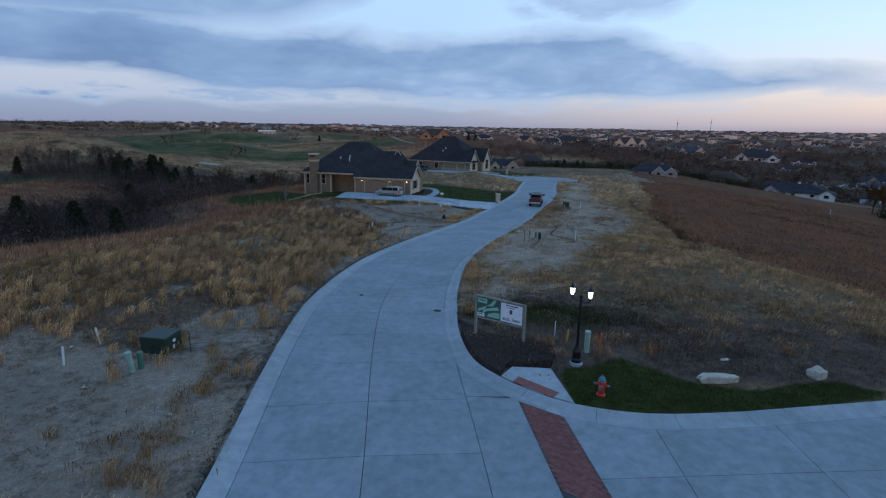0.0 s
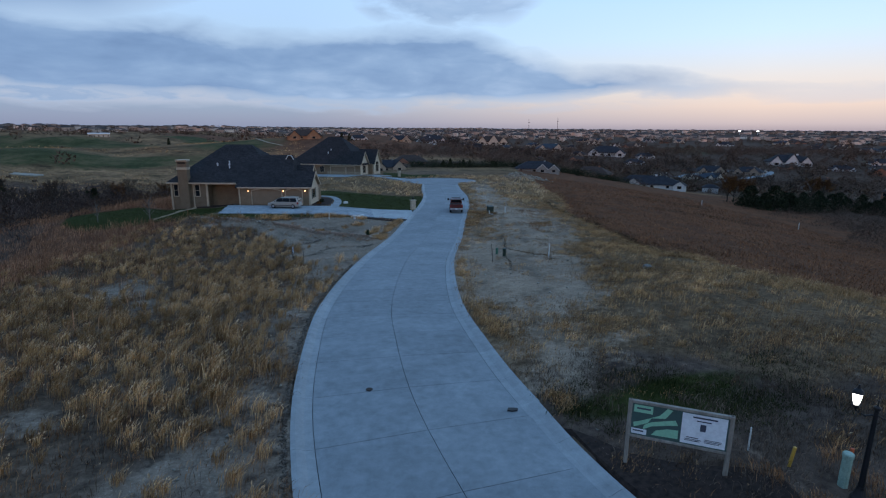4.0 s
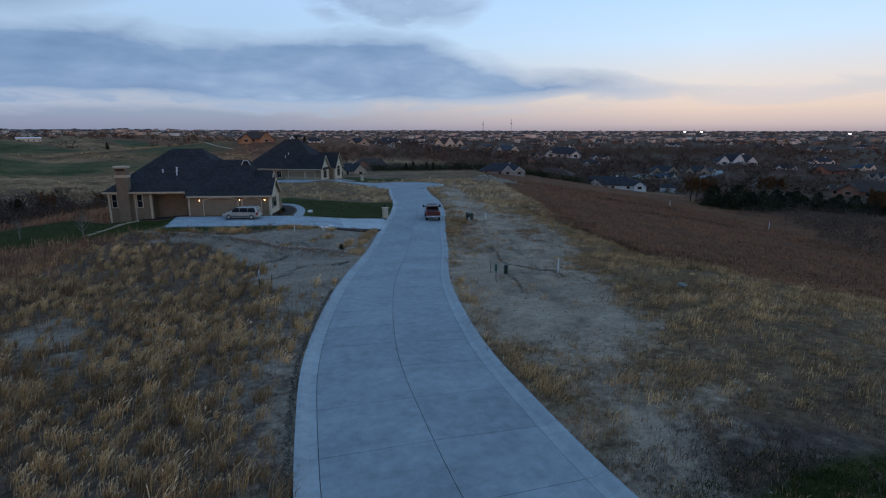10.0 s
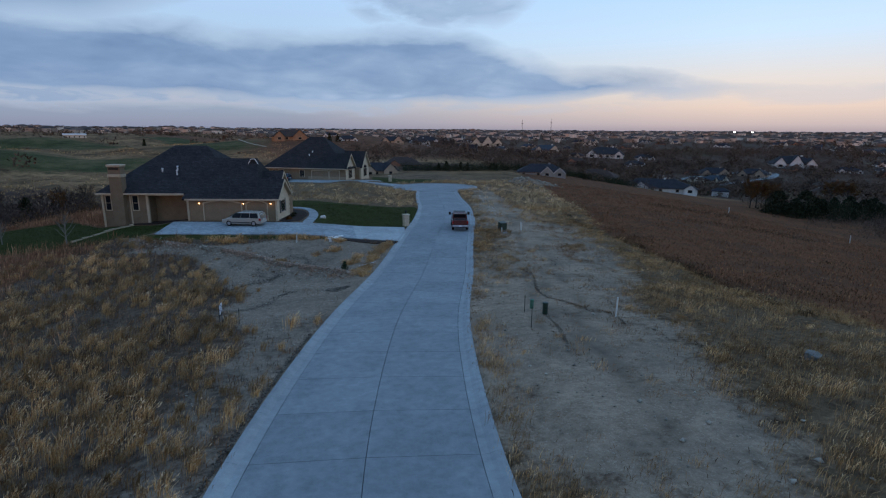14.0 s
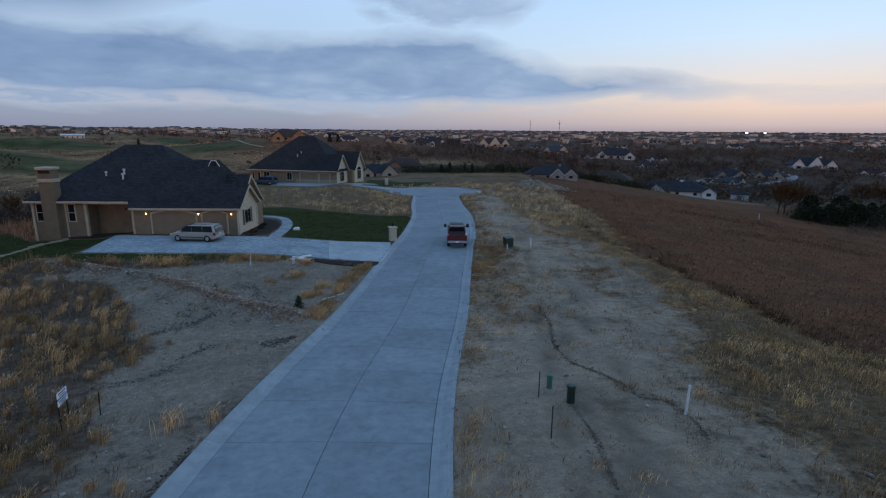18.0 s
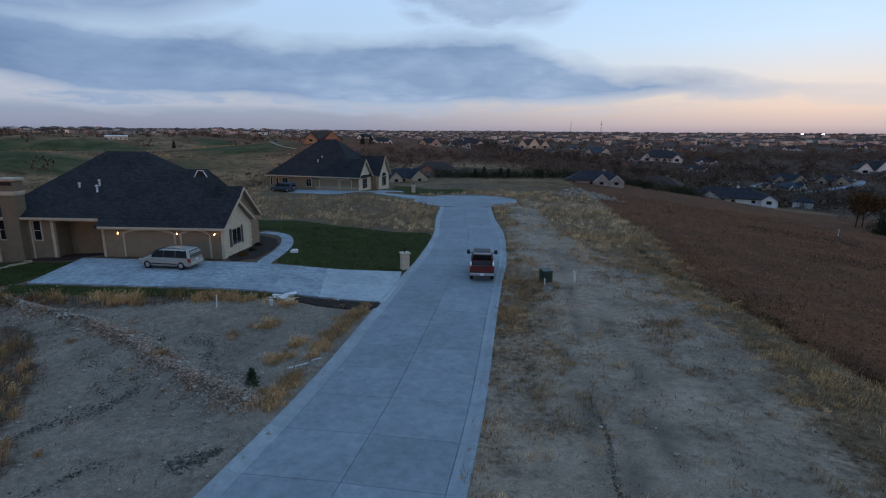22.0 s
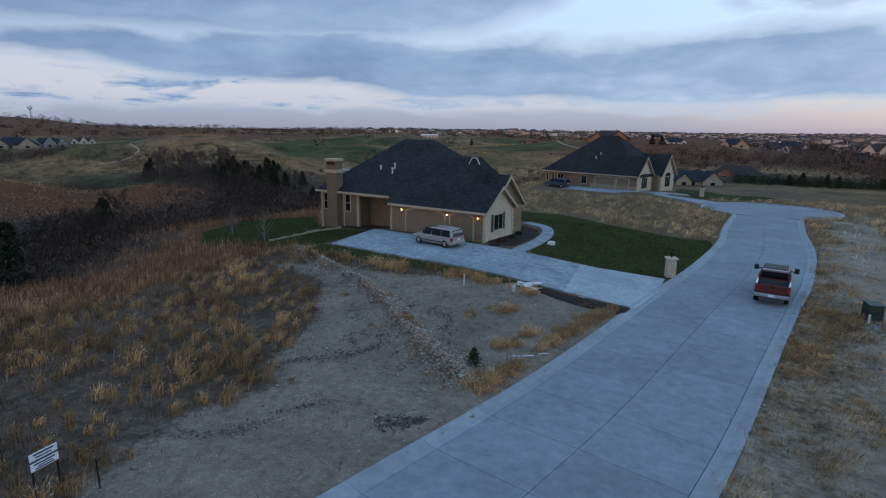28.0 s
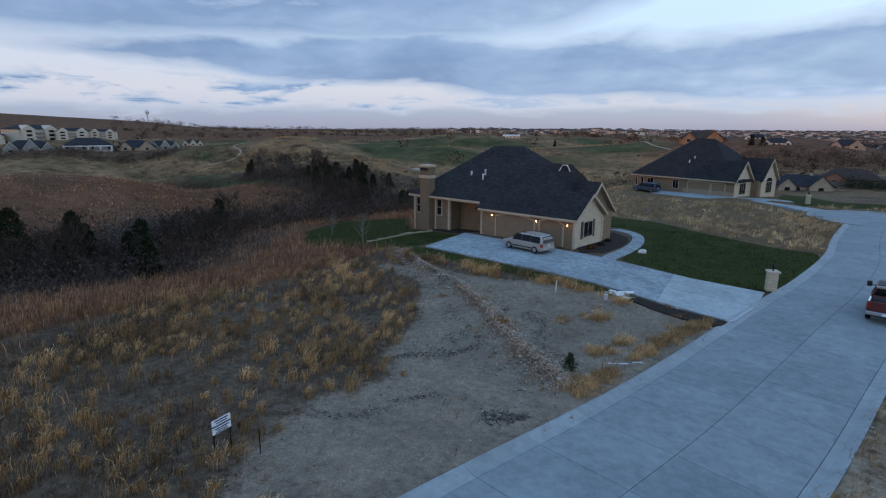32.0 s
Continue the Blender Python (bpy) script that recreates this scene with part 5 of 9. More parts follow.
def wheel(vehicle, x, y, r, w):
    bm = bmesh.new()
    prof = [(r * 0.62, -w / 2), (r * 0.93, -w / 2), (r, -w / 3), (r, w / 3), (r * 0.93, w / 2), (r * 0.62, w / 2)]
    n = 20
    rings = [[bm.verts.new((x + q * math.cos(6.2832 * i / n), y + s, r + q * math.sin(6.2832 * i / n))) for i in range(n)] for q, s in prof]
    for a, b in zip(rings, rings[1:] + rings[:1]):
        for i in range(n):
            bm.faces.new((a[i], a[(i + 1) % n], b[(i + 1) % n], b[i]))
    wh = part("tyre", bm, TYRE, vehicle)
    bm = bmesh.new()
    for s in (-w / 2 + 0.03, w / 2 - 0.03):
        hub = bm.verts.new((x, y + s * 1.1, r))
        ring = [bm.verts.new((x + r * 0.63 * math.cos(6.2832 * i / n), y + s, r + r * 0.63 * math.sin(6.2832 * i / n))) for i in range(n)]
        for i in range(n):
            bm.faces.new((hub, ring[i], ring[(i + 1) % n]))
    part("rim", bm, RIM, wh)


def quad(points, thick=0.012, normal=None):
    """A thin panel on four or more points, pushed out along its normal."""
    bm = bmesh.new()
    p = [Vector(q) for q in points]
    n = (p[1] - p[0]).cross(p[2] - p[0]).normalized() if normal is None else Vector(normal)
    a, b = [bm.verts.new(q - n * 0.01) for q in p], [bm.verts.new(q + n * thick) for q in p]
    k = len(p)
    bm.faces.new(a[::-1]), bm.faces.new(b)
    for i in range(k):
        bm.faces.new((a[i], a[(i + 1) % k], b[(i + 1) % k], b[i]))
    return bm


def pickup(m):
    """Nose towards +x, ground at z 0."""
    t = empty("pickup_truck", m)
    tagged(t, "dark red crew-cab pickup truck parked at the curb", "truck")
    h, u = 1.0, 0.22
    part("chassis", bm_box(-2.75, 2.7, -0.72, 0.72, 0.46, 0.80, 0.03), BLACK_TRIM, t)
    part("cab", bm_loft([car_section(-1.05, h, 0.52 + u, 1.18 + u), car_section(1.35, h, 0.52 + u, 1.18 + u), car_section(1.55, h - 0.02, 0.52 + u, 1.16 + u), car_section(2.75, h - 0.10, 0.58 + u, 1.06 + u)]), RED_PAINT, t)
    part("greenhouse", bm_loft([cab_section(-1.02, 0.92, 0.76, 1.15 + u, 1.80 + u), cab_section(-0.85, 0.93, 0.78, 1.15 + u, 1.87 + u), cab_section(0.55, 0.93, 0.78, 1.15 + u, 1.88 + u), cab_section(0.75, 0.93, 0.76, 1.15 + u, 1.82 + u), cab_section(1.45, 0.90, 0.80, 1.13 + u, 1.22 + u)]), RED_PAINT, t)
    part("roof_panel", quad([(-0.80, -0.72, 1.88 + u), (0.55, -0.72, 1.89 + u), (0.55, 0.72, 1.89 + u), (-0.80, 0.72, 1.88 + u)], 0.01, (0, 0, 1)), BLACK_TRIM, t, "dark roof panel")
    part("rear_window", quad([(-1.035, 0.80, 1.24 + u), (-1.035, -0.80, 1.24 + u), (-1.02, -0.70, 1.66 + u), (-1.02, 0.70, 1.66 + u)], 0.012, (-1, 0, 0)), CAB_GLASS, t)
    part("rear_header", bm_box(-1.08, -0.92, -0.74, 0.74, 1.70 + u, 1.84 + u, 0.02), RIM, t, "pale strip over the rear window")
    part("windscreen", quad([(1.40, -0.80, 1.24 + u), (1.40, 0.80, 1.24 + u), (0.80, 0.70, 1.78 + u), (0.80, -0.70, 1.78 + u)], 0.012), CAB_GLASS, t)
    for s in (-1, 1):
        for xa, xb, xt in ((-0.85, 0.12, 0.10), (0.2, 1.25, 0.7)):
            part("side_window", quad([(xa, s * 0.945, 1.24 + u), (xb, s * 0.935, 1.24 + u), (xt, s * 0.82, 1.74 + u), (xa + 0.02, s * 0.82, 1.74 + u)], 0.012, (0, s, 0.25)), CAB_GLASS, t)
        mi = part("mirror", bm_box(0.95, 1.15, min(s * 1.08, s * 1.36), max(s * 1.08, s * 1.36), 1.30 + u, 1.66 + u, 0.03), BLACK_TRIM, t, "black towing mirror")
        part("mirror_arm", bm_box(1.0, 1.1, min(s * 0.9, s * 1.1), max(s * 0.9, s * 1.1), 1.38 + u, 1.44 + u), BLACK_TRIM, mi)
        part("bed_side", bm_box(-2.75, -1.08, min(s * 0.88, s * 1.0), max(s * 0.88, s * 1.0), 0.52 + u, 1.16 + u, 0.025), RED_PAINT, t)
        part("bed_rail", bm_box(-2.7, -1.08, min(s * 0.87, s * 0.98), max(s * 0.87, s * 0.98), 1.16 + u, 1.19 + u, 0.008), CHROME, t, "bright bed rail")
        part("tail_lamp", bm_box(-2.79, -2.72, min(s * 0.82, s * 0.99), max(s * 0.82, s * 0.99), 0.76 + u, 1.10 + u, 0.015), TAIL_RED, t)
        part("headlight", bm_box(2.68, 2.78, min(s * 0.55, s * 0.85), max(s * 0.55, s * 0.85), 0.80 + u, 1.0 + u, 0.02), HEADLIGHT, t)
        for x in (-1.75, 1.85):
            wheel(t, x, s * 0.87, 0.42, 0.28)
    part("bed_floor", bm_box(-2.7, -1.08, -0.88, 0.88, 0.66 + u, 0.72 + u), GREY_BED, t)
    part("bed_front", bm_box(-1.10, -1.06, -0.88, 0.88, 0.66 + u, 1.16 + u), GREY_BED, t)
    gate = part("tailgate", bm_box(-2.80, -2.70, -0.82, 0.82, 0.58 + u, 1.18 + u, 0.02), RED_PAINT, t)
    part("gate_handle", bm_box(-2.825, -2.80, -0.12, 0.12, 0.98 + u, 1.06 + u, 0.01), BLACK_TRIM, gate)
    bump_r = part("rear_bumper", bm_box(-2.98, -2.76, -0.98, 0.98, 0.36 + u, 0.58 + u, 0.03), RIM, t, "dull chrome step bumper")
    part("number_plate", bm_box(-3.0, -2.975, -0.17, 0.17, 0.40 + u, 0.57 + u), PLATE, bump_r)
    part("front_bumper", bm_box(2.7, 2.92, -0.94, 0.94, 0.42 + u, 0.68 + u, 0.05), CHROME, t)
    part("grille", bm_box(2.74, 2.80, -0.5, 0.5, 0.72 + u, 1.02 + u, 0.02), BLACK_TRIM, t)


def minivan(m, paint, label, name="minivan"):
    v = empty(name, m)
    tagged(v, label, "van" if name == "minivan" else "car")
    h = 0.98
    part("body", bm_loft([car_section(-2.42, h - 0.16, 0.34, 0.95), car_section(-2.25, h - 0.03, 0.28, 1.02), car_section(-0.5, h, 0.26, 1.0), car_section(1.2, h, 0.26, 0.96), car_section(1.95, h - 0.05, 0.28, 0.86), car_section(2.38, h - 0.16, 0.32, 0.70), car_section(2.52, h - 0.34, 0.38, 0.58)]), paint, v)
    part("greenhouse", bm_loft([cab_section(-2.36, 0.88, 0.66, 0.95, 1.46), cab_section(-2.05, 0.93, 0.72, 0.98, 1.64), cab_section(-0.9, 0.94, 0.74, 0.98, 1.70), cab_section(0.2, 0.94, 0.73, 0.98, 1.66), cab_section(0.55, 0.93, 0.70, 0.97, 1.56), cab_section(1.72, 0.86, 0.76, 0.9, 0.97)]), paint, v)
    part("windscreen", quad([(1.58, -0.74, 1.03), (1.58, 0.74, 1.03), (0.72, 0.66, 1.56), (0.72, -0.66, 1.56)], 0.015), CAB_GLASS, v)
    part("rear_window", quad([(-2.42, 0.80, 1.03), (-2.42, -0.80, 1.03), (-2.22, -0.66, 1.60), (-2.22, 0.66, 1.60)], 0.03, (-1, 0, 0.35)), CAB_GLASS, v)
    for s in (-1, 1):
        for xa, xb, ta, tb in ((-2.16, -1.10, -2.02, -1.10), (-1.06, 0.0, -1.04, -0.02), (0.04, 1.34, 0.02, 0.58)):
            part("side_window", quad([(xa, s * 0.948, 1.0), (xb, s * 0.945, 1.0), (tb, s * 0.785, 1.56), (ta, s * 0.79, 1.58)], 0.012, (0, s, 0.3)), CAB_GLASS, v)
        part("tail_lamp", bm_box(-2.44, -2.2, min(s * 0.86, s * 0.965), max(s * 0.86, s * 0.965), 0.66, 0.98, 0.02), TAIL_RED, v)
        part("headlight", bm_box(2.12, 2.40, min(s * 0.50, s * 0.80), max(s * 0.50, s * 0.80), 0.60, 0.76, 0.03), HEADLIGHT, v)
        part("mirror", bm_box(0.98, 1.14, min(s * 0.95, s * 1.14), max(s * 0.95, s * 1.14), 1.0, 1.16, 0.03), paint, v)
        part("sill_strip", bm_box(-1.2, 1.2, min(s * 0.97, s * 0.995), max(s * 0.97, s * 0.995), 0.42, 0.52, 0.008), BLACK_TRIM, v)
        part("roof_rail", bm_tube([(-1.9, s * 0.62, 1.68), (-0.9, s * 0.63, 1.74), (0.2, s * 0.62, 1.70)], 0.02, 5), BLACK_TRIM, v)
        for x in (-1.55, 1.5):
            wheel(v, x, s * 0.88, 0.335, 0.22)
    bump_r = part("rear_bumper", bm_box(-2.50, -2.3, -0.86, 0.86, 0.36, 0.62, 0.05), paint, v)
    part("number_plate", bm_box(-2.46, -2.42, -0.16, 0.16, 0.72, 0.86), PLATE, bump_r)
    part("front_bumper", bm_box(2.2, 2.44, -0.78, 0.78, 0.34, 0.56, 0.05), paint, v)
    return v


pickup(pose(12.88, 82.67, rz(82.67) + 0.03, 0, 0, 78))
minivan(pose(-13.6, 85.0, drive_z(-13.6, 85) + 0.005, 0, 0, 163), BEIGE_PAINT, "silver-beige minivan parked on a concrete driveway")
minivan(pose(-13.6, 144.6, gz(-13.6, 144.6) + 0.02, 0, 0, 155), BLUE_PAINT, "dark blue car parked beside the farther house", "car")

# ---- street furniture at the corner ----
LAMP_WHITE = glowing("white_lamp_glass", (1.0, 0.93, 0.82), 4.0)
SIGN_WOOD = surface("weathered_wood", (0.20, 0.175, 0.145), (0.34, 0.30, 0.25), 3, 0.85, grain=25, stretch=(1, 1, 0.2))
SIGN_DARK = plain("sign_dark_green", (0.045, 0.085, 0.075), 0.6)
SIGN_MINT = plain("sign_pale_green", (0.26, 0.50, 0.33), 0.6)
SIGN_WHITE = plain("sign_white", (0.70, 0.72, 0.74), 0.6)
INK = plain("sign_ink", (0.05, 0.055, 0.08), 0.7)
HYDRANT_RED = plain("hydrant_red", (0.42, 0.035, 0.022), 0.5)
HYDRANT_BLUE = plain("hydrant_teal", (0.05, 0.16, 0.20), 0.5)
GREEN_BOX = surface("green_enamel", (0.010, 0.024, 0.016), (0.018, 0.040, 0.026), 3, 0.45, bump=0.05)
PALE_GREEN = surface("faded_green_plastic", (0.20, 0.30, 0.24), (0.30, 0.40, 0.33), 5, 0.7)
DULL_GREEN = surface("green_plastic", (0.05, 0.13, 0.085), (0.08, 0.18, 0.12), 5, 0.6)
PVC = plain("white_pvc", (0.62, 0.62, 0.59), 0.5)
ORANGE = plain("orange_plastic", (0.45, 0.09, 0.025), 0.5)
YELLOW = plain("yellow_plastic", (0.50, 0.30, 0.05), 0.5)
STEEL = plain("rusty_steel", (0.045, 0.032, 0.026), 0.7, 0.4)
LABEL = plain("label_white", (0.66, 0.66, 0.64), 0.6)


def street_lamp(x, y):
    z = gz(x, y)
    lamp = empty("street_lamp", pose(x, y, z) @ Matrix.Diagonal((0.9, 0.9, 0.9, 1)))
    tagged(lamp, "black twin-globe street lamp, lit, on a concrete footing", "street lamp")
    part("footing", bm_turned([(0.30, -0.5), (0.30, 0.07), (0.27, 0.10), (0.05, 0.11)], 18), CURB, lamp, "round concrete footing")
    part("base", bm_turned([(0.24, 0.10), (0.24, 0.22), (0.19, 0.30), (0.20, 0.62), (0.15, 0.72), (0.10, 0.86), (0.085, 0.95)], 14), DARK_METAL, lamp)
    part("post", bm_turned([(0.075, 0.9), (0.06, 2.0), (0.052, 3.15), (0.085, 3.2), (0.085, 3.26), (0.03, 3.3), (0.02, 3.45)], 12), DARK_METAL, lamp)
    ang = math.radians(-40)
    for s in (-1, 1):
        ex, ey = s * 0.44 * math.cos(ang), s * 0.44 * math.sin(ang)
        part("arm", bm_tube([(0, 0, 3.05), (ex * 0.5, ey * 0.5, 2.96), (ex * 0.95, ey * 0.95, 3.06), (ex, ey, 3.18)], 0.026, 7), DARK_METAL, lamp)
        g = part("globe", bm_turned([(0.05, 3.22), (0.075, 3.30), (0.10, 3.44), (0.105, 3.50), (0.08, 3.56)], 14, cx=ex, cy=ey), LAMP_WHITE, lamp, "glowing white acorn globe")
        part("globe_seat", bm_turned([(0.04, 3.12), (0.10, 3.20), (0.09, 3.23)], 12, cx=ex, cy=ey), DARK_METAL, g)
        part("globe_cap", bm_turned([(0.14, 3.55), (0.11, 3.62), (0.045, 3.68), (0.02, 3.78)], 14, cx=ex, cy=ey), DARK_METAL, g)


street_lamp(5.55, 9.98)


def plan_sign():
    """Boarded site plan on two wooden posts; x along the board, facing -y."""
    x0, y0, x1, y1 = 1.42, 13.33, 3.58, 11.95
    ang = math.degrees(math.atan2(y1 - y0, x1 - x0))
    z = gz(2.5, 12.6)
    s = empty("site_sign", pose(x0, y0, z, 0, 0, ang))
    tagged(s, "weathered wooden site-plan sign board on two posts", "sign")
    W, top, bot = 2.58, 2.0, 0.98
    for x in (-0.03, W - 0.08):
        p = part("post", bm_box(x, x + 0.11, -0.06, 0.05, -0.35, top + 0.03, 0.01), SIGN_WOOD, s)
    part("board", bm_box(0.05, W - 0.05, -0.035, 0.0, bot, top, 0.005), SIGN_DARK, s)
    for z0, z1 in ((top - 0.05, top + 0.03), (bot - 0.07, bot)):
        part("rail", bm_box(0.0, W, -0.075, 0.03, z0, z1, 0.008), SIGN_WOOD, s)
    part("sheet", bm_box(1.36, W - 0.12, -0.042, -0.034, bot + 0.04, top - 0.09), SIGN_WHITE, s, "white printed sheet")
    bm = bm_box(0.13, 0.62, -0.042, -0.034, top - 0.32, top - 0.10)
    part("title_patch", bm, SIGN_MINT, s)
    lots = [[(0.16, 1.22), (0.52, 1.40), (0.60, 1.56), (0.95, 1.62), (1.12, 1.90), (0.98, 1.92), (0.80, 1.68), (0.50, 1.52), (0.30, 1.42), (0.14, 1.36)],
            [(0.40, 1.18), (0.62, 1.32), (1.00, 1.42), (1.28, 1.48), (1.20, 1.62), (0.92, 1.54), (0.60, 1.44), (0.42, 1.32)],
            [(0.62, 1.06), (1.30, 1.08), (1.30, 1.34), (1.02, 1.32), (0.74, 1.22)]]
    for k, poly in enumerate(lots):
        bm = bmesh.new()
        bm.faces.new([bm.verts.new((x, -0.038 - 0.001 * k, q)) for x, q in poly])
        part("lot_patch", bm, SIGN_MINT, s)
    part("picture_patch", bm_box(0.10, 0.50, -0.042, -0.034, bot + 0.04, bot + 0.20), SIGN_WHITE, s)
    part("emblem", bm_box(1.82, 1.96, -0.047, -0.041, 1.44, 1.64, 0.01), INK, s, "small dark emblem")
    for x, w, q, h in ((1.62, 0.60, 1.80, 0.045), (1.72, 0.36, 1.71, 0.03), (1.50, 0.30, 1.20, 0.025), (1.46, 0.42, 1.15, 0.02), (1.46, 0.38, 1.11, 0.02), (1.95, 0.42, 1.20, 0.02), (1.95, 0.42, 1.16, 0.02), (1.95, 0.36, 1.12, 0.02), (0.20, 0.36, 1.78, 0.05), (0.14, 0.28, 1.10, 0.04)):
        part("text_bar", bm_box(x, x + w, -0.0465, -0.0415, q, q + h), INK, s)


plan_sign()


def hydrant(x, y):
    z = gz(x, y)
    h = empty("fire_hydrant", pose(x, y, z, 0, 0, -25))
    tagged(h, "red fire hydrant with teal cap on lawn", "hydrant")
    part("barrel", bm_turned([(0.17, -0.1), (0.17, 0.05), (0.12, 0.08), (0.115, 0.50), (0.16, 0.52), (0.16, 0.56), (0.13, 0.58)], 14), HYDRANT_RED, h)
    part("bonnet", bm_turned([(0.14, 0.56), (0.13, 0.66), (0.08, 0.74), (0.03, 0.76), (0.03, 0.82), (0.01, 0.82)], 12), HYDRANT_BLUE, h, "teal domed bonnet")
    for dx, dy, r, l in ((1, 0, 0.055, 0.24), (-1, 0, 0.055, 0.24), (0, -1, 0.085, 0.25)):
        n = part("nozzle", bm_tube([(dx * 0.08, dy * 0.08, 0.42), (dx * l, dy * l, 0.42)], r, 10), HYDRANT_RED, h)
        part("nozzle_cap", bm_tube([(dx * l, dy * l, 0.42), (dx * (l + 0.05), dy * (l + 0.05), 0.42)], r * 0.8, 6), HYDRANT_BLUE, n)


hydrant(6.05, 7.75)


def post_thing(name, x, y, h, r, material, label, category, lean=(0, 0), sides=10, cap=None, group=""):
    z = gz(x, y)
    ob = empty(name, pose(x, y, z, lean[0], lean[1], 0))
    tagged(ob, label, category, group)
    part("shaft", bm_turned([(r, -0.25), (r, h - r * 0.4), (r * 0.8, h)] if not cap else [(r, -0.25), (r, h * 0.9), (r * 0.98, h * 0.9)], sides), material, ob)
    if cap:
        part("cap", bm_turned([(r * 1.12, h * 0.88), (r * 1.12, h * 0.97), (r * 0.9, h), (r * 0.2, h + 0.01)], sides), cap, ob)
    return ob


post_thing("cable_pedestal", 6.15, 10.85, 0.95, 0.12, PALE_GREEN, "pale green cable pedestal behind the street lamp", "pedestal", cap=PALE_GREEN)
post_thing("marker_stake", 5.12, 12.87, 0.75, 0.022, PVC, "thin white marker stake in weeds", "stake")
post_thing("marker_post", 5.47, 11.82, 0.62, 0.045, YELLOW, "short yellow utility marker post", "marker post", (5, 4))
post_thing("marker_post", 6.8, 11.25, 0.7, 0.05, ORANGE, "orange utility marker post", "marker post", (-4, 3))


def boulder(x, y, sx, sy, sz, label, turn=0, seed=0, material=None, lift=0.0):
    rnd = random.Random(seed)
    bm = bmesh.new()
    bmesh.ops.create_icosphere(bm, subdivisions=3, radius=1)
    off = Vector((rnd.random() * 50, rnd.random() * 50, 0))
    for v in bm.verts:
        c = Vector([math.copysign(abs(k) ** 0.55, k) for k in v.co])
        c *= 0.86 + 0.30 * noise.noise(v.co * 1.3 + off) + 0.10 * noise.noise(v.co * 4 + off)
        v.co = Vector((c.x * sx, c.y * sy, c.z * sz))
    me = bpy.data.meshes.new("boulder")
    bm.to_mesh(me)
    bm.free()
    me.materials.append(material or STONE)
    ob = new("boulder", me)
    ob.matrix_world = pose(x, y, gz(x, y) + sz * 0.35 + lift, 0, 0, turn)
    tagged(ob, label, "boulder")
    return ob


boulder(10.9, 9.15, 0.88, 0.26, 0.25, "long pale limestone landscaping boulder", 4, 1)
boulder(15.15, 9.9, 0.38, 0.32, 0.30, "squat pale limestone boulder", 20, 2)
boulder(15.93, 34.7, 0.40, 0.32, 0.24, "grey weathered boulder in dry grass", 40, 3, GREY_ROCK)
boulder(12.05, 11.0, 0.24, 0.10, 0.05, "flat white stone slab on bare soil", 15, 4)
boulder(-4.3, 91.0, 0.42, 0.28, 0.28, "rounded white landscaping boulder by the walk", 10, 5, WHITE)


def transformer(x, y, turn, label, sx=0.62, sy=0.5, h=0.85):
    z = gz(x, y)
    t = empty("transformer_box", pose(x, y, z, 0, 0, turn))
    tagged(t, label, "utility box")
    part("pad", bm_box(-sx - 0.04, sx + 0.04, -sy - 0.04, sy + 0.04, -0.2, 0.07, 0.01), GREY_ROCK, t, "concrete pad")
    b = part("cabinet", bm_loft([[(-sx, -sy, 0.07), (sx, -sy, 0.07), (sx, sy, 0.07), (-sx, sy, 0.07)], [(-sx, -sy, h * 0.86), (sx, -sy, h * 0.86), (sx, sy, h * 0.97), (-sx, sy, h * 0.97)]]), GREEN_BOX, t)
    part("lid", bm_loft([[(-sx - 0.012, -sy - 0.012, h * 0.85), (sx + 0.012, -sy - 0.012, h * 0.85), (sx + 0.012, sy + 0.012, h * 0.96), (-sx - 0.012, sy + 0.012, h * 0.96)], [(-sx, -sy, h * 0.92), (sx, -sy, h * 0.92), (sx, sy, h), (-sx, sy, h)]]), GREEN_BOX, t)
    for q, w in ((0.55, 0.16), (0.26, 0.12)):
        part("warning_label", bm_box(sx - 0.004, sx + 0.006, -0.1 + q * 0.1, -0.1 + q * 0.1 + w, h * q, h * q + 0.14), LABEL, b)
    part("latch", bm_box(-0.03, 0.03, -sy - 0.03, -sy, h * 0.4, h * 0.52, 0.008), DARK_METAL, b)
    return t


transformer(-12.42, 10.6, -8, "dark green pad-mounted transformer box with white labels", 0.62, 0.5, 0.9)
transformer(17.5, 79.1, 8, "dark green utility box on a pad in dry grass", 0.41, 0.38, 1.1)
post_thing("cable_pedestal", -12.42, 8.5, 0.9, 0.12, PALE_GREEN, "faded pale green cable pedestal on soil", "pedestal", (4, -5), cap=PALE_GREEN)
post_thing("cable_pedestal", -12.28, 8.86, 0.72, 0.11, DULL_GREEN, "green cable pedestal beside a transformer box", "pedestal", cap=DULL_GREEN)
for px, py, ph, tilt in ((-15.68, 8.98, 0.85, 4), (-15.6, 11.1, 0.8, -10), (12.1, 43.7, 1.15, 2), (19.72, 78.4, 1.0, 3), (19.95, 79.1, 0.9, -4), (-7.0, 74.0, 0.8, 3)):
    post_thing("marker_pipe", px, py, ph, 0.045, PVC, "white plastic marker pipe standing in soil", "marker pipe", (0, tilt), group="white marker pipes")
post_thing("cable_pedestal", 8.75, 46.0, 0.75, 0.16, GREEN_BOX, "dark green cable pedestal on bare soil", "pedestal", cap=GREEN_BOX)
post_thing("cable_pedestal", 8.55, 47.6, 0.6, 0.12, DULL_GREEN, "small green cable pedestal on bare soil", "pedestal", cap=DULL_GREEN)
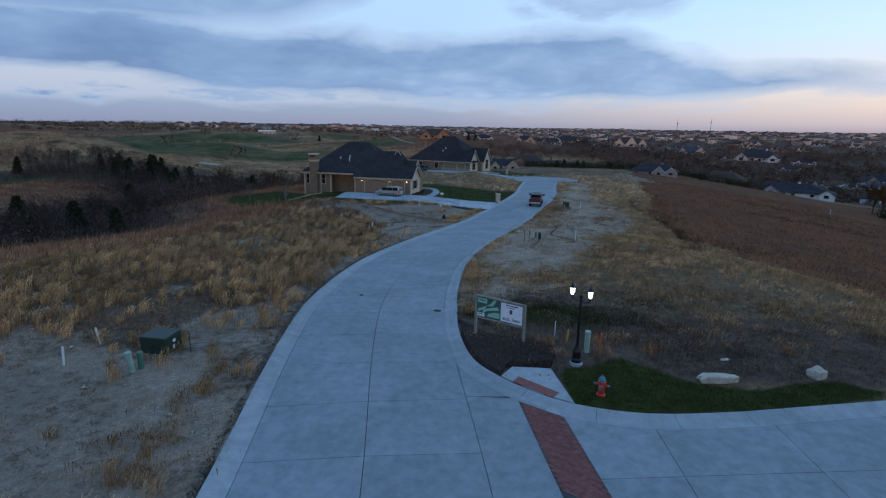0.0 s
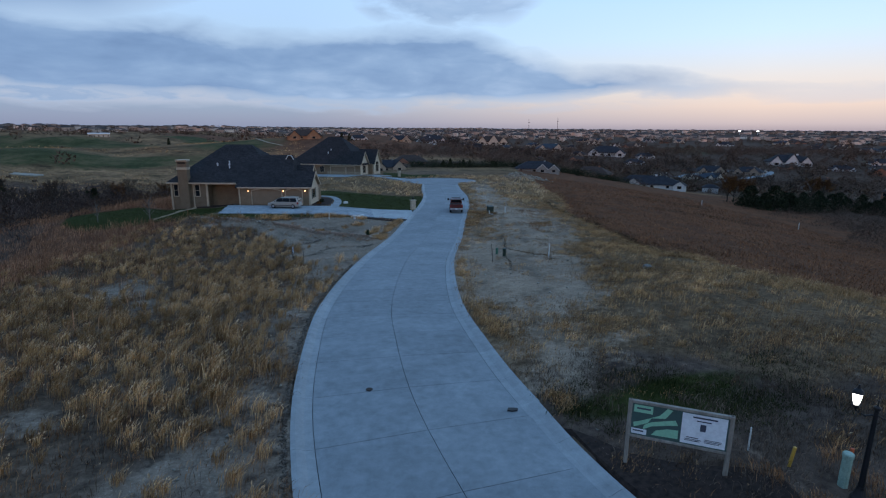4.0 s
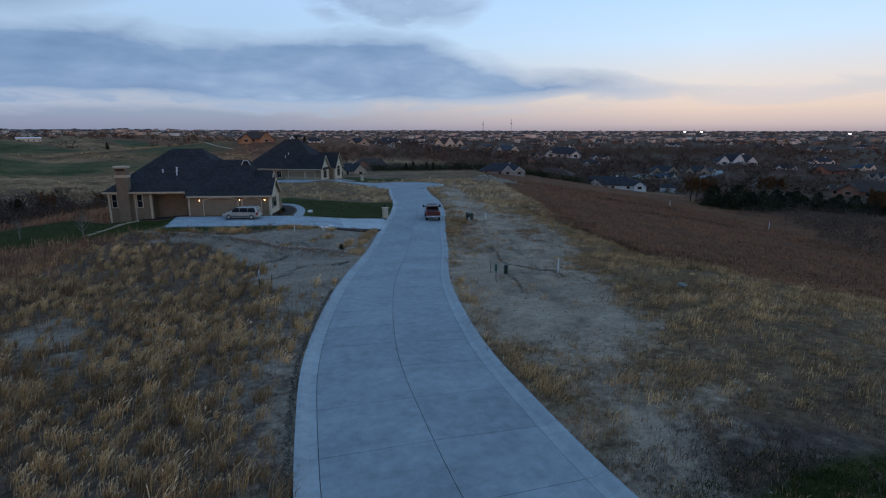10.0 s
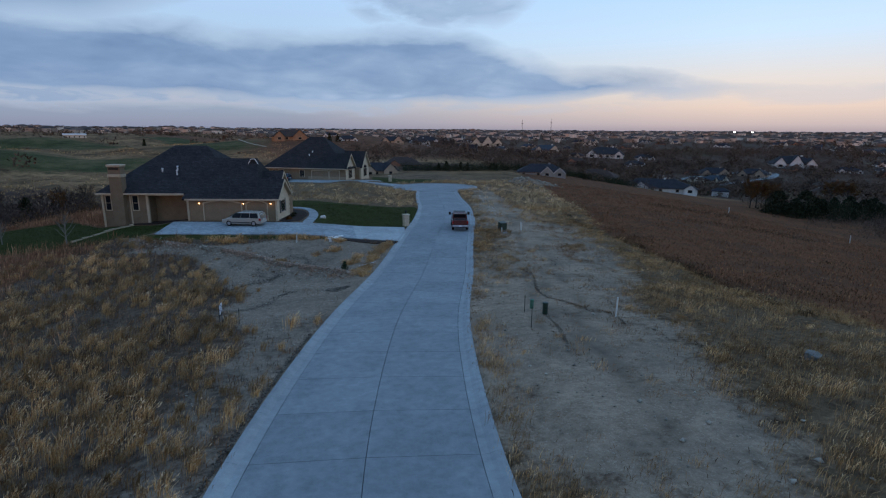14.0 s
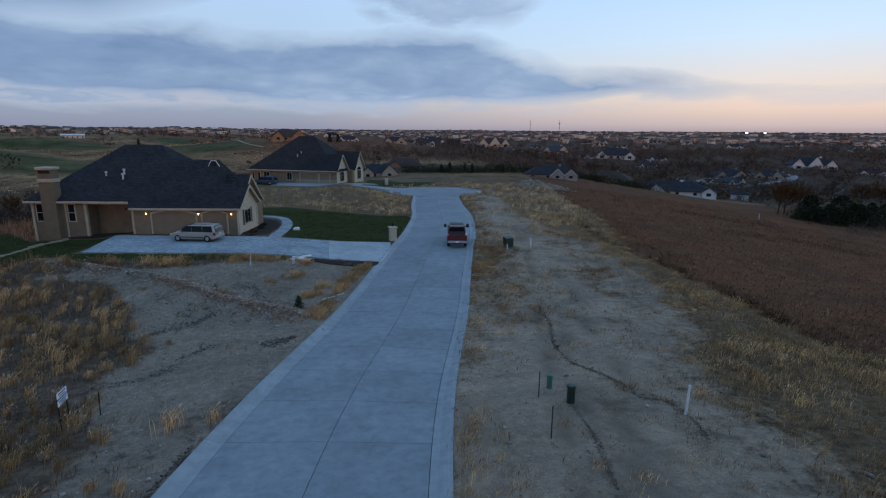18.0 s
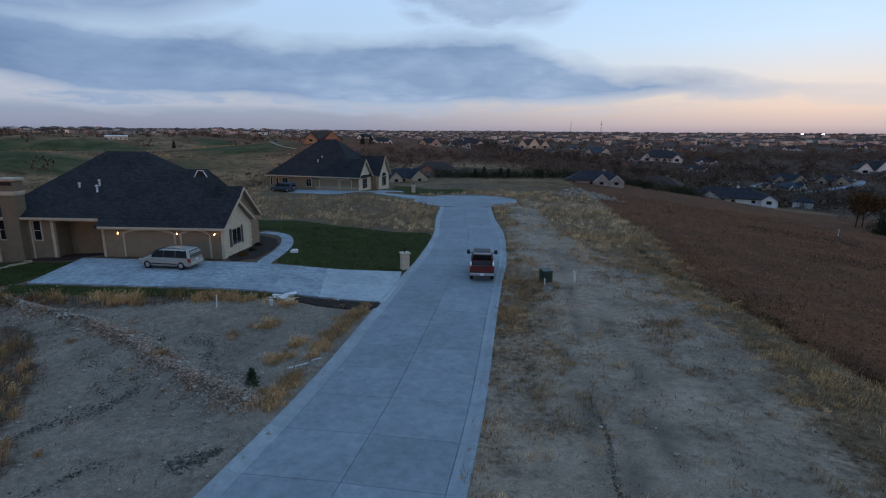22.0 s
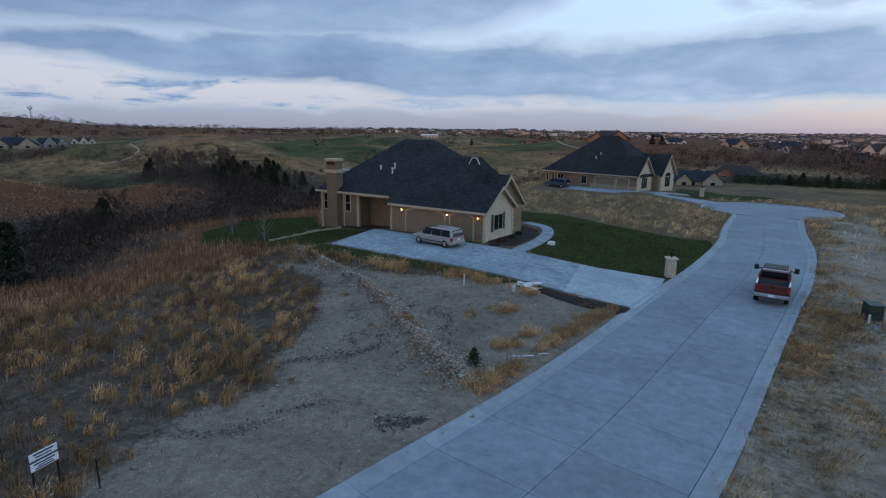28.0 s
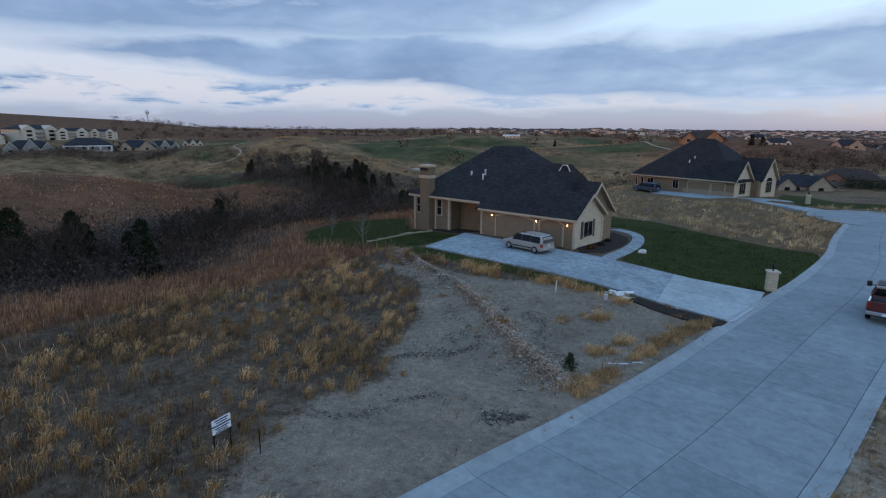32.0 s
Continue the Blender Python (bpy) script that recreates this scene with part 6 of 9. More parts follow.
for px, py, ph in ((7.75, 46.8, 1.1), (6.85, 43.5, 1.2), (-11.02, 10.41, 1.0)):
    post_thing("steel_stake", px, py, ph, 0.022, STEEL, "thin rusty steel fence stake", "stake", sides=6, group="steel stakes")
post_thing("cable_pedestal", 17.1, 78.2, 0.55, 0.06, PVC, "white marker post before a utility box", "marker post")
boulder(17.25, 77.4, 0.32, 0.24, 0.10, "flat pale concrete block on soil", 5, 8, CURB)
# red field stakes
for px, py in ((94.6, 129.2), (95.4, 98.0)):
    post_thing("marker_pipe", px, py, 1.5, 0.07, PVC, "pale survey marker post in the red field", "marker pipe")


def cut_poles():
    for k, (x, y, l, a) in enumerate(((-11.6, 11.3, 2.3, 6), (-11.5, 11.05, 2.0, -3), (-11.2, 11.1, 2.4, 11), (-11.7, 10.75, 1.2, 4), (-12.9, 11.75, 1.6, 20), (-12.7, 11.6, 1.3, 35), (-11.5, 9.6, 0.6, 15))):
        c, s = math.cos(math.radians(a)), math.sin(math.radians(a))
        p0, p1 = (x, y, gz(x, y) + 0.08), (x + l * c, y + l * s, gz(x + l * c, y + l * s) + 0.10)
        me = bm_tube([p0, ((p0[0] + p1[0]) / 2, (p0[1] + p1[1]) / 2 + 0.03, (p0[2] + p1[2]) / 2 + 0.05), p1], 0.035, 6, taper=0.025)
        m = bpy.data.meshes.new("wooden_pole")
        me.to_mesh(m)
        me.free()
        m.materials.append(SIGN_WOOD)
        ob = new("wooden_pole", m)
        tagged(ob, "weathered grey wooden pole lying on soil", "pole", "loose poles")


cut_poles()


def gate_pillar(x, y, turn, z=None):
    z = gz(x, y) if z is None else z
    p = empty("gate_pillar", pose(x, y, z, 0, 0, turn))
    tagged(p, "cream stone mailbox pillar with a small black lantern", "pillar")
    for k in range(6):
        w = 0.33 if k % 2 else 0.345
        part("stone_course", bm_box(-w, w, -w, w, -0.2 if k == 0 else k * 0.235, (k + 1) * 0.235 - 0.012, 0.02), CREAM, p)
    part("capstone", bm_box(-0.44, 0.44, -0.44, 0.44, 1.41, 1.53, 0.03), CREAM, p)
    l = part("lantern", bm_turned([(0.09, 1.53), (0.05, 1.58), (0.05, 1.66), (0.11, 1.70), (0.13, 1.90)], 8), DARK_METAL, p, "black post lantern")
    part("lantern_glass", bm_turned([(0.10, 1.70), (0.115, 1.86)], 8), CAB_GLASS, l)
    part("lantern_cap", bm_turned([(0.16, 1.90), (0.07, 2.0), (0.02, 2.08)], 8), DARK_METAL, l)
    part("mailbox_door", bm_box(0.345, 0.37, -0.16, 0.16, 0.95, 1.2, 0.01), DARK_METAL, p)


gate_pillar(6.25, 84.75, 15)
gate_pillar(12.2, 149.0, 10)


def lot_sign():
    x, y = -10.1, 48.95
    s = empty("lot_sign", pose(x, y, gz(x, y) + 0.28, 0, 0, 90) @ Matrix.Diagonal((0.84, 0.84, 0.84, 1)))
    tagged(s, "white two-board lot sign with dark print on steel posts", "sign")
    navy = plain("navy_print", (0.03, 0.04, 0.09), 0.6)
    for z0, z1, bars in ((1.22, 1.48, ((0.62, 1.38, 0.06), (0.50, 1.28, 0.045))), (0.86, 1.14, ((0.66, 1.05, 0.05), (0.48, 0.97, 0.04), (0.58, 0.89, 0.045)))):
        board = part("board", bm_box(-0.43, 0.43, -0.012, 0.012, z0, z1, 0.004), SIGN_WHITE, s, "white printed board")
        for w, q, t in bars:
            part("text_bar", bm_box(-w / 2, w / 2, -0.018, -0.012, q, q + t), navy, board)
    part("header_band", bm_box(-0.43, 0.43, -0.012, 0.012, 1.15, 1.21, 0.004), navy, s)
    for dx in (-0.38, 0.38):
        part("post", bm_box(dx - 0.025, dx + 0.025, 0.014, 0.05, -0.7, 1.52, 0.006), DARK_METAL, s)


lot_sign()
post_thing("steel_stake", -9.3, 49.8, 1.0, 0.022, DARK_METAL, "dark steel stake standing in bare soil", "stake", (2, 3), 6)


def block(name, x, y, sx, sy, sz, turn, material, label, category, tip=0.0, lift=0.0):
    bm = bm_box(-sx, sx, -sy, sy, 0, sz, min(sx, sy, sz) * 0.12)
    me = bpy.data.meshes.new(name)
    bm.to_mesh(me)
    bm.free()
    me.materials.append(material)
    ob = new(name, me)
    ob.matrix_world = pose(x, y, gz(x, y) - 0.02 + lift, tip, 0, turn)
    tagged(ob, label, category)


# heap of cut stone and boards by the driveway
for _x, _y, _l, _w, _h, _turn, _tip, _lift, _m, _label in ((-3.1, 75.8, 0.60, 0.30, 0.24, 20, 8, 0.0, CREAM, "pale cut stone slab in a builder's heap"), (-2.4, 75.5, 0.5, 0.32, 0.2, -25, -6, 0.0, CREAM, "pale cut stone slab in a builder's heap"),
                                                          (-2.6, 76.1, 0.45, 0.24, 0.34, 50, 14, 0.0, STONE, "rough stone slab in a builder's heap"), (-3.3, 76.0, 0.85, 0.15, 0.07, -18, 12, 0.20, WHITE, "white board lying on a stone heap"),
                                                          (-2.9, 75.7, 0.55, 0.22, 0.06, 55, 26, 0.24, WHITE, "white board tipped over a stone heap"), (-2.1, 75.6, 0.60, 0.18, 0.06, 15, -24, 0.16, CREAM, "yellowish board tipped over a stone heap"),
                                                          (-3.9, 75.9, 0.50, 0.13, 0.06, 8, 6, 0.04, WHITE, "white board lying beside a stone heap"), (-2.5, 76.2, 0.75, 0.16, 0.07, 30, 18, 0.30, WHITE, "white board lying across a stone heap")):
    block("plank" if _h < 0.1 else "stone_slab", -2.85 + (_x + 2.85) * 0.75, _y, _l * 0.7, _w * 0.75, _h * 0.85, _turn, _m, _label, "board" if _h < 0.1 else "stone", _tip, _lift * 0.85)
block("plank", 0.6, 75.95, 0.30, 0.16, 0.10, 10, WHITE, "white board scrap on a dark soil bed", "board", 6)
block("plank", -0.62, 65.25, 0.55, 0.055, 0.05, 28, VENT, "white board lying on soil", "board")
block("plank", 0.25, 65.9, 0.28, 0.05, 0.05, 30, VENT, "white board scrap lying on soil", "board")
block("utility_pedestal", -3.55, 74.35, 0.12, 0.12, 0.42, 10, VENT, "pale grey plastic utility pedestal", "pedestal")
scrap = new("rubber_scrap", bpy.data.meshes.new("rubber_scrap"))
_bm = bm_prism([(-0.19, -0.08), (-0.04, -0.12), (0.17, -0.07), (0.20, 0.04), (0.06, 0.10), (-0.14, 0.08)], 0.0, lambda x, y: 0.03 + 0.1 * abs(x))
_bm.to_mesh(scrap.data)
_bm.free()
scrap.data.materials.append(BLACK_TRIM)
scrap.matrix_world = pose(-0.62, 17.12, rz(17.1) + 0.03, 0, 0, -12)
tagged(scrap, "black rubber scrap lying on the street", "debris")
cover = new("valve_cover", bpy.data.meshes.new("valve_cover"))
_bm = bm_turned([(0.13, 0.0), (0.13, 0.012), (0.11, 0.016), (0.02, 0.016)], 14)
_bm.to_mesh(cover.data)
_bm.free()
cover.data.materials.append(STEEL)
cover.matrix_world = pose(-5.4, 19.75, rz(19.75) + 0.055)
tagged(cover, "round iron valve cover set in the street", "valve cover")


def planting_beds():
    """Dark mulch beds by the house, the driveway and the corner sign."""
    beds = (([(-9.9, 87.9), (-9.2, 86.7), (-8.2, 86.6), (-7.2, 87.4), (-6.75, 89.6), (-6.4, 92), (-6.3, 95), (-7.0, 98), (-9.2, 100.5)], "dark mulch planting bed along the gable wall"),
            ([(-21.9, 90.0), (-26.4, 90.5), (-29, 91.6), (-26.5, 92.6), (-21, 92.2)], "dark mulch planting bed below the porch"),
            ([(4.1, 75.2), (1.6, 75.7), (-1.0, 76.0), (-2.9, 76.3), (-2.2, 75.3), (-0.6, 74.6), (1.0, 74.15), (2.4, 73.9), (3.3, 73.75), (3.8, 74.2)], "dark soil bed at the driveway's corner"),
            ([(0.55, 15.6), (0.62, 14.2), (0.86, 12.6), (1.32, 10.75), (1.8, 9.8), (2.38, 9.05), (2.75, 9.95), (3.6, 9.98), (4.5, 9.95), (4.85, 10.5), (4.95, 11.2), (4.5, 12.0), (3.6, 12.5), (2.7, 13.1), (1.7, 13.9), (1.1, 14.9)], "dark mulch bed before the site sign"))
    for poly, label in beds:
        c = (sum(p[0] for p in poly) / len(poly), sum(p[1] for p in poly) / len(poly))
        bm = bmesh.new()
        top = lambda x, y, k: bm.verts.new((x, y, gz(x, y) + k))
        mid = top(*c, 0.10)
        rows = [[top(c[0] + (x - c[0]) * f, c[1] + (y - c[1]) * f, k) for x, y in poly] for f, k in ((0.5, 0.10), (0.92, 0.08), (1.0, -0.05))]
        n = len(poly)
        for i in range(n):
            bm.faces.new((mid, rows[0][i], rows[0][(i + 1) % n]))
            for a, b in zip(rows, rows[1:]):
                bm.faces.new((a[i], b[i], b[(i + 1) % n], a[(i + 1) % n]))
        bmesh.ops.recalc_face_normals(bm, faces=bm.faces)
        me = bpy.data.meshes.new("planting_bed")
        bm.to_mesh(me)
        bm.free()
        me.materials.append(MULCH)
        tagged(new("planting_bed", me), label, "planting bed", kind="structure")


planting_beds()


# ---- grasses, stones, trees ----


def mark_tufts(me, counts, values):
    """One number for each bunch, kept on its vertices."""
    a = me.attributes.new("tuft", "FLOAT", "POINT")
    a.data.foreach_set("value", np.repeat(values, counts).astype(np.float32))


def tri_mesh(name, verts, tris, material):
    me = bpy.data.meshes.new(name)
    verts, tris = np.asarray(verts, np.float32), np.asarray(tris, np.int32)
    me.vertices.add(len(verts))
    me.vertices.foreach_set("co", verts.ravel())
    me.loops.add(len(tris) * 3)
    me.loops.foreach_set("vertex_index", tris.ravel())
    me.polygons.add(len(tris))
    me.polygons.foreach_set("loop_start", np.arange(len(tris), dtype=np.int32) * 3)
    me.materials.append(material)
    me.update(calc_edges=True)
    return me


def blades(base, height, lean, width, seed):
    """Bent blades of two triangles each: base (n, 3), height (n), lean (n, 2) as sideways reach of the tip."""
    r = np.random.default_rng(seed)
    n = len(base)
    a = r.uniform(0, 6.2832, n)
    side = np.stack([np.cos(a), np.sin(a), np.zeros(n)], 1) * width[:, None] * 0.5
    up = np.stack([lean[:, 0] * 0.34, lean[:, 1] * 0.34, height * 0.66], 1)
    tip = np.stack([lean[:, 0], lean[:, 1], height * 0.93], 1)
    v = np.stack([base, base + up - side, base + up + side, base + tip], 1)
    k = np.arange(n)[:, None] * 4
    t = np.concatenate([k + [0, 2, 1], k + [1, 2, 3]], 1).reshape(-1, 3)
    return v.reshape(-1, 3), t


def grass_mat(name, stops, bunches=False):
    """Blades of mixed colour; bunches: whole tufts differ from one another as well."""
    m, nt, b = mat(name, 0.85)
    col = ramp_of(nt, random_of(nt, True), stops)
    if bunches:
        tuft = nt.nodes.new("ShaderNodeAttribute")
        tuft.attribute_name = "tuft"
        col = mixed(nt, 1.0, col, ramp_of(nt, tuft.outputs["Fac"], [(0.0, (0.50, 0.50, 0.50)), (0.35, (0.85, 0.84, 0.83)), (0.7, (1.18, 1.17, 1.15)), (1.0, (1.55, 1.54, 1.52))]), "MULTIPLY")
    big = noise_fac(nt, 0.25, 4, 0.6)
    col = mixed(nt, 0.8, col, ramp_of(nt, big, [(0.35, (0.55, 0.52, 0.5)), (0.65, (1.15, 1.12, 1.05))]), "MULTIPLY")
    nt.links.new(col, b.inputs["Base Color"])
    b.inputs["Specular IOR Level"].default_value = 0.05
    return m


GOLD = grass_mat("golden_grass_blades", [(0.0, (0.23, 0.124, 0.056)), (0.4, (0.49, 0.276, 0.120)), (0.8, (0.66, 0.402, 0.186)), (1.0, (0.78, 0.54, 0.29))], True)
PALEGOLD = grass_mat("pale_tan_grass", [(0.0, (0.30, 0.185, 0.095)), (0.5, (0.58, 0.385, 0.205)), (1.0, (0.82, 0.61, 0.37))], True)
HEADS = grass_mat("pale_seed_heads", [(0.0, (0.40, 0.27, 0.155)), (0.5, (0.60, 0.425, 0.255)), (1.0, (0.76, 0.58, 0.38))], True)
REDG = grass_mat("bluestem_blades", [(0.0, (0.19, 0.092, 0.052)), (0.6, (0.40, 0.205, 0.118)), (1.0, (0.56, 0.33, 0.205))], True)
# darker version of the bluestem, with the right slope's shade painted in
SHADED_FIELD = grass_mat("shaded_field_blades", [(0.0, (0.080, 0.035, 0.019)), (0.6, (0.235, 0.102, 0.048)), (1.0, (0.42, 0.215, 0.105))], True)
WEED = grass_mat("grey_weed_stems", [(0.0, (0.078, 0.044, 0.026)), (0.7, (0.205, 0.117, 0.065)), (1.0, (0.33, 0.20, 0.112))], True)
RUSTWEED = grass_mat("rusty_weed_stems", [(0.0, (0.130, 0.061, 0.029)), (0.6, (0.315, 0.160, 0.075)), (1.0, (0.50, 0.285, 0.140))], True)
SWELL = grass_mat("brown_swell_grass", [(0.0, (0.155, 0.080, 0.036)), (0.5, (0.370, 0.206, 0.094)), (0.85, (0.55, 0.325, 0.152)), (1.0, (0.68, 0.44, 0.225))], True)
DARKWEED = grass_mat("dark_weed_stems", [(0.0, (0.060, 0.043, 0.033)), (0.7, (0.145, 0.104, 0.078)), (1.0, (0.25, 0.185, 0.135))])
DITCHWEED = grass_mat("deep_brown_weed_stems", [(0.0, (0.022, 0.016, 0.010)), (0.7, (0.060, 0.042, 0.024)), (1.0, (0.130, 0.085, 0.045))])
GREENWEED = grass_mat("green_weed_leaves", [(0.0, (0.018, 0.024, 0.008)), (0.7, (0.040, 0.048, 0.014)), (1.0, (0.085, 0.075, 0.026))])
TURF = grass_mat("turf_blades", [(0.0, (0.018, 0.026, 0.004)), (0.7, (0.036, 0.046, 0.008)), (1.0, (0.060, 0.066, 0.014))])


PORCH_BED = [(-32, 89), (-20, 88.5), (-20, 94), (-31, 95)]
FRONT_BEDS = [(-3.9, 84.5), (-4.0, 95), (-5.0, 100.5), (-8.5, 104.4), (-12.5, 105), (-12.5, 86)]
HOUSE_2 = [(-17, 133), (14, 133), (13, 154), (-17, 157)]


def spread(n, x0, x1, y0, y1, keep, seed):
    r = np.random.default_rng(seed)
    x, y = r.uniform(x0, x1, n), r.uniform(y0, y1, n)
    ok = (r.uniform(0, 1, n) < keep(x, y)) & ~on_concrete(x, y, 0.12) & ~inside(DRIVE_1, x, y) & ~inside(FRONT_BEDS, x, y) & ~inside(PORCH_BED, x, y)
    return x[ok], y[ok]


def grid_spread(step, x0, x1, y0, y1, keep, seed, jitter=0.42):
    """Bunches that keep their distance from one another."""
    r = np.random.default_rng(seed)
    gx, gy = np.meshgrid(np.arange(x0, x1, step), np.arange(y0, y1, step))
    x, y = gx.ravel() + r.uniform(-jitter, jitter, gx.size) * step, gy.ravel() + r.uniform(-jitter, jitter, gx.size) * step
    ok = (r.uniform(0, 1, len(x)) < keep(x, y)) & ~on_concrete(x, y, 0.15) & ~inside(DRIVE_1, x, y) & ~inside(FRONT_BEDS, x, y) & ~inside(PORCH_BED, x, y)
    return x[ok], y[ok]


def tufts(name, x, y, per, h, reach, foot, width, material, label, seed, wind=(0.10, 0.03)):
    r = np.random.default_rng(seed)
    n = len(x)
    size = r.lognormal(0.0, 0.32, n)
    size = np.repeat(size, per)
    m = n * per
    bx, by = np.repeat(x, per) + r.normal(0, foot, m) * size, np.repeat(y, per) + r.normal(0, foot, m) * size
    bz = np.repeat(ground_z(x, y), per) - 0.03
    hh = h * size * r.uniform(0.45, 1.15, m)
    a = r.uniform(0, 6.2832, m)
    rr = reach * size * r.uniform(0.2, 1.2, m)
    lean = np.stack([np.cos(a) * rr + wind[0] * hh, np.sin(a) * rr + wind[1] * hh], 1)
    v, t = blades(np.stack([bx, by, bz], 1), hh, lean, width * r.uniform(0.6, 1.4, m), seed + 1)
    me = tri_mesh(name, v, t, material)
    mark_tufts(me, per * 4, r.uniform(0, 1, n))
    ob = new(name, me)
    tagged(ob, label, "grass", kind="stuff")
    return ob


def clumps(name, x, y, per, h, label, seed, wind=(0.34, 0.06), material=None, heads=0.75, width=0.013, foot=0.13, arch=0.46):
    """Tall bunch grass: a sheaf of arching blades with pale feathery heads."""
    r = np.random.default_rng(seed)
    n = len(x)
    size = np.repeat(np.clip(r.lognormal(0.0, 0.28, n), 0.5, 1.7), per)
    m = n * per
    bx, by = np.repeat(x, per) + r.normal(0, foot, m) * size, np.repeat(y, per) + r.normal(0, foot, m) * size
    bz = np.repeat(ground_z(x, y), per) - 0.03
    hh = h * size * r.uniform(0.5, 1.06, m)
    a = r.uniform(0, 6.2832, m)
    rr = arch * hh * r.uniform(0.1, 1.3, m)
    lean = np.stack([np.cos(a) * rr + wind[0] * hh, np.sin(a) * rr + wind[1] * hh], 1)
    base = np.stack([bx, by, bz], 1)
    v, t = blades(base, hh, lean, width * r.uniform(0.6, 1.4, m), seed + 1)
    k = np.flatnonzero(r.uniform(0, 1, m) < heads)
    tip = base[k] + np.stack([lean[k, 0], lean[k, 1], hh[k] * 0.94], 1)
    back = base[k] + np.stack([lean[k, 0] * 0.70, lean[k, 1] * 0.70, hh[k] * 0.79], 1)
    q = r.normal(0, 1, (len(k), 3))
    q /= np.linalg.norm(q, axis=1)[:, None]
    q *= (0.017 * r.uniform(0.5, 1.5, len(k)))[:, None]
    c = tip * 0.45 + back * 0.55
    hv = np.stack([back, c + q, tip + q * 0.4, c - q], 1).reshape(-1, 3)
    o = len(v) + np.arange(len(k))[:, None] * 4
    ht = np.concatenate([o + [0, 1, 2], o + [0, 2, 3]], 1).reshape(-1, 3)
    me = tri_mesh(name, np.concatenate([v, hv]), np.concatenate([t, ht]), material or GOLD)
    tone_of = np.clip(r.uniform(-0.15, 1.0, n) * 0.75 + 0.25 * (0.5 + wave(x, y, 2.4, 51.0)), 0, 1)
    mark_tufts(me, 1, np.concatenate([np.repeat(tone_of, per * 4), np.repeat(tone_of[k // per], 4)]))
    me.materials.append(HEADS)
    me.polygons.foreach_set("material_index", np.repeat([0, 1], [len(t), len(ht)]).astype(np.int32))
    ob = new(name, me)
    tagged(ob, label, "grass", kind="stuff")


def patchy(x, y, size, seed, lo=-0.3, hi=0.5):
    return sstep((wave(x, y, size, seed) + 0.6 * wave(x, y, size * 0.37, seed + 2) - lo) / (hi - lo))


def gold_share(x, y):
    soil, red, turf, scrub = zones(x, y)
    return np.clip(1 - 0.93 * soil - np.where(x > 0, 1.0, 0.5) * red - turf * 4 - 0.6 * scrub, 0.0, 1) * (0.25 + 0.75 * patchy(x, y, 2.6, 1.0))


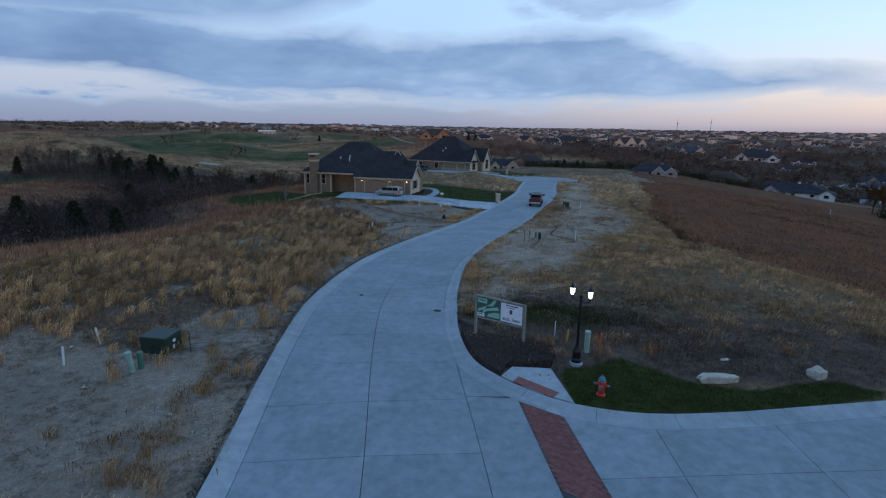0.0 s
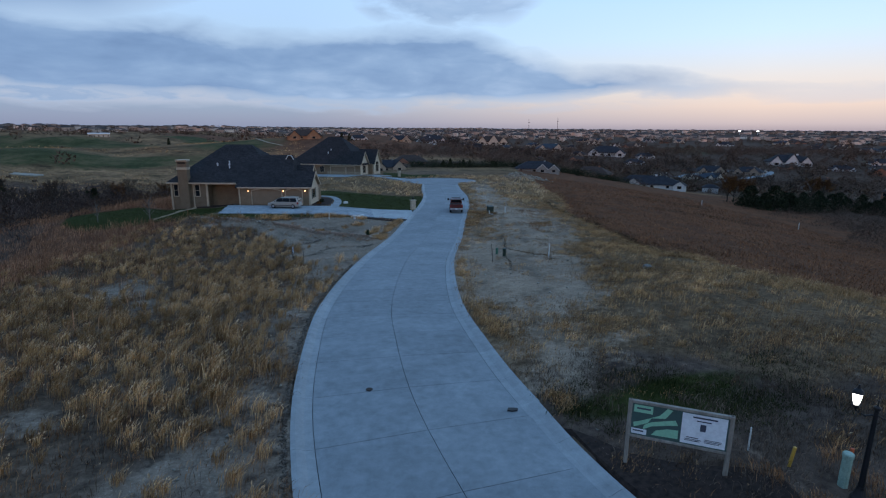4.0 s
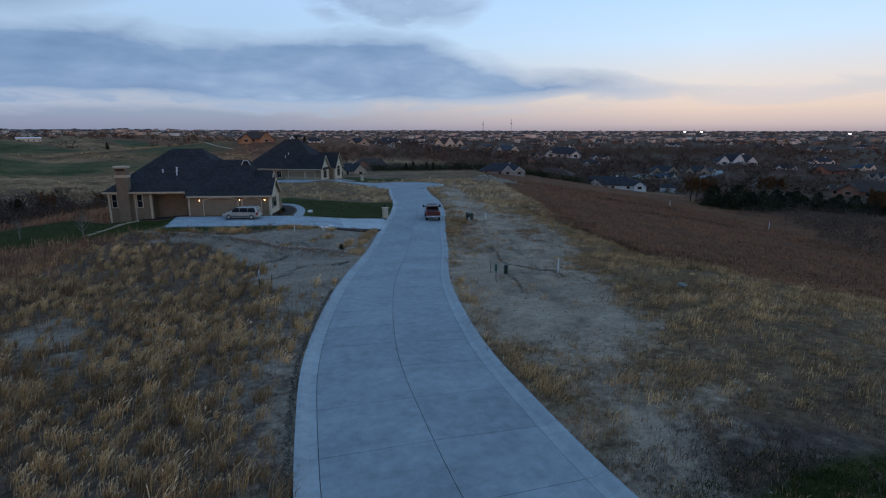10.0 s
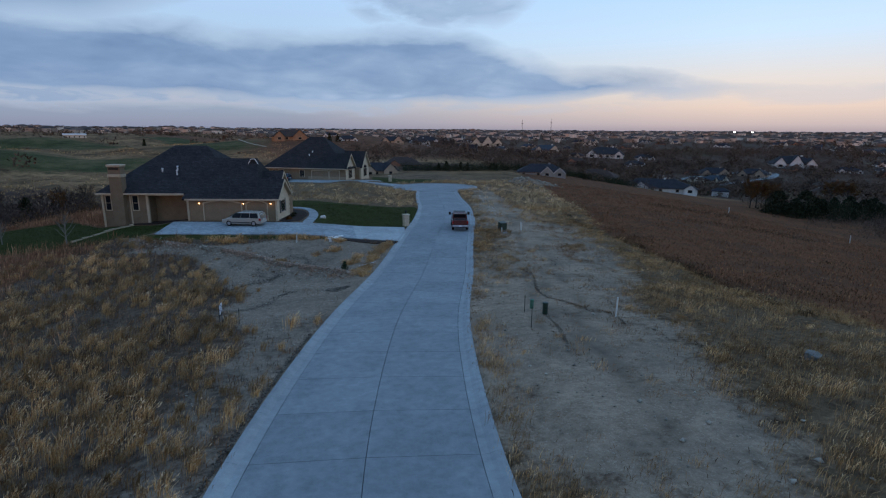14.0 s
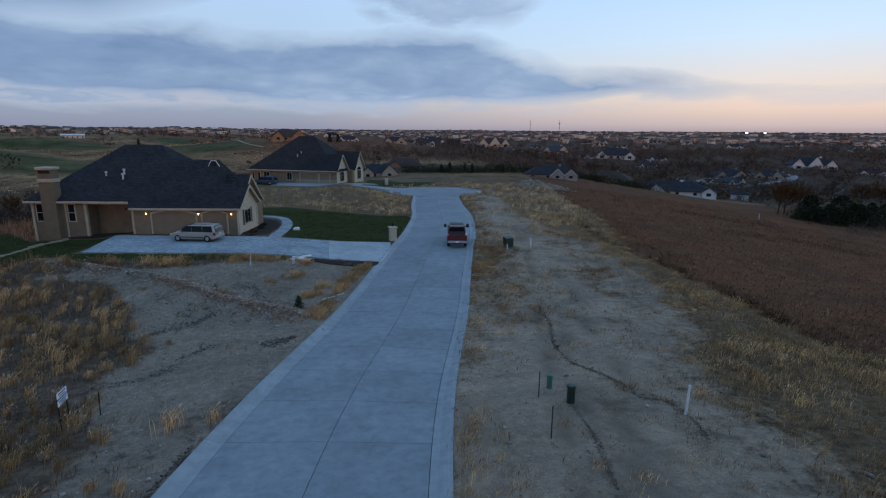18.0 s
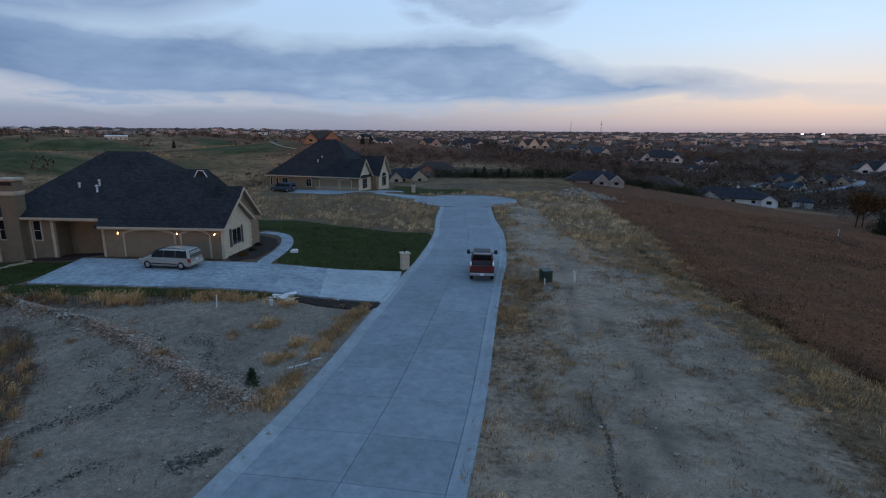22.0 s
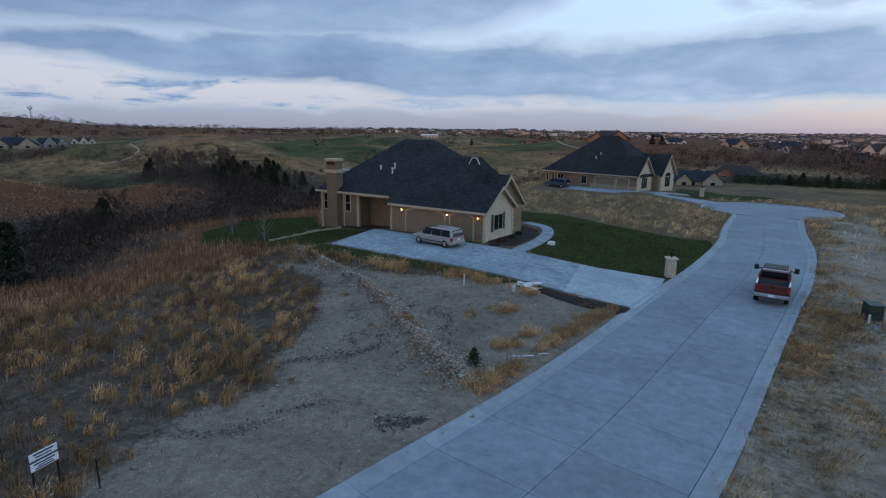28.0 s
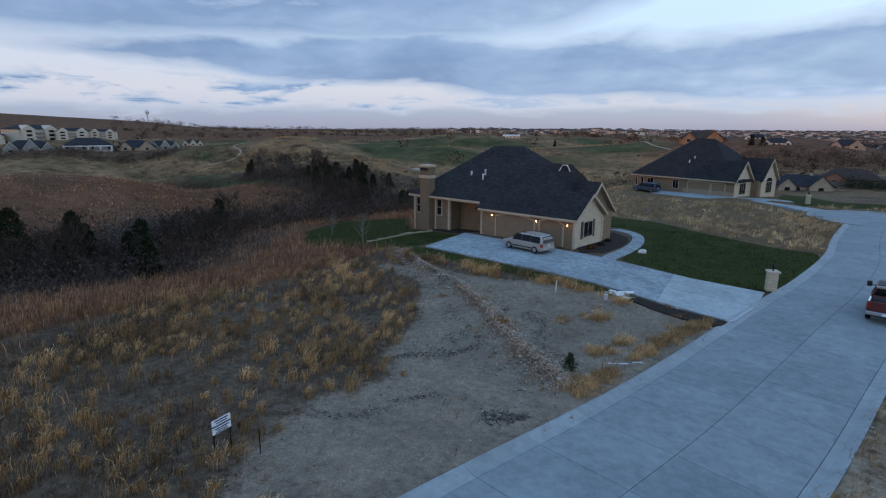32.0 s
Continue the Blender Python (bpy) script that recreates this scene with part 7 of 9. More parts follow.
def plant_grass():
    def tall(a, b):
        soil, red, turf, scrub = zones(a, b)
        share = np.clip(1 - 0.97 * soil - 0.6 * red - turf * 1.5 - 0.6 * scrub, 0, 1)
        near = sstep((44 - b) / 8) * sstep((b - 14) / 6)
        return share * np.clip(0.20 + 0.45 * near + 0.75 * patchy(a, b, 2.2, 2.0, -0.5, 0.15), 0, 1) * (1 - 0.3 * sstep((b - 38) / 10)) * (a < road_x(b))
    x, y = grid_spread(0.68, -38, -3, -2, 78, tall, 11, 0.46)
    clumps("golden_grass", x, y, 62, 0.66, "tall clumps of dry golden prairie grass", 12, (0.26, 0.04), heads=0.7, width=0.018, foot=0.115, arch=0.34)
    x, y = spread(7000, -36, -3, -4, 76, gold_share, 111)
    clumps("golden_grass", x, y, 24, 0.36, "shorter rusty grass between tall clumps", 112, heads=0.06, foot=0.24, material=RUSTWEED, width=0.016)
    x, y = spread(12500, 1, 42, 12, 100, lambda a, b: np.clip(gold_share(a, b) * 1.35, 0, 1), 113)
    bright = np.random.default_rng(115).uniform(0, 1, len(x)) < 0.65 * sstep((y - 18) / 5)
    clumps("golden_grass", x[bright], y[bright], 44, 0.36, "dry golden grass covering the low swell", 114, (0.30, 0.05), heads=0.2, foot=0.2, width=0.015)
    clumps("golden_grass", x[~bright], y[~bright], 44, 0.32, "browner dry grass on the low swell", 214, (0.30, 0.05), heads=0.08, foot=0.2, width=0.012, material=SWELL)
    x, y = spread(6400, -34, 45, 90, 150, lambda a, b: np.clip(gold_share(a, b) * 1.4, 0, 1), 13)
    ok = ~inside(HOUSE_2, x, y)
    x, y = x[ok], y[ok]
    clumps("golden_grass", x, y, 18, 0.62, "dry golden grass on vacant lots beyond the driveway", 14, (0.3, 0.1), width=0.036, foot=0.24, material=PALEGOLD)
    # short thatch and dark weeds between the clumps
    x, y = spread(15000, -32, 26, 2, 76, lambda a, b: np.clip(gold_share(a, b) * 1.6 + 0.05, 0, 1), 15)
    tufts("dry_thatch", x, y, 6, 0.22, 0.18, 0.26, 0.024, WEED, "short grey-brown thatch between grass clumps", 16)
    def darks(a, b):
        soil, red, turf, scrub = zones(a, b)
        d = a - road_x(b)
        band = np.exp(-(((-d - np.interp(b, [30, 50, 60, 80], [24, 27, 30, 31])) / 4.5) ** 2)) * sstep((b - 30) / 15)
        return np.clip((0.26 + 0.35 * sstep((b - 30) / 14) + 0.5 * band) * patchy(a, b, 2.6, 12.0, -0.35, 0.4) * (1 - soil) * (1 - turf), 0, 1) * (d < 0)
    x, y = spread(8000, -40, -3, 2, 84, darks, 115)
    tufts("dark_weeds", x, y, 20, 0.5, 0.22, 0.24, 0.02, DARKWEED, "dark dead forbs among the grass", 116)
    def corner(a, b):
        return np.clip(1.2 * bump2(a, b, 8.0, 16.2, 5.5, 2.8) + 0.9 * bump2(a, b, 12, 12.6, 8, 2.2), 0, 1) * (zones(a, b)[2] < 0.8) * (0.25 + 0.75 * patchy(a, b, 1.7, 14.0))
    x, y = spread(5200, 0.5, 24, 9.5, 21, corner, 117)
    tufts("dark_weeds", x, y, 16, 0.22, 0.16, 0.16, 0.016, DARKWEED, "low dark dead weeds behind the corner", 118)
    x, y = spread(5200, 0.5, 18, 12.5, 21, lambda a, b: np.clip(1.2 * bump2(a, b, 6.8, 17.2, 3.0, 0.9) + 1.1 * bump2(a, b, 3.2, 16.4, 2.4, 0.7) + 1.0 * bump2(a, b, 5.8, 15.0, 2.2, 0.5), 0, 1) * patchy(a, b, 2.3, 16.0, -0.5, 0.3), 119)
    tufts("green_weeds", x, y, 18, 0.17, 0.14, 0.16, 0.02, GREENWEED, "low green weeds among dead stems", 120)
    def strays(a, b):
        d = a - road_x(b)
        return (zones(a, b)[0] > 0.3) * (0.03 + patchy(a, b, 2.2, 43.0, 0.1, 0.7) * (0.06 + 0.8 * sstep((d - 10) / 6) + 0.5 * sstep((b - 64) / 8))) * (d > 5)
    x, y = spread(4200, 1, 27, 15, 82, strays, 65)
    clumps("golden_grass", x, y, 30, 0.2, "low dry tufts scattered on bare soil", 66, (0.25, 0.05), material=RUSTWEED, heads=0.05, foot=0.26)
    x, y = spread(3400, -6, 16, 16.5, 46, lambda a, b: (np.abs(a - road_x(b) - 5.0) < 0.55 + 0.35 * wave(a, b, 2.0, 46.0)) * (0.25 + 0.75 * patchy(a, b, 1.6, 45.0)), 67)
    clumps("golden_grass", x, y, 40, 0.36, "dry bunch grass hanging over the curb", 68, (0.2, 0.0), heads=0.2, foot=0.2)
    def fringe(a, b):
        sl = zones(a, b)[0]
        return np.clip(1.5 - np.abs(sl - 0.4) / 0.28, 0, 1) * (0.2 + 0.8 * patchy(a, b, 2.0, 47.0, -0.2, 0.5)) * (a > road_x(b) + 7)
    x, y = spread(9000, 1, 34, 16, 112, fringe, 69)
    clumps("golden_grass", x, y, 36, 0.21, "dry tufts thinning out onto bare soil", 70, (0.2, 0.05), heads=0.08, foot=0.2, width=0.012, material=SWELL)
    x, y = spread(3000, -2, 14, 38, 68, lambda a, b: (np.abs(a - road_x(b) - 4.85) < 0.4) * (0.1 + 0.9 * patchy(a, b, 1.5, 83.0, -0.3, 0.4)), 89)
    clumps("golden_grass", x, y, 30, 0.2, "low rusty grass hugging the curb", 90, (0.1, 0.0), heads=0.1, foot=0.18, material=SWELL)
    # dark growth in the ditch, a rusty patch amid the bare soil
    x, y = spread(4200, 22, 34, 42, 92, lambda a, b: np.exp(-(((a - ditch_x(b)) / 0.55) ** 2)) * (0.35 + 0.65 * patchy(a, b, 2.1, 61.0)), 73)
    tufts("dark_weeds", x, y, 26, 0.30, 0.24, 0.24, 0.024, DITCHWEED, "dark dead weeds filling a shallow ditch", 74)
    x, y = spread(900, 17, 24, 61, 73, lambda a, b: np.clip(1.4 * bump2(a - 0.32 * (b - 67.5), b, 20.8, 67.4, 0.75, 3.2), 0, 1) * (0.2 + 0.8 * patchy(a, b, 1.2, 63.0)), 75)
    clumps("golden_grass", x, y, 36, 0.26, "low rusty weeds on bare soil", 76, (0.15, 0.0), material=RUSTWEED, heads=0.1, foot=0.22)
    # verge along the curbs
    def verge(a, b):
        d = a - road_x(b)
        e = np.abs(np.abs(d) - 5.2)
        return (e < 1.1) * (0.04 + 0.7 * patchy(a, b, 3.1, 4.0, 0.0, 0.7)) * (b > 16) * (0.85 - 0.5 * sstep((b - 34) / 14)) * (1 - 0.8 * (d > 5.0) * sstep((b - 42) / 5) * sstep((68 - b) / 4)) * ((d > 0) | (b > 66)) * (zones(a, b)[2] < 0.05)
    x, y = spread(14000, -14, 26, 14, 130, verge, 17)
    clumps("golden_grass", x, y, 16, 0.45, "dry grass verge along the curb", 18, (0.15, 0.0), heads=0.3)
    def shoulder(a, b):
        d = a - road_x(b)
        return (d > 4.6) * sstep((8.2 - d) / 3.0) * (0.03 + 0.36 * patchy(a, b, 2.3, 18.0, 0.05, 0.7)) * sstep((b - 30) / 20) * (1 - 0.85 * sstep((d - 5.2) / 0.5) * sstep((b - 42) / 6) * sstep((69 - b) / 4))
    x, y = spread(16000, -2, 28, 30, 128, shoulder, 35)
    tufts("dry_weeds", x, y, 22, 0.26, 0.2, 0.18, 0.016, RUSTWEED, "rusty dry weeds along the curb", 36)
    x, y = spread(2400, 8, 28, 62, 94, lambda a, b: np.clip(1.4 * bump2(a - road_x(b), b, 5.9, 76, 1.5, 7.5), 0, 1) * (0.2 + 0.8 * patchy(a, b, 1.7, 49.0, -0.2, 0.4)), 71)
    clumps("golden_grass", x, y, 44, 0.40, "rusty dry grass round the green transformer box", 72, (0.15, 0.0), material=SWELL, heads=0.25, foot=0.22)
    # red bluestem on both outer slopes
    def reds(a, b):
        soil, red, turf, scrub = zones(a, b)
        return np.clip(red - turf - 0.5 * scrub, 0, 1)
    x, y = spread(21000, -60, -18, 10, 116, reds, 19)
    tufts("red_bluestem", x, y, 8, 0.80, 0.18, 0.24, 0.033, REDG, "tall reddish bluestem grass along the crest", 20)
    x, y = spread(19000, 18, 100, 0, 150, reds, 21)
    tufts("red_bluestem", x, y, 6, 0.30, 0.22, 0.6, 0.045, SHADED_FIELD, "bluestem covering the valley slope, darkened for the slope's shade", 22)
    def swale(a, b):
        soil, red, turf, scrub = zones(a, b)
        return np.clip(1.3 - np.abs(red - 0.8) / 0.4, 0, 1) * np.where(red > 0.97, sstep((26.5 + np.interp(b, [30, 47, 64, 80], [11, 7, 1.5, 0]) - a + road_x(b)) / 2), 1) * (0.3 + 0.7 * patchy(a, b, 3.0, 41.0)) * (a > road_x(b)) * sstep((b - 44) / 12)
    x, y = spread(12000, 14, 60, 44, 140, swale, 57)
    tufts("dark_weeds", x, y, 10, 0.34, 0.2, 0.3, 0.03, SHADED_FIELD, "dark dead weeds where soil meets red grass", 58)
    def streak(a, b):
        return (zones(a, b)[1] > 0.8) * sstep((wave(a * 0.5, b * 1.6, 6.0, 9.0) - 0.35) / 0.3)
    x, y = spread(9000, 24, 100, 30, 140, streak, 59)
    tufts("dark_weeds", x, y, 8, 0.3, 0.25, 0.6, 0.04, DITCHWEED, "dark weedy streaks across the red slope", 60)
    # rough grass on the western hills
    x, y = spread(15000, -170, -84, 40, 172, lambda a, b: (0.15 + 0.85 * patchy(a, b, 7.0, 31.0)) * (zones(a, b)[2] < 0.3), 51)
    tufts("hill_grass", x, y, 5, 0.42, 0.3, 0.7, 0.10, REDG, "rough reddish grass on the hill across the ravine", 52)
    x, y = spread(17000, -270, -20, 172, 360, lambda a, b: (0.1 + 0.9 * patchy(a, b, 11.0, 33.0)) * (zones(a, b)[2] < 0.3), 53)
    tufts("hill_grass", x, y, 5, 0.55, 0.4, 0.9, 0.16, GOLD, "rough tan grass round the golf course", 54)
    # dry weeds on bare soil
    def weeds(a, b):
        soil = zones(a, b)[0]
        return np.clip(soil, 0, 1) * (0.06 + 0.75 * patchy(a, b, 3.7, 8.0, 0.0, 0.9)) * (1 - 0.75 * (a < road_x(b)) * (b > 46)) * (1 - 0.8 * (a > road_x(b)) * (a < road_x(b) + 10) * sstep((b - 42) / 6) * sstep((68 - b) / 4))
    x, y = spread(15000, -26, 30, 0, 125, weeds, 23)
    tufts("dry_weeds", x, y, 18, 0.12, 0.16, 0.12, 0.013, RUSTWEED, "sparse dry weeds on bare soil", 24)
    # grass row behind the driveway's lower edge
    x, y = spread(1700, -28, -3.4, 72, 82, lambda a, b: (np.abs(b - (73.35 + (3.6 - a) * 0.19)) < 0.55) * (0.06 + 0.94 * patchy(a, b, 1.5, 5.0, -0.15, 0.5)), 25)
    clumps("golden_grass", x, y, 60, 0.46, "row of dry bunch grass beside the driveway", 26, (0.16, 0.0), width=0.022, foot=0.24)
    r = np.random.default_rng(31)
    rows = (((-1.45, 60.5), (-0.85, 62.9), 34, 0.34), ((-0.85, 62.9), (-0.55, 64.0), 14, 0.24), ((-0.1, 66.0), (0.75, 69.3), 34, 0.24), ((0.75, 69.3), (2.7, 74.2), 66, 0.30),
            ((-2.3, 65.6), (-1.5, 67.0), 16, 0.24), ((-1.3, 67.8), (-0.9, 68.6), 9, 0.2), ((-3.7, 70.6), (-2.9, 71.3), 14, 0.28), ((-5.2, 69.6), (-5.0, 69.8), 4, 0.12), ((-3.2, 74.5), (-2.2, 74.6), 7, 0.25), ((-5.2, 75.0), (-5.0, 75.2), 5, 0.2), ((-8.0, 67.0), (-7.6, 67.4), 5, 0.2))
    pts = np.concatenate([np.array(p) + r.uniform(0, 1, (n, 1)) * (np.array(q) - np.array(p)) + r.normal(0, w, (n, 2)) for p, q, n, w in rows])
    pts = pts[~on_concrete(pts[:, 0], pts[:, 1], 0.12)]
    near = np.array([(-8.45, 2.2), (-8.6, 4.2), (-9.0, 6.7), (-9.25, 8.6)])[r.integers(0, 4, 60)] + r.normal(0, 0.42, (60, 2))
    near = near[~on_concrete(near[:, 0], near[:, 1], 0.2)]
    clumps("golden_grass", near[:, 0], near[:, 1], 54, 0.28, "brown bunch grass on bare soil beside the street", 132, (0.12, 0.0), material=SWELL, heads=0.1, foot=0.16)
    clumps("golden_grass", pts[:, 0], pts[:, 1], 64, 0.40, "dry bunch grass along the curb", 32, (0.16, 0.0), width=0.015, foot=0.15)
    # rusty wisps round the street lamp and behind the boulders
    r = np.random.default_rng(33)
    spots = np.array([(8.9, 11.2), (9.1, 11.35), (15.0, 11.6), (15.2, 11.75), (5.0, 10.6), (4.7, 11.2), (6.7, 10.5), (7.0, 10.9), (6.9, 11.7), (4.4, 11.9), (-2.9, 75.9), (-3.2, 75.7), (0.4, 75.6), (-4.4, 76.2)])
    x, y = np.repeat(spots[:, 0], 3) + r.normal(0, 0.16, 42), np.repeat(spots[:, 1], 3) + r.normal(0, 0.16, 42)
    clumps("red_bluestem", x, y, 34, 0.46, "rusty bluestem wisps by the street lamp", 34, (-0.15, 0.1), material=RUSTWEED, heads=0.0, width=0.011)
    # lawns
    def turfs(a, b):
        return zones(a, b)[2] > 0.55
    x, y = spread(16000, 4, 18, 6, 19, turfs, 27)
    tufts("lawn_grass", x, y, 7, 0.09, 0.05, 0.12, 0.014, TURF, "mown dark green lawn at the corner", 28, (0, 0))
    x, y = spread(11000, -46, 12, 80, 106, turfs, 29)
    tufts("lawn_grass", x, y, 5, 0.11, 0.07, 0.22, 0.04, TURF, "mown dark green lawn round the house", 30, (0, 0))


plant_grass()


def rocks(name, x, y, size, material, label, seed, sink=0.3):
    r = np.random.default_rng(seed)
    n = len(x)
    octa = np.array([(1, 0, 0), (-1, 0, 0), (0, 1, 0), (0, -1, 0), (0, 0, 1), (0, 0, -1)], float)
    tri = np.array([(0, 2, 4), (2, 1, 4), (1, 3, 4), (3, 0, 4), (2, 0, 5), (1, 2, 5), (3, 1, 5), (0, 3, 5)])
    s = (size * np.minimum(r.lognormal(0, 0.5, n), 2.0))[:, None, None]
    v = octa[None] * r.uniform(0.55, 1.25, (n, 6, 1)) + r.normal(0, 0.22, (n, 6, 3))
    v = v * s * np.array([1, 1, 0.65])
    a = r.uniform(0, 6.2832, n)[:, None]
    vx, vy = v[..., 0] * np.cos(a) - v[..., 1] * np.sin(a), v[..., 0] * np.sin(a) + v[..., 1] * np.cos(a)
    z = ground_z(x, y)[:, None] + s[..., 0] * sink
    p = np.stack([vx + x[:, None], vy + y[:, None], v[..., 2] + z], -1).reshape(-1, 3)
    t = (np.arange(n)[:, None, None] * 6 + tri[None]).reshape(-1, 3)
    ob = new(name, tri_mesh(name, p, t, material))
    tagged(ob, label, "stones", kind="stuff")


PEBBLE = surface("pale_stone_chips", (0.22, 0.19, 0.15), (0.40, 0.36, 0.29), 4, 0.9, vary=0.4, islands=True)
WHITE_CHIP = surface("whitish_crushed_stone", (0.38, 0.33, 0.27), (0.62, 0.56, 0.48), 4, 0.9, vary=0.25, islands=True)
RUBBLE = surface("brown_rubble", (0.20, 0.128, 0.090), (0.44, 0.30, 0.215), 4, 0.9, vary=0.5, islands=True)

CRUMB = surface("soil_crumbs", (0.10, 0.078, 0.058), (0.225, 0.178, 0.132), 4, 0.95, vary=0.35, islands=True)
DARK_GRAVEL = surface("dark_gravel", (0.06, 0.049, 0.039), (0.19, 0.155, 0.122), 4, 0.9, vary=0.5, islands=True)


def lay_stones():
    def soils(a, b):
        return zones(a, b)[0] * (0.25 + 0.75 * patchy(a, b, 1.9, 3.0))
    x, y = spread(17000, -26, 24, -2, 100, soils, 41)
    rocks("stone_chips", x, y, 0.032, PEBBLE, "small pale stone chips scattered on soil", 42)
    x, y = spread(3000, -26, 24, -4, 90, soils, 43)
    rocks("stone_chips", x, y, 0.062, PEBBLE, "larger pale stones scattered on soil", 44)
    # dark washed-out gravel in the channels across the lot
    r = np.random.default_rng(61)
    ways = (([(-12.6, 57.6), (-11.4, 58.3), (-10.6, 60.0), (-9.4, 61.8), (-8.2, 63.2), (-7.4, 64.6)], 1500, 0.42), ([(-4.2, 56.7), (-3.4, 57.2), (-2.9, 57.0), (-2.3, 57.3)], 900, 0.34),
            ([(-9.0, 62.4), (-9.6, 65.0), (-11.0, 67.4), (-13.2, 69.4)], 700, 0.5), ([(-4.4, 65.2), (-5.6, 66.6), (-6.2, 68.8), (-7.6, 70.2)], 800, 0.45), ([(-21.5, 73.4), (-19.4, 73.2), (-17.2, 72.6), (-15.4, 71.2)], 1000, 0.55),
            ([(-10.2, 52.8), (-9.0, 53.6), (-7.6, 55.4), (-6.6, 57.4)], 500, 0.4))
    ways += (([(13.1, 59.8), (12.0, 55.6), (10.9, 52.0), (10.8, 50.4), (11.4, 48.8), (11.6, 46.9), (11.5, 45.6), (12.3, 45.0), (12.0, 43.2), (11.5, 41.9)], 2600, 0.09), ([(9.0, 46.6), (8.4, 44.1), (8.0, 42.0), (7.5, 40.3)], 900, 0.07))
    for k, (knots, n, wide) in enumerate(ways):
        line = Line(spline(knots, 0.4))
        s = r.uniform(0, line.length, n)
        pts = np.array([line.at(q, o + min(0.30, wide) * math.sin(q * 1.3 + k)) for q, o in zip(s, r.normal(0, wide, n) * (0.4 + 0.8 * np.sin(s * 0.9 + k) ** 2))])
        rocks("channel_gravel", pts[:, 0], pts[:, 1], 0.03 if k < 6 else 0.02, DARK_GRAVEL if k < 6 else CRUMB, "dark gravel in a washed-out channel", 62 + k, 0.2)
    for k, (knots, n) in enumerate((([(10.8, 50.4), (11.4, 48.8), (11.6, 46.9), (11.5, 45.6), (12.3, 45.0), (12.2, 43.2)], 34), ([(13.4, 60.5), (12.0, 56.0), (11.0, 52.0)], 14), ([(8.4, 44.1), (7.6, 40.6), (6.9, 38.0)], 12))):
        line = Line(spline(knots, 0.4))
        pts = np.array([line.at(q, o) for q, o in zip(r.uniform(0, line.length, n), r.normal(0.1, 0.16, n))])
        tufts("dry_weeds", pts[:, 0], pts[:, 1], 40, 0.12, 0.12, 0.10, 0.010, WEED, "low weeds along a washed-out gully", 80 + k)
    # narrow line of dark crumbs behind the left curb
    g = np.random.default_rng(85)
    b = g.uniform(-2, 46, 5200)
    a = road_x(b) - (HALF + 0.10 + np.abs(g.normal(0, 0.09, 5200))) * np.sqrt(1 + ((road_x(b + 0.5) - road_x(b - 0.5))) ** 2)
    rocks("soil_crumbs", a, b, 0.03, DARK_GRAVEL, "dark crumbs along the back of the curb", 86, 0.3)
    # weeds along the rubble windrow
    r = np.random.default_rng(55)
    way = Line(spline(WINDROW, 0.5))
    pts = np.array([way.at(s, o) for s, o in zip(r.uniform(0, way.length, 26), r.normal(0.3, 0.8, 26))])
    clumps("dry_weeds", pts[:, 0], pts[:, 1], 60, 0.30, "dry weeds growing in stone rubble", 56, (0.12, 0.0), material=RUSTWEED, heads=0.1, foot=0.16)
    pts = np.array([way.at(s, o) for s, o in zip(r.uniform(0, way.length, 9), r.normal(-0.3, 0.7, 9))])
    tufts("green_weeds", pts[:, 0], pts[:, 1], 70, 0.26, 0.18, 0.16, 0.016, WEED, "olive-grey low weeds in stone rubble", 58)
    # the rubble windrow across the vacant lot
    r = np.random.default_rng(45)
    way = Line(spline(WINDROW, 0.5))
    for k, (n, wide, size, material, label) in enumerate(((15000, 0.55, 0.046, RUBBLE, "low windrow of brown broken stone rubble"), (9000, 0.85, 0.040, PEBBLE, "pale broken stones spread along the windrow"), (1500, 0.7, 0.075, PEBBLE, "larger pale stones on the windrow"))):
        along = r.uniform(0, 1, n) ** 0.8 * way.length
        pts = np.array([way.at(q, o) for q, o in zip(along, r.normal(-0.1, wide, n) * (0.6 + 0.5 * np.sin(along * 0.7 + 1) ** 2 + 0.5 * (along > way.length - 5)))])
        x, y = pts[:, 0], pts[:, 1]
        ok = ~on_concrete(x, y, 0.3) & (patchy(x, y, 1.1, 71.0 + k, -0.6, 0.3) > r.uniform(0, 1, n))
        rocks("rubble", x[ok], y[ok], size, material, label, 46 + 100 * k, 0.4)
    x, y = spread(5000, 18, 32, 88, 124, lambda a, b: np.exp(-(((a - road_x(b) - 7.9 - 0.05 * (b - 100)) / 0.75) ** 2)) * sstep((b - 90) / 4) * sstep((122 - b) / 6) * (0.4 + 0.6 * patchy(a, b, 2.0, 81.0)), 87)
    rocks("stone_chips", x, y, 0.075, WHITE_CHIP, "whitish crushed stone along a worn track", 88, 0.15)
    x, y = spread(2600, 35, 54, 131, 147, lambda a, b: np.maximum(bump2(a, b, 43, 139, 2.0, 2.4), 0.6 * bump2(a, b, 48, 139, 3.0, 1.8)), 47)
    rocks("rubble", x, y, 0.2, PEBBLE, "pale heap of broken stone at the field's edge", 48, 0.5)
    x, y = spread(260, 85, 106, 40, 56, lambda a, b: bump2(a, b, 95, 48, 5, 2), 49)
    rocks("rubble", x, y, 0.45, PEBBLE, "pale stones on the red field", 50, 0.4)


lay_stones()

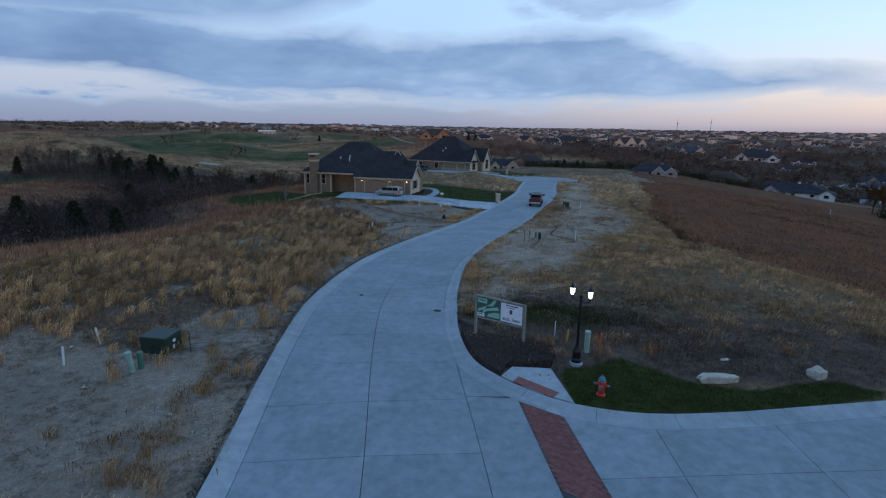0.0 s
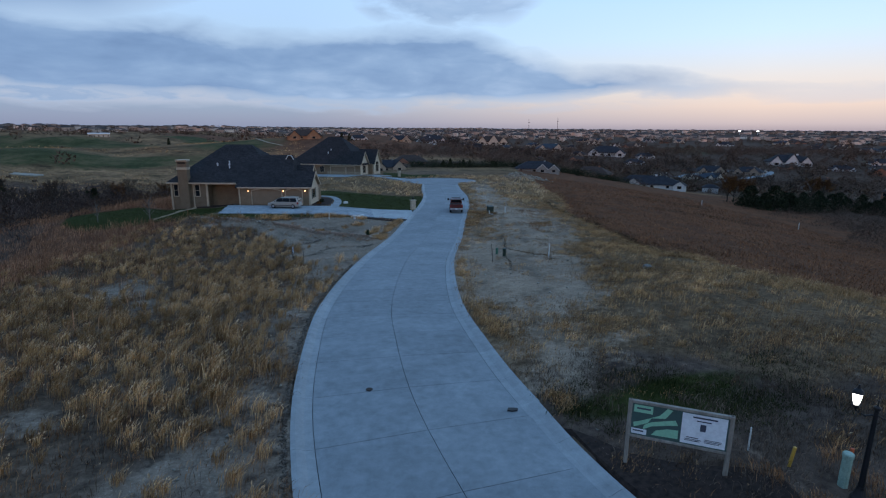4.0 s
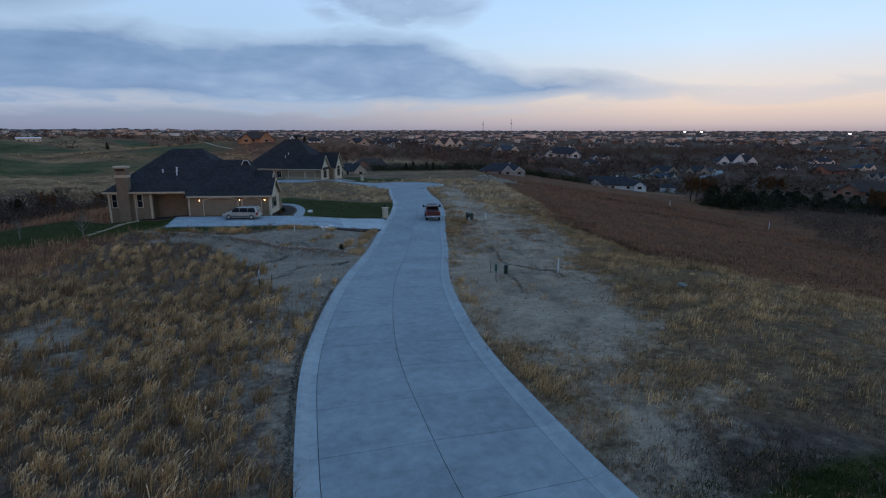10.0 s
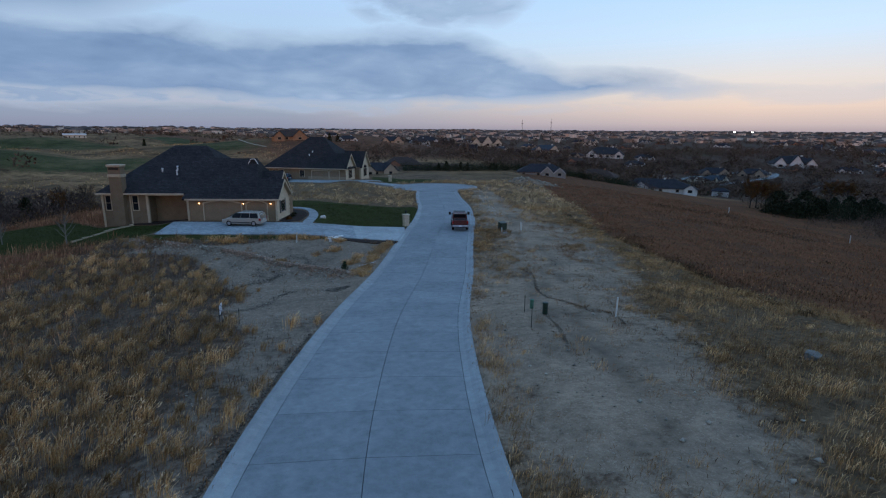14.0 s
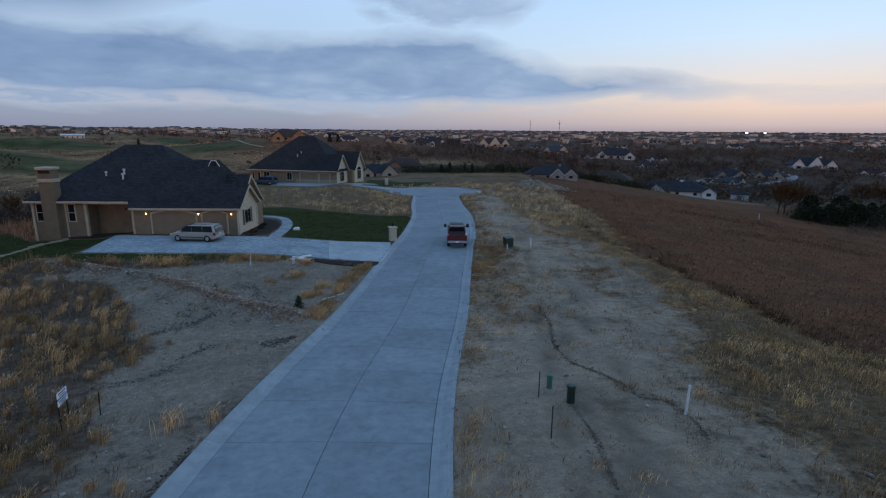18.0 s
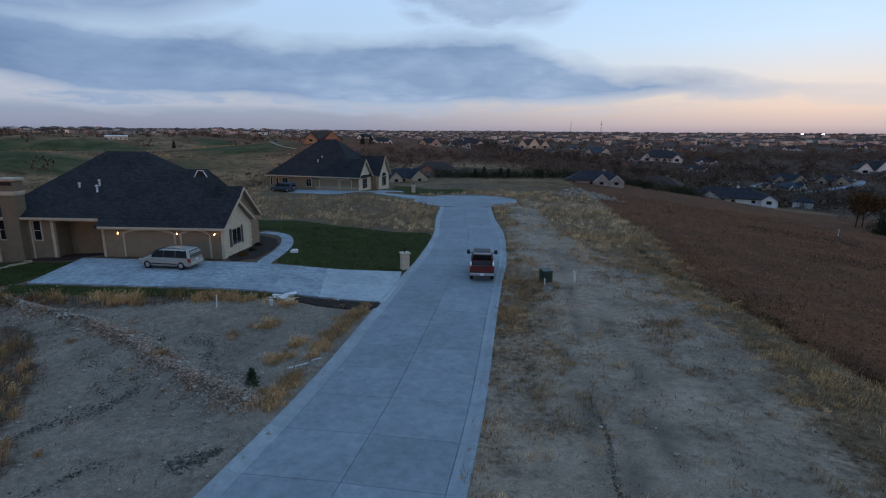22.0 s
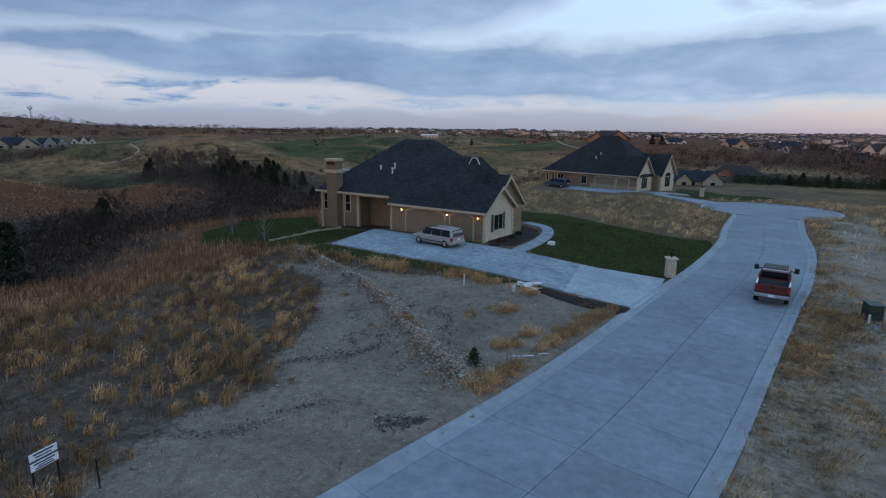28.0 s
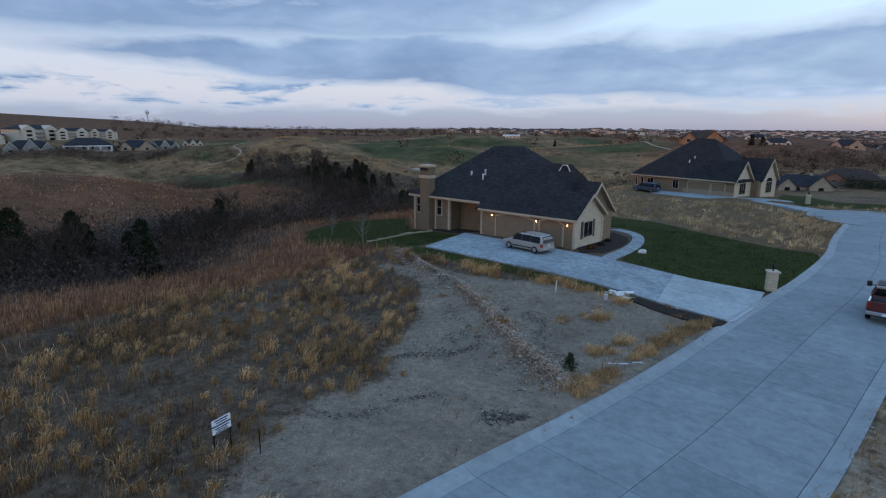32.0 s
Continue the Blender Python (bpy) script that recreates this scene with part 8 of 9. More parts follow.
BARK = surface("bark", (0.035, 0.028, 0.022), (0.075, 0.062, 0.05), 5, 0.95)
PALE_BARK = surface("pale_bark", (0.13, 0.115, 0.10), (0.24, 0.22, 0.19), 5, 0.95)
DARK_TWIG = grass_mat("dark_brush_twigs", [(0.0, (0.040, 0.029, 0.026)), (0.7, (0.100, 0.071, 0.061)), (1.0, (0.175, 0.125, 0.104))])
TWIG = grass_mat("bare_twigs", [(0.0, (0.032, 0.023, 0.018)), (0.7, (0.078, 0.055, 0.042)), (1.0, (0.135, 0.097, 0.072))])
BROWN_TWIG = grass_mat("brown_twigs", [(0.0, (0.060, 0.042, 0.033)), (0.7, (0.150, 0.104, 0.080)), (1.0, (0.24, 0.17, 0.13))])
RUST = grass_mat("rust_leaves", [(0.0, (0.06, 0.028, 0.012)), (0.7, (0.15, 0.07, 0.026)), (1.0, (0.22, 0.12, 0.045))])
CEDAR = grass_mat("cedar_foliage", [(0.0, (0.016, 0.020, 0.012)), (0.7, (0.036, 0.045, 0.024)), (1.0, (0.066, 0.072, 0.038))])


def sprigs(points, length, width, seed, upward=0.3):
    """Small pointed triangles round the points: twigs or leaf sprays."""
    r = np.random.default_rng(seed)
    n = len(points)
    d = r.normal(0, 1, (n, 3))
    d[:, 2] = np.abs(d[:, 2]) * 0.6 + upward
    d /= np.linalg.norm(d, axis=1)[:, None]
    s = np.cross(d, r.normal(0, 1, (n, 3)))
    s /= np.linalg.norm(s, axis=1)[:, None] + 1e-9
    l = (length * r.uniform(0.6, 1.4, n))[:, None]
    w = (width * r.uniform(0.6, 1.4, n))[:, None]
    v = np.stack([points - s * w, points + s * w, points + d * l], 1).reshape(-1, 3)
    return v, np.arange(n * 3).reshape(-1, 3)


def bare_tree(name, label, h, seed, bark, twig, n=900, spread_r=0.42, leafy=False):
    r = random.Random(seed)
    t = empty(name)
    tagged(t, label, "tree")
    bm = bm_tube([(0, 0, -0.5), (0.02 * h, 0, h * 0.2), (0.01 * h, 0.02 * h, h * 0.5), (0, 0, h * 0.88)], h * 0.028, 7, taper=h * 0.006)
    tips = []
    for k in range(13):
        z0 = h * (0.2 + 0.6 * k / 13)
        a = k * 2.4 + r.uniform(-0.4, 0.4)
        l = h * spread_r * (1.15 - 0.55 * k / 13) * r.uniform(0.75, 1.15)
        p = [(0, 0, z0), (math.cos(a) * l * 0.45, math.sin(a) * l * 0.45, z0 + l * 0.45), (math.cos(a) * l * 0.8, math.sin(a) * l * 0.8, z0 + l * 0.95)]
        bm_tube(p, h * 0.012, 5, bm, taper=h * 0.004)
        for q in range(3):
            f = 0.4 + 0.2 * q
            o = Vector(p[1]).lerp(Vector(p[2]), f)
            b = a + r.uniform(-1.2, 1.2)
            e = o + Vector((math.cos(b) * l * 0.35, math.sin(b) * l * 0.35, l * 0.4))
            bm_tube([o, e], h * 0.005, 4, bm, taper=h * 0.002)
            tips.append((o, e))
        tips.append((Vector(p[1]), Vector(p[2])))
    part("trunk", bm, bark, t)
    g = np.random.default_rng(seed)
    pick = g.integers(0, len(tips), n)
    f = g.uniform(0.1, 1.05, n)[:, None]
    a, b = np.array([tuple(q[0]) for q in tips])[pick], np.array([tuple(q[1]) for q in tips])[pick]
    pts = a * (1 - f) + b * f + g.normal(0, h * 0.035, (n, 3))
    v, tr = sprigs(pts, h * (0.04 if leafy else 0.09), h * (0.012 if leafy else 0.004), seed + 1, 0.5)
    part("crown", tri_mesh("crown", v, tr, twig), twig, t)
    return t


def cedar_tree(label, h, seed, n=2200, wide=0.30):
    t = empty("cedar_tree")
    tagged(t, label, "tree")
    part("trunk", bm_tube([(0, 0, -0.5), (0, 0, h * 0.5), (0, 0, h * 0.95)], h * 0.03, 6, taper=h * 0.006), BARK, t)
    g = np.random.default_rng(seed)
    z = h * (0.04 + 0.96 * g.uniform(0, 1, n) ** 1.25)
    a = g.uniform(0, 6.2832, n)
    lobes = 1 + 0.22 * np.sin(a * 3 + z * 2.1 + seed) + 0.18 * np.sin(z * 4.3 + a)
    r = h * wide * (1 - z / h) ** 0.5 * lobes * g.uniform(0.45, 1.0, n) ** 0.5
    pts = np.stack([np.cos(a) * r, np.sin(a) * r, z], 1)
    v, tr = sprigs(pts, h * 0.078, h * 0.026, seed + 1, 0.35)
    part("crown", tri_mesh("crown", v, tr, CEDAR), CEDAR, t)
    return t


def put_all(protos, places, group, grow=(0.75, 1.25), seed=5):
    r = random.Random(seed)
    for k, (x, y, s) in enumerate(places):
        m = pose(x, y, gz(x, y) - 0.1, 0, 0, r.uniform(0, 360)) @ Matrix.Diagonal((s, s, s * r.uniform(0.9, 1.15), 1))
        p = protos[k % len(protos)]
        c = copy_thing(p, m)
        c["group"] = group


def drop_protos(protos):
    for p in protos:
        for o in (*p.children_recursive, p):
            bpy.data.objects.remove(o)


def plant_trees():
    r = random.Random(3)
    cedars = [cedar_tree("dark green cedar tree in the ravine", 6.5, s, 1300, w) for s, w in ((1, 0.30), (2, 0.36), (3, 0.27))]
    wides = [cedar_tree("broad dark green cedar tree in the valley", 6.0, s, 1500, w) for s, w in ((4, 0.62), (5, 0.55))]
    bares = [bare_tree("bare_tree", "leafless grey-brown tree in the ravine", 7.0, s, BARK, TWIG, 1000) for s in (11, 12, 13, 14)]
    pales = [bare_tree("bare_tree", "pale-trunked leafless tree in a grove", 8.0, s, PALE_BARK, TWIG, 700, 0.25) for s in (21, 22)]
    rusts = [bare_tree("oak_tree", "rust-leaved oak tree on the slope", 7.0, s, BARK, RUST, 2600, 0.40, True) for s in (31, 32)]
    ravine = Line(spline([(-76, 52), (-71, 72), (-68, 92), (-66, 112), (-59, 134), (-48, 156), (-30, 176)], 2))
    along = lambda n, wide, seed: [(lambda p, s: (p[0], p[1], s))(ravine.at(q, o), sc) for q, o, sc in
                                   ((random.Random(seed + k).uniform(0, ravine.length), random.Random(seed * 7 + k).gauss(0, wide), random.Random(seed * 3 + k).uniform(0.45, 0.85)) for k in range(n))]
    put_all(bares, along(70, 6.0, 100), "trees in the ravine")
    put_all(cedars, [(-74.6, 73.4, 1.0), (-79, 68, 0.95), (-83, 60, 1.1), (-86, 66, 1.0), (-70, 80, 0.8), (-66, 90, 0.85), (-72, 64, 0.9), (-77, 57, 1.0), (-76, 75.5, 0.8), (-81, 64, 0.9)] + along(12, 9, 300), "cedars in the ravine")
    grove = [(-150 + r.gauss(0, 9), 181 + r.gauss(0, 4), r.uniform(0.8, 1.15)) for _ in range(16)]
    put_all(pales, grove, "pale grove")
    put_all(cedars, [(-136 + r.uniform(-4, 34), 178 + r.gauss(0, 5), r.uniform(0.45, 0.8)) for _ in range(30)] + [(-168, 180, 0.8), (-165, 176, 0.7)], "cedars beyond the ravine")
    put_all(bares, [(-118 + r.uniform(-10, 60), 168 + r.gauss(0, 8), r.uniform(0.5, 0.9)) for _ in range(34)], "thicket beyond the ravine")
    put_all(rusts, [(-46, 140, 0.75), (-40, 146, 0.9), (-30, 150, 0.8), (-22, 128, 0.6), (-52, 128, 0.6)], "oaks behind the house")
    # valley woods to the east
    east = [(121 + 2.9 * k + r.uniform(-2, 2), 139 - 0.2 * k + r.uniform(-3, 7), r.uniform(0.7, 1.1)) for k in range(12)]
    east += [(152 + 2.6 * k + r.uniform(-2, 2), 132 - 2.0 * k + r.uniform(-2, 6), r.uniform(0.6, 0.95)) for k in range(11)]
    put_all(wides, east, "cedars in the valley")
    put_all(rusts, [(128, 92, 0.9), (158, 118, 1.0), (122, 152, 1.0), (127, 155, 1.1), (133, 156, 1.0), (180, 170, 1.2), (196, 190, 1.2)], "oaks in the valley")
    put_all(bares, [(125 + r.uniform(0, 80), 10 + r.uniform(0, 90), r.uniform(0.3, 0.5)) for _ in range(14)], "thicket in the valley")
    put_all(bares, [(60 + r.uniform(0, 260), 205 + r.uniform(0, 240), r.uniform(0.6, 1.0)) for _ in range(80)], "trees among the houses")
    put_all(cedars, [(30 + r.uniform(0, 60), 194 + r.uniform(-4, 8), r.uniform(0.35, 0.55)) for _ in range(9)], "cedars beyond the circle")
    put_all(cedars, [(0, 300, 0.6), (4, 298, 0.5), (-93, 320, 0.5)], "cedars on the far hill")
    # young tree and shrubs on the first house's plot
    sap = bare_tree("young_tree", "thin leafless young tree staked on lawn", 3.2, 41, PALE_BARK, TWIG, 200, 0.28)
    put_all([sap], [(-32.3, 83.4, 1.1), (-40.9, 87.8, 0.9)], "young trees on the lawn")
    drop_protos(cedars + wides + bares + pales + rusts + [sap])


plant_trees()


def thicket(name, way, n, wide, size, label, material, seed, k=70, fat=1.0):
    """Leafless brush along a way: clumps of fine twigs."""
    r = np.random.default_rng(seed)
    line = Line(spline(way, 2))
    pts = np.array([line.at(s, o) for s, o in zip(r.uniform(0, line.length, n), r.normal(0, wide, n))])
    x, y = pts[:, 0], pts[:, 1]
    sz = size * r.lognormal(0, 0.35, n)
    g = r.normal(0, 1, (n, k, 3))
    g /= np.linalg.norm(g, axis=2)[..., None]
    g *= r.uniform(0.2, 1, (n, k, 1)) ** 0.5
    p = np.stack([x, y, ground_z(x, y)], -1)[:, None] + np.stack([g[..., 0] * sz[:, None], g[..., 1] * sz[:, None], np.abs(g[..., 2]) * sz[:, None] * 1.25], -1)
    v, t = sprigs(p.reshape(-1, 3), size * 0.19, size * 0.024 * fat, seed + 1, 0.6)
    ob = new(name, tri_mesh(name, v, t, material))
    tagged(ob, label, "brush", kind="stuff")


thicket("ravine_brush", [(-80, 40), (-72, 66), (-68, 92), (-65, 112), (-58, 134), (-48, 156), (-28, 176)], 2600, 8.0, 2.4, "dense leafless brush filling the ravine", DARK_TWIG, 201, 70)
thicket("ravine_brush", [(-165, 178), (-140, 178), (-112, 168), (-88, 152), (-72, 134)], 1300, 9.0, 2.3, "leafless brush at the foot of the golf course", DARK_TWIG, 203)
thicket("ravine_brush", [(-200, 96), (-190, 118), (-176, 140), (-160, 158)], 420, 7.0, 2.4, "dark brush in the dip behind the red hill", DARK_TWIG, 221)
thicket("ravine_brush", [(-290, 130), (-280, 160), (-268, 186), (-250, 204)], 420, 7.0, 2.6, "dark brush below the apartment buildings", DARK_TWIG, 223)
thicket("valley_brush", [(96, -20), (104, 20), (110, 60), (124, 96), (146, 128), (170, 170)], 1200, 11.0, 2.0, "dense leafless brush in the eastern valley", BROWN_TWIG, 205, 84)
thicket("valley_brush", [(118, 142), (130, 140), (142, 139), (152, 133), (166, 122), (180, 108)], 110, 2.6, 2.7, "dark cedar scrub at the foot of the field", CEDAR, 225, 260)
thicket("valley_brush", [(22, 194), (44, 192), (64, 196), (92, 204), (120, 214)], 900, 3.2, 1.7, "dark brush belt beyond the turning circle", CEDAR, 209)
thicket("valley_brush", [(60, 215), (110, 232), (160, 250), (220, 262)], 700, 9.0, 2.2, "leafless trees round the valley houses", BROWN_TWIG, 211, fat=3.0)
thicket("valley_woods", [(90, 260), (170, 270), (260, 270), (340, 250)], 2000, 22.0, 2.2, "leafless woods between the valley houses", BROWN_TWIG, 213, 46, fat=3.0)
thicket("valley_woods", [(40, 340), (140, 370), (260, 380), (400, 340)], 2000, 30.0, 2.5, "leafless woods between the valley houses", BROWN_TWIG, 215, 46, fat=3.0)
thicket("valley_woods", [(60, 470), (200, 500), (380, 480), (520, 400)], 2000, 36.0, 3.1, "leafless woods between the valley houses", BROWN_TWIG, 217, 46, fat=3.0)
thicket("valley_woods", [(-6, 262), (40, 268), (90, 282), (130, 300)], 420, 14.0, 2.4, "leafless trees on the slope beyond the circle", BROWN_TWIG, 227, 60, fat=3.0)
thicket("ravine_brush", [(-64, 80), (-60, 100), (-52, 122), (-40, 142)], 420, 3.0, 1.5, "rust-brown brush along the ravine's rim", RUST, 219, 60)
thicket("far_brush", [(-230, 196), (-200, 200), (-170, 206)], 200, 8.0, 2.0, "dark brush by the golf course path", TWIG, 207)


def shrub(x, y, size, material, label, seed, n=420):
    g = np.random.default_rng(seed)
    p = g.normal(0, 1, (n, 3))
    p /= np.linalg.norm(p, axis=1)[:, None]
    p *= (size * g.uniform(0.4, 1.0, n) ** 0.5)[:, None]
    p[:, 2] = np.abs(p[:, 2]) * 0.9
    v, t = sprigs(p, size * 0.35, size * 0.06, seed + 1, 0.6)
    s = empty("shrub", pose(x, y, gz(x, y)))
    tagged(s, label, "shrub")
    part("foliage", tri_mesh("foliage", v, t, material), material, s)
    part("stem", bm_tube([(0, 0, -0.1), (0.02, 0, size * 0.7)], 0.02, 5), BARK, s)


for k, (sx, sy, ss, sm, sl) in enumerate(((-8.6, 88.6, 0.45, RUST, "reddish low shrub in a mulch bed"), (-8.2, 91.0, 0.4, CEDAR, "low evergreen shrub in a mulch bed"), (-8.2, 93.6, 0.4, CEDAR, "low evergreen shrub in a mulch bed"))):
    shrub(sx, sy, ss, sm, sl, 60 + k)


def seedling(x, y, h, seed):
    """A knee-high cedar: a short stem and ragged upswept sprays."""
    g = np.random.default_rng(seed)
    n = 420
    z = h * g.uniform(0.05, 1.0, n)
    a = g.uniform(0, 6.2832, n)
    r = h * 0.55 * (1 - z / h) ** 0.6 * (0.6 + 0.5 * np.sin(a * 4 + z * 9) ** 2) * g.uniform(0.3, 1.0, n)
    v, t = sprigs(np.stack([np.cos(a) * r, np.sin(a) * r, z], 1), h * 0.2, h * 0.03, seed + 1, 0.9)
    s = empty("cedar_seedling", pose(x, y, gz(x, y)))
    tagged(s, "small ragged green cedar seedling beside the rubble", "shrub")
    part("foliage", tri_mesh("foliage", v, t, SEEDLING), SEEDLING, s)
    part("stem", bm_tube([(0, 0, -0.1), (0.02, 0, h * 0.8)], 0.025, 5, taper=0.008), BARK, s)


SEEDLING = grass_mat("seedling_foliage", [(0.0, (0.022, 0.034, 0.018)), (0.7, (0.060, 0.085, 0.046)), (1.0, (0.110, 0.130, 0.072))])
seedling(-2.5, 63.2, 0.85, 71)


def hill_bushes():
    """Single dark bushes dotted over the western hills."""
    r = np.random.default_rng(91)
    n, k = 700, 60
    a, D = np.radians(r.uniform(-48, 6, n)), r.uniform(190, 560, n)
    x, y = D * np.sin(a), 35 + D * np.cos(a)
    ok = (zones(x, y)[2] < 0.4) & (patchy(x, y, 55, 6.0, -0.1, 0.6) > r.uniform(0, 1, n) * 0.8)
    x, y = x[ok], y[ok]
    n = len(x)
    sz = r.uniform(0.4, 1.15, n)
    g = r.normal(0, 1, (n, k, 3))
    g *= r.uniform(0.2, 1, (n, k, 1)) / np.linalg.norm(g, axis=2)[..., None]
    p = np.stack([x, y, ground_z(x, y)], -1)[:, None] + np.stack([g[..., 0] * sz[:, None], g[..., 1] * sz[:, None], np.abs(g[..., 2]) * sz[:, None]], -1)
    v, t = sprigs(p.reshape(-1, 3), 0.5, 0.16, 92, 0.5)
    ob = new("hill_bushes", tri_mesh("hill_bushes", v, t, BROWN_TWIG))
    tagged(ob, "dark scattered bushes on the golden hills", "bushes", kind="stuff")


hill_bushes()


def golf_details():
    """Cart paths and bunkers of the course across the ravine."""
    def ribbon(way, wide, name, label, material, category):
        line = Line(spline(way, 3))
        verts, faces = [], []
        n = int(line.length / 3)
        for i in range(n + 1):
            for o in (-wide, wide):
                x, y = line.at(line.length * i / n, o)
                verts.append((x, y, gz(x, y) + 0.25))
        for i in range(n):
            a = i * 2
            faces.append((a, a + 1, a + 3, a + 2))
        ob = new(name, mesh_of(name, verts, faces, material, True))
        tagged(ob, label, category, kind="structure")
    for way in ([(200, 274), (218, 286), (259, 308), (300, 326), (318, 345), (292, 352), (250, 338), (225, 322)], [(119, 420), (117, 400), (108, 339), (98, 285), (93, 258), (70, 236)]):
        ribbon(way, 2.6, "road", "pale concrete street winding through the valley", CONCRETE, "road")
    ribbon([(-49, 332), (-46, 320), (-40, 306), (-31, 296)], 0.6, "cart_path", "pale winding golf cart path", TAN_STONE, "path")
    ribbon([(-210, 190), (-206, 200), (-214, 212), (-232, 222), (-236, 236)], 0.55, "cart_path", "pale winding golf cart path", TAN_STONE, "path")
    for x, y, s in ((-255, 232, 4.5), (-240, 330, 5), (-205, 345, 4), (-118, 226, 5), (-60, 214, 4)):
        ring = [(x + s * (1 + 0.25 * math.sin(3 * a + x)) * math.cos(a), y + 0.6 * s * (1 + 0.2 * math.cos(2 * a)) * math.sin(a)) for a in np.linspace(0, 6.2, 16)]
        part_me = bm_prism(ring, lambda px, py: gz(px, py) - 0.3, lambda px, py: gz(px, py) + 0.3)
        me = bpy.data.meshes.new("bunker")
        part_me.to_mesh(me)
        part_me.free()
        me.materials.append(PEBBLE)
        tagged(new("bunker", me), "pale sand bunker on the golf course", "bunker", kind="structure")


golf_details()


def stone_edging():
    """Low dry-laid retaining edge round the side lawn."""
    e = empty("retaining_wall")
    tagged(e, "low dry-laid pale stone retaining edge by the lawn", "wall", kind="structure")
    r = random.Random(17)
    line = Line(spline([(-32.0, 83.6), (-30.2, 86.0), (-29.0, 88.6), (-27.6, 90.6)], 0.3))
    s = 0.0
    while s < line.length - 0.3:
        w = r.uniform(0.4, 0.7)
        (x, y), (x2, y2) = line.at(s), line.at(min(s + w, line.length))
        b = part("stone", bm_box(-w * 0.49, w * 0.49, -0.14, 0.14, -0.1, r.uniform(0.12, 0.24), 0.03), TAN_STONE, e)
        b.matrix_world = pose((x + x2) / 2, (y + y2) / 2, gz(x, y), 0, 0, math.degrees(math.atan2(y2 - y, x2 - x)))
        s += w


stone_edging()


# ---- houses across the valley ----
def tone(name, a, b):
    return surface(name, a, b, 0.6, 0.9, bump=0.1, grain=8)


T_WALLS = {"white": tone("far_white_siding", (0.62, 0.60, 0.57), (0.74, 0.72, 0.69)), "tan": tone("far_tan_siding", (0.36, 0.275, 0.20), (0.46, 0.36, 0.265)),
           "grey": tone("far_grey_siding", (0.25, 0.24, 0.225), (0.34, 0.325, 0.30)), "brick": tone("far_brick", (0.30, 0.135, 0.085), (0.38, 0.19, 0.125)),
           # orange of the low sun put into the wall colour
           "sun_orange": tone("far_sun_orange", (0.27, 0.15, 0.085), (0.38, 0.22, 0.13)),
           "cream": tone("far_cream_siding", (0.50, 0.43, 0.34), (0.62, 0.54, 0.43))}
T_ROOF = {"dark": tone("far_dark_roof", (0.022, 0.023, 0.028), (0.04, 0.04, 0.046)), "brown": tone("far_brown_roof", (0.05, 0.034, 0.028), (0.075, 0.052, 0.042)),
          "blue": tone("far_slate_roof", (0.035, 0.045, 0.06), (0.055, 0.07, 0.085))}


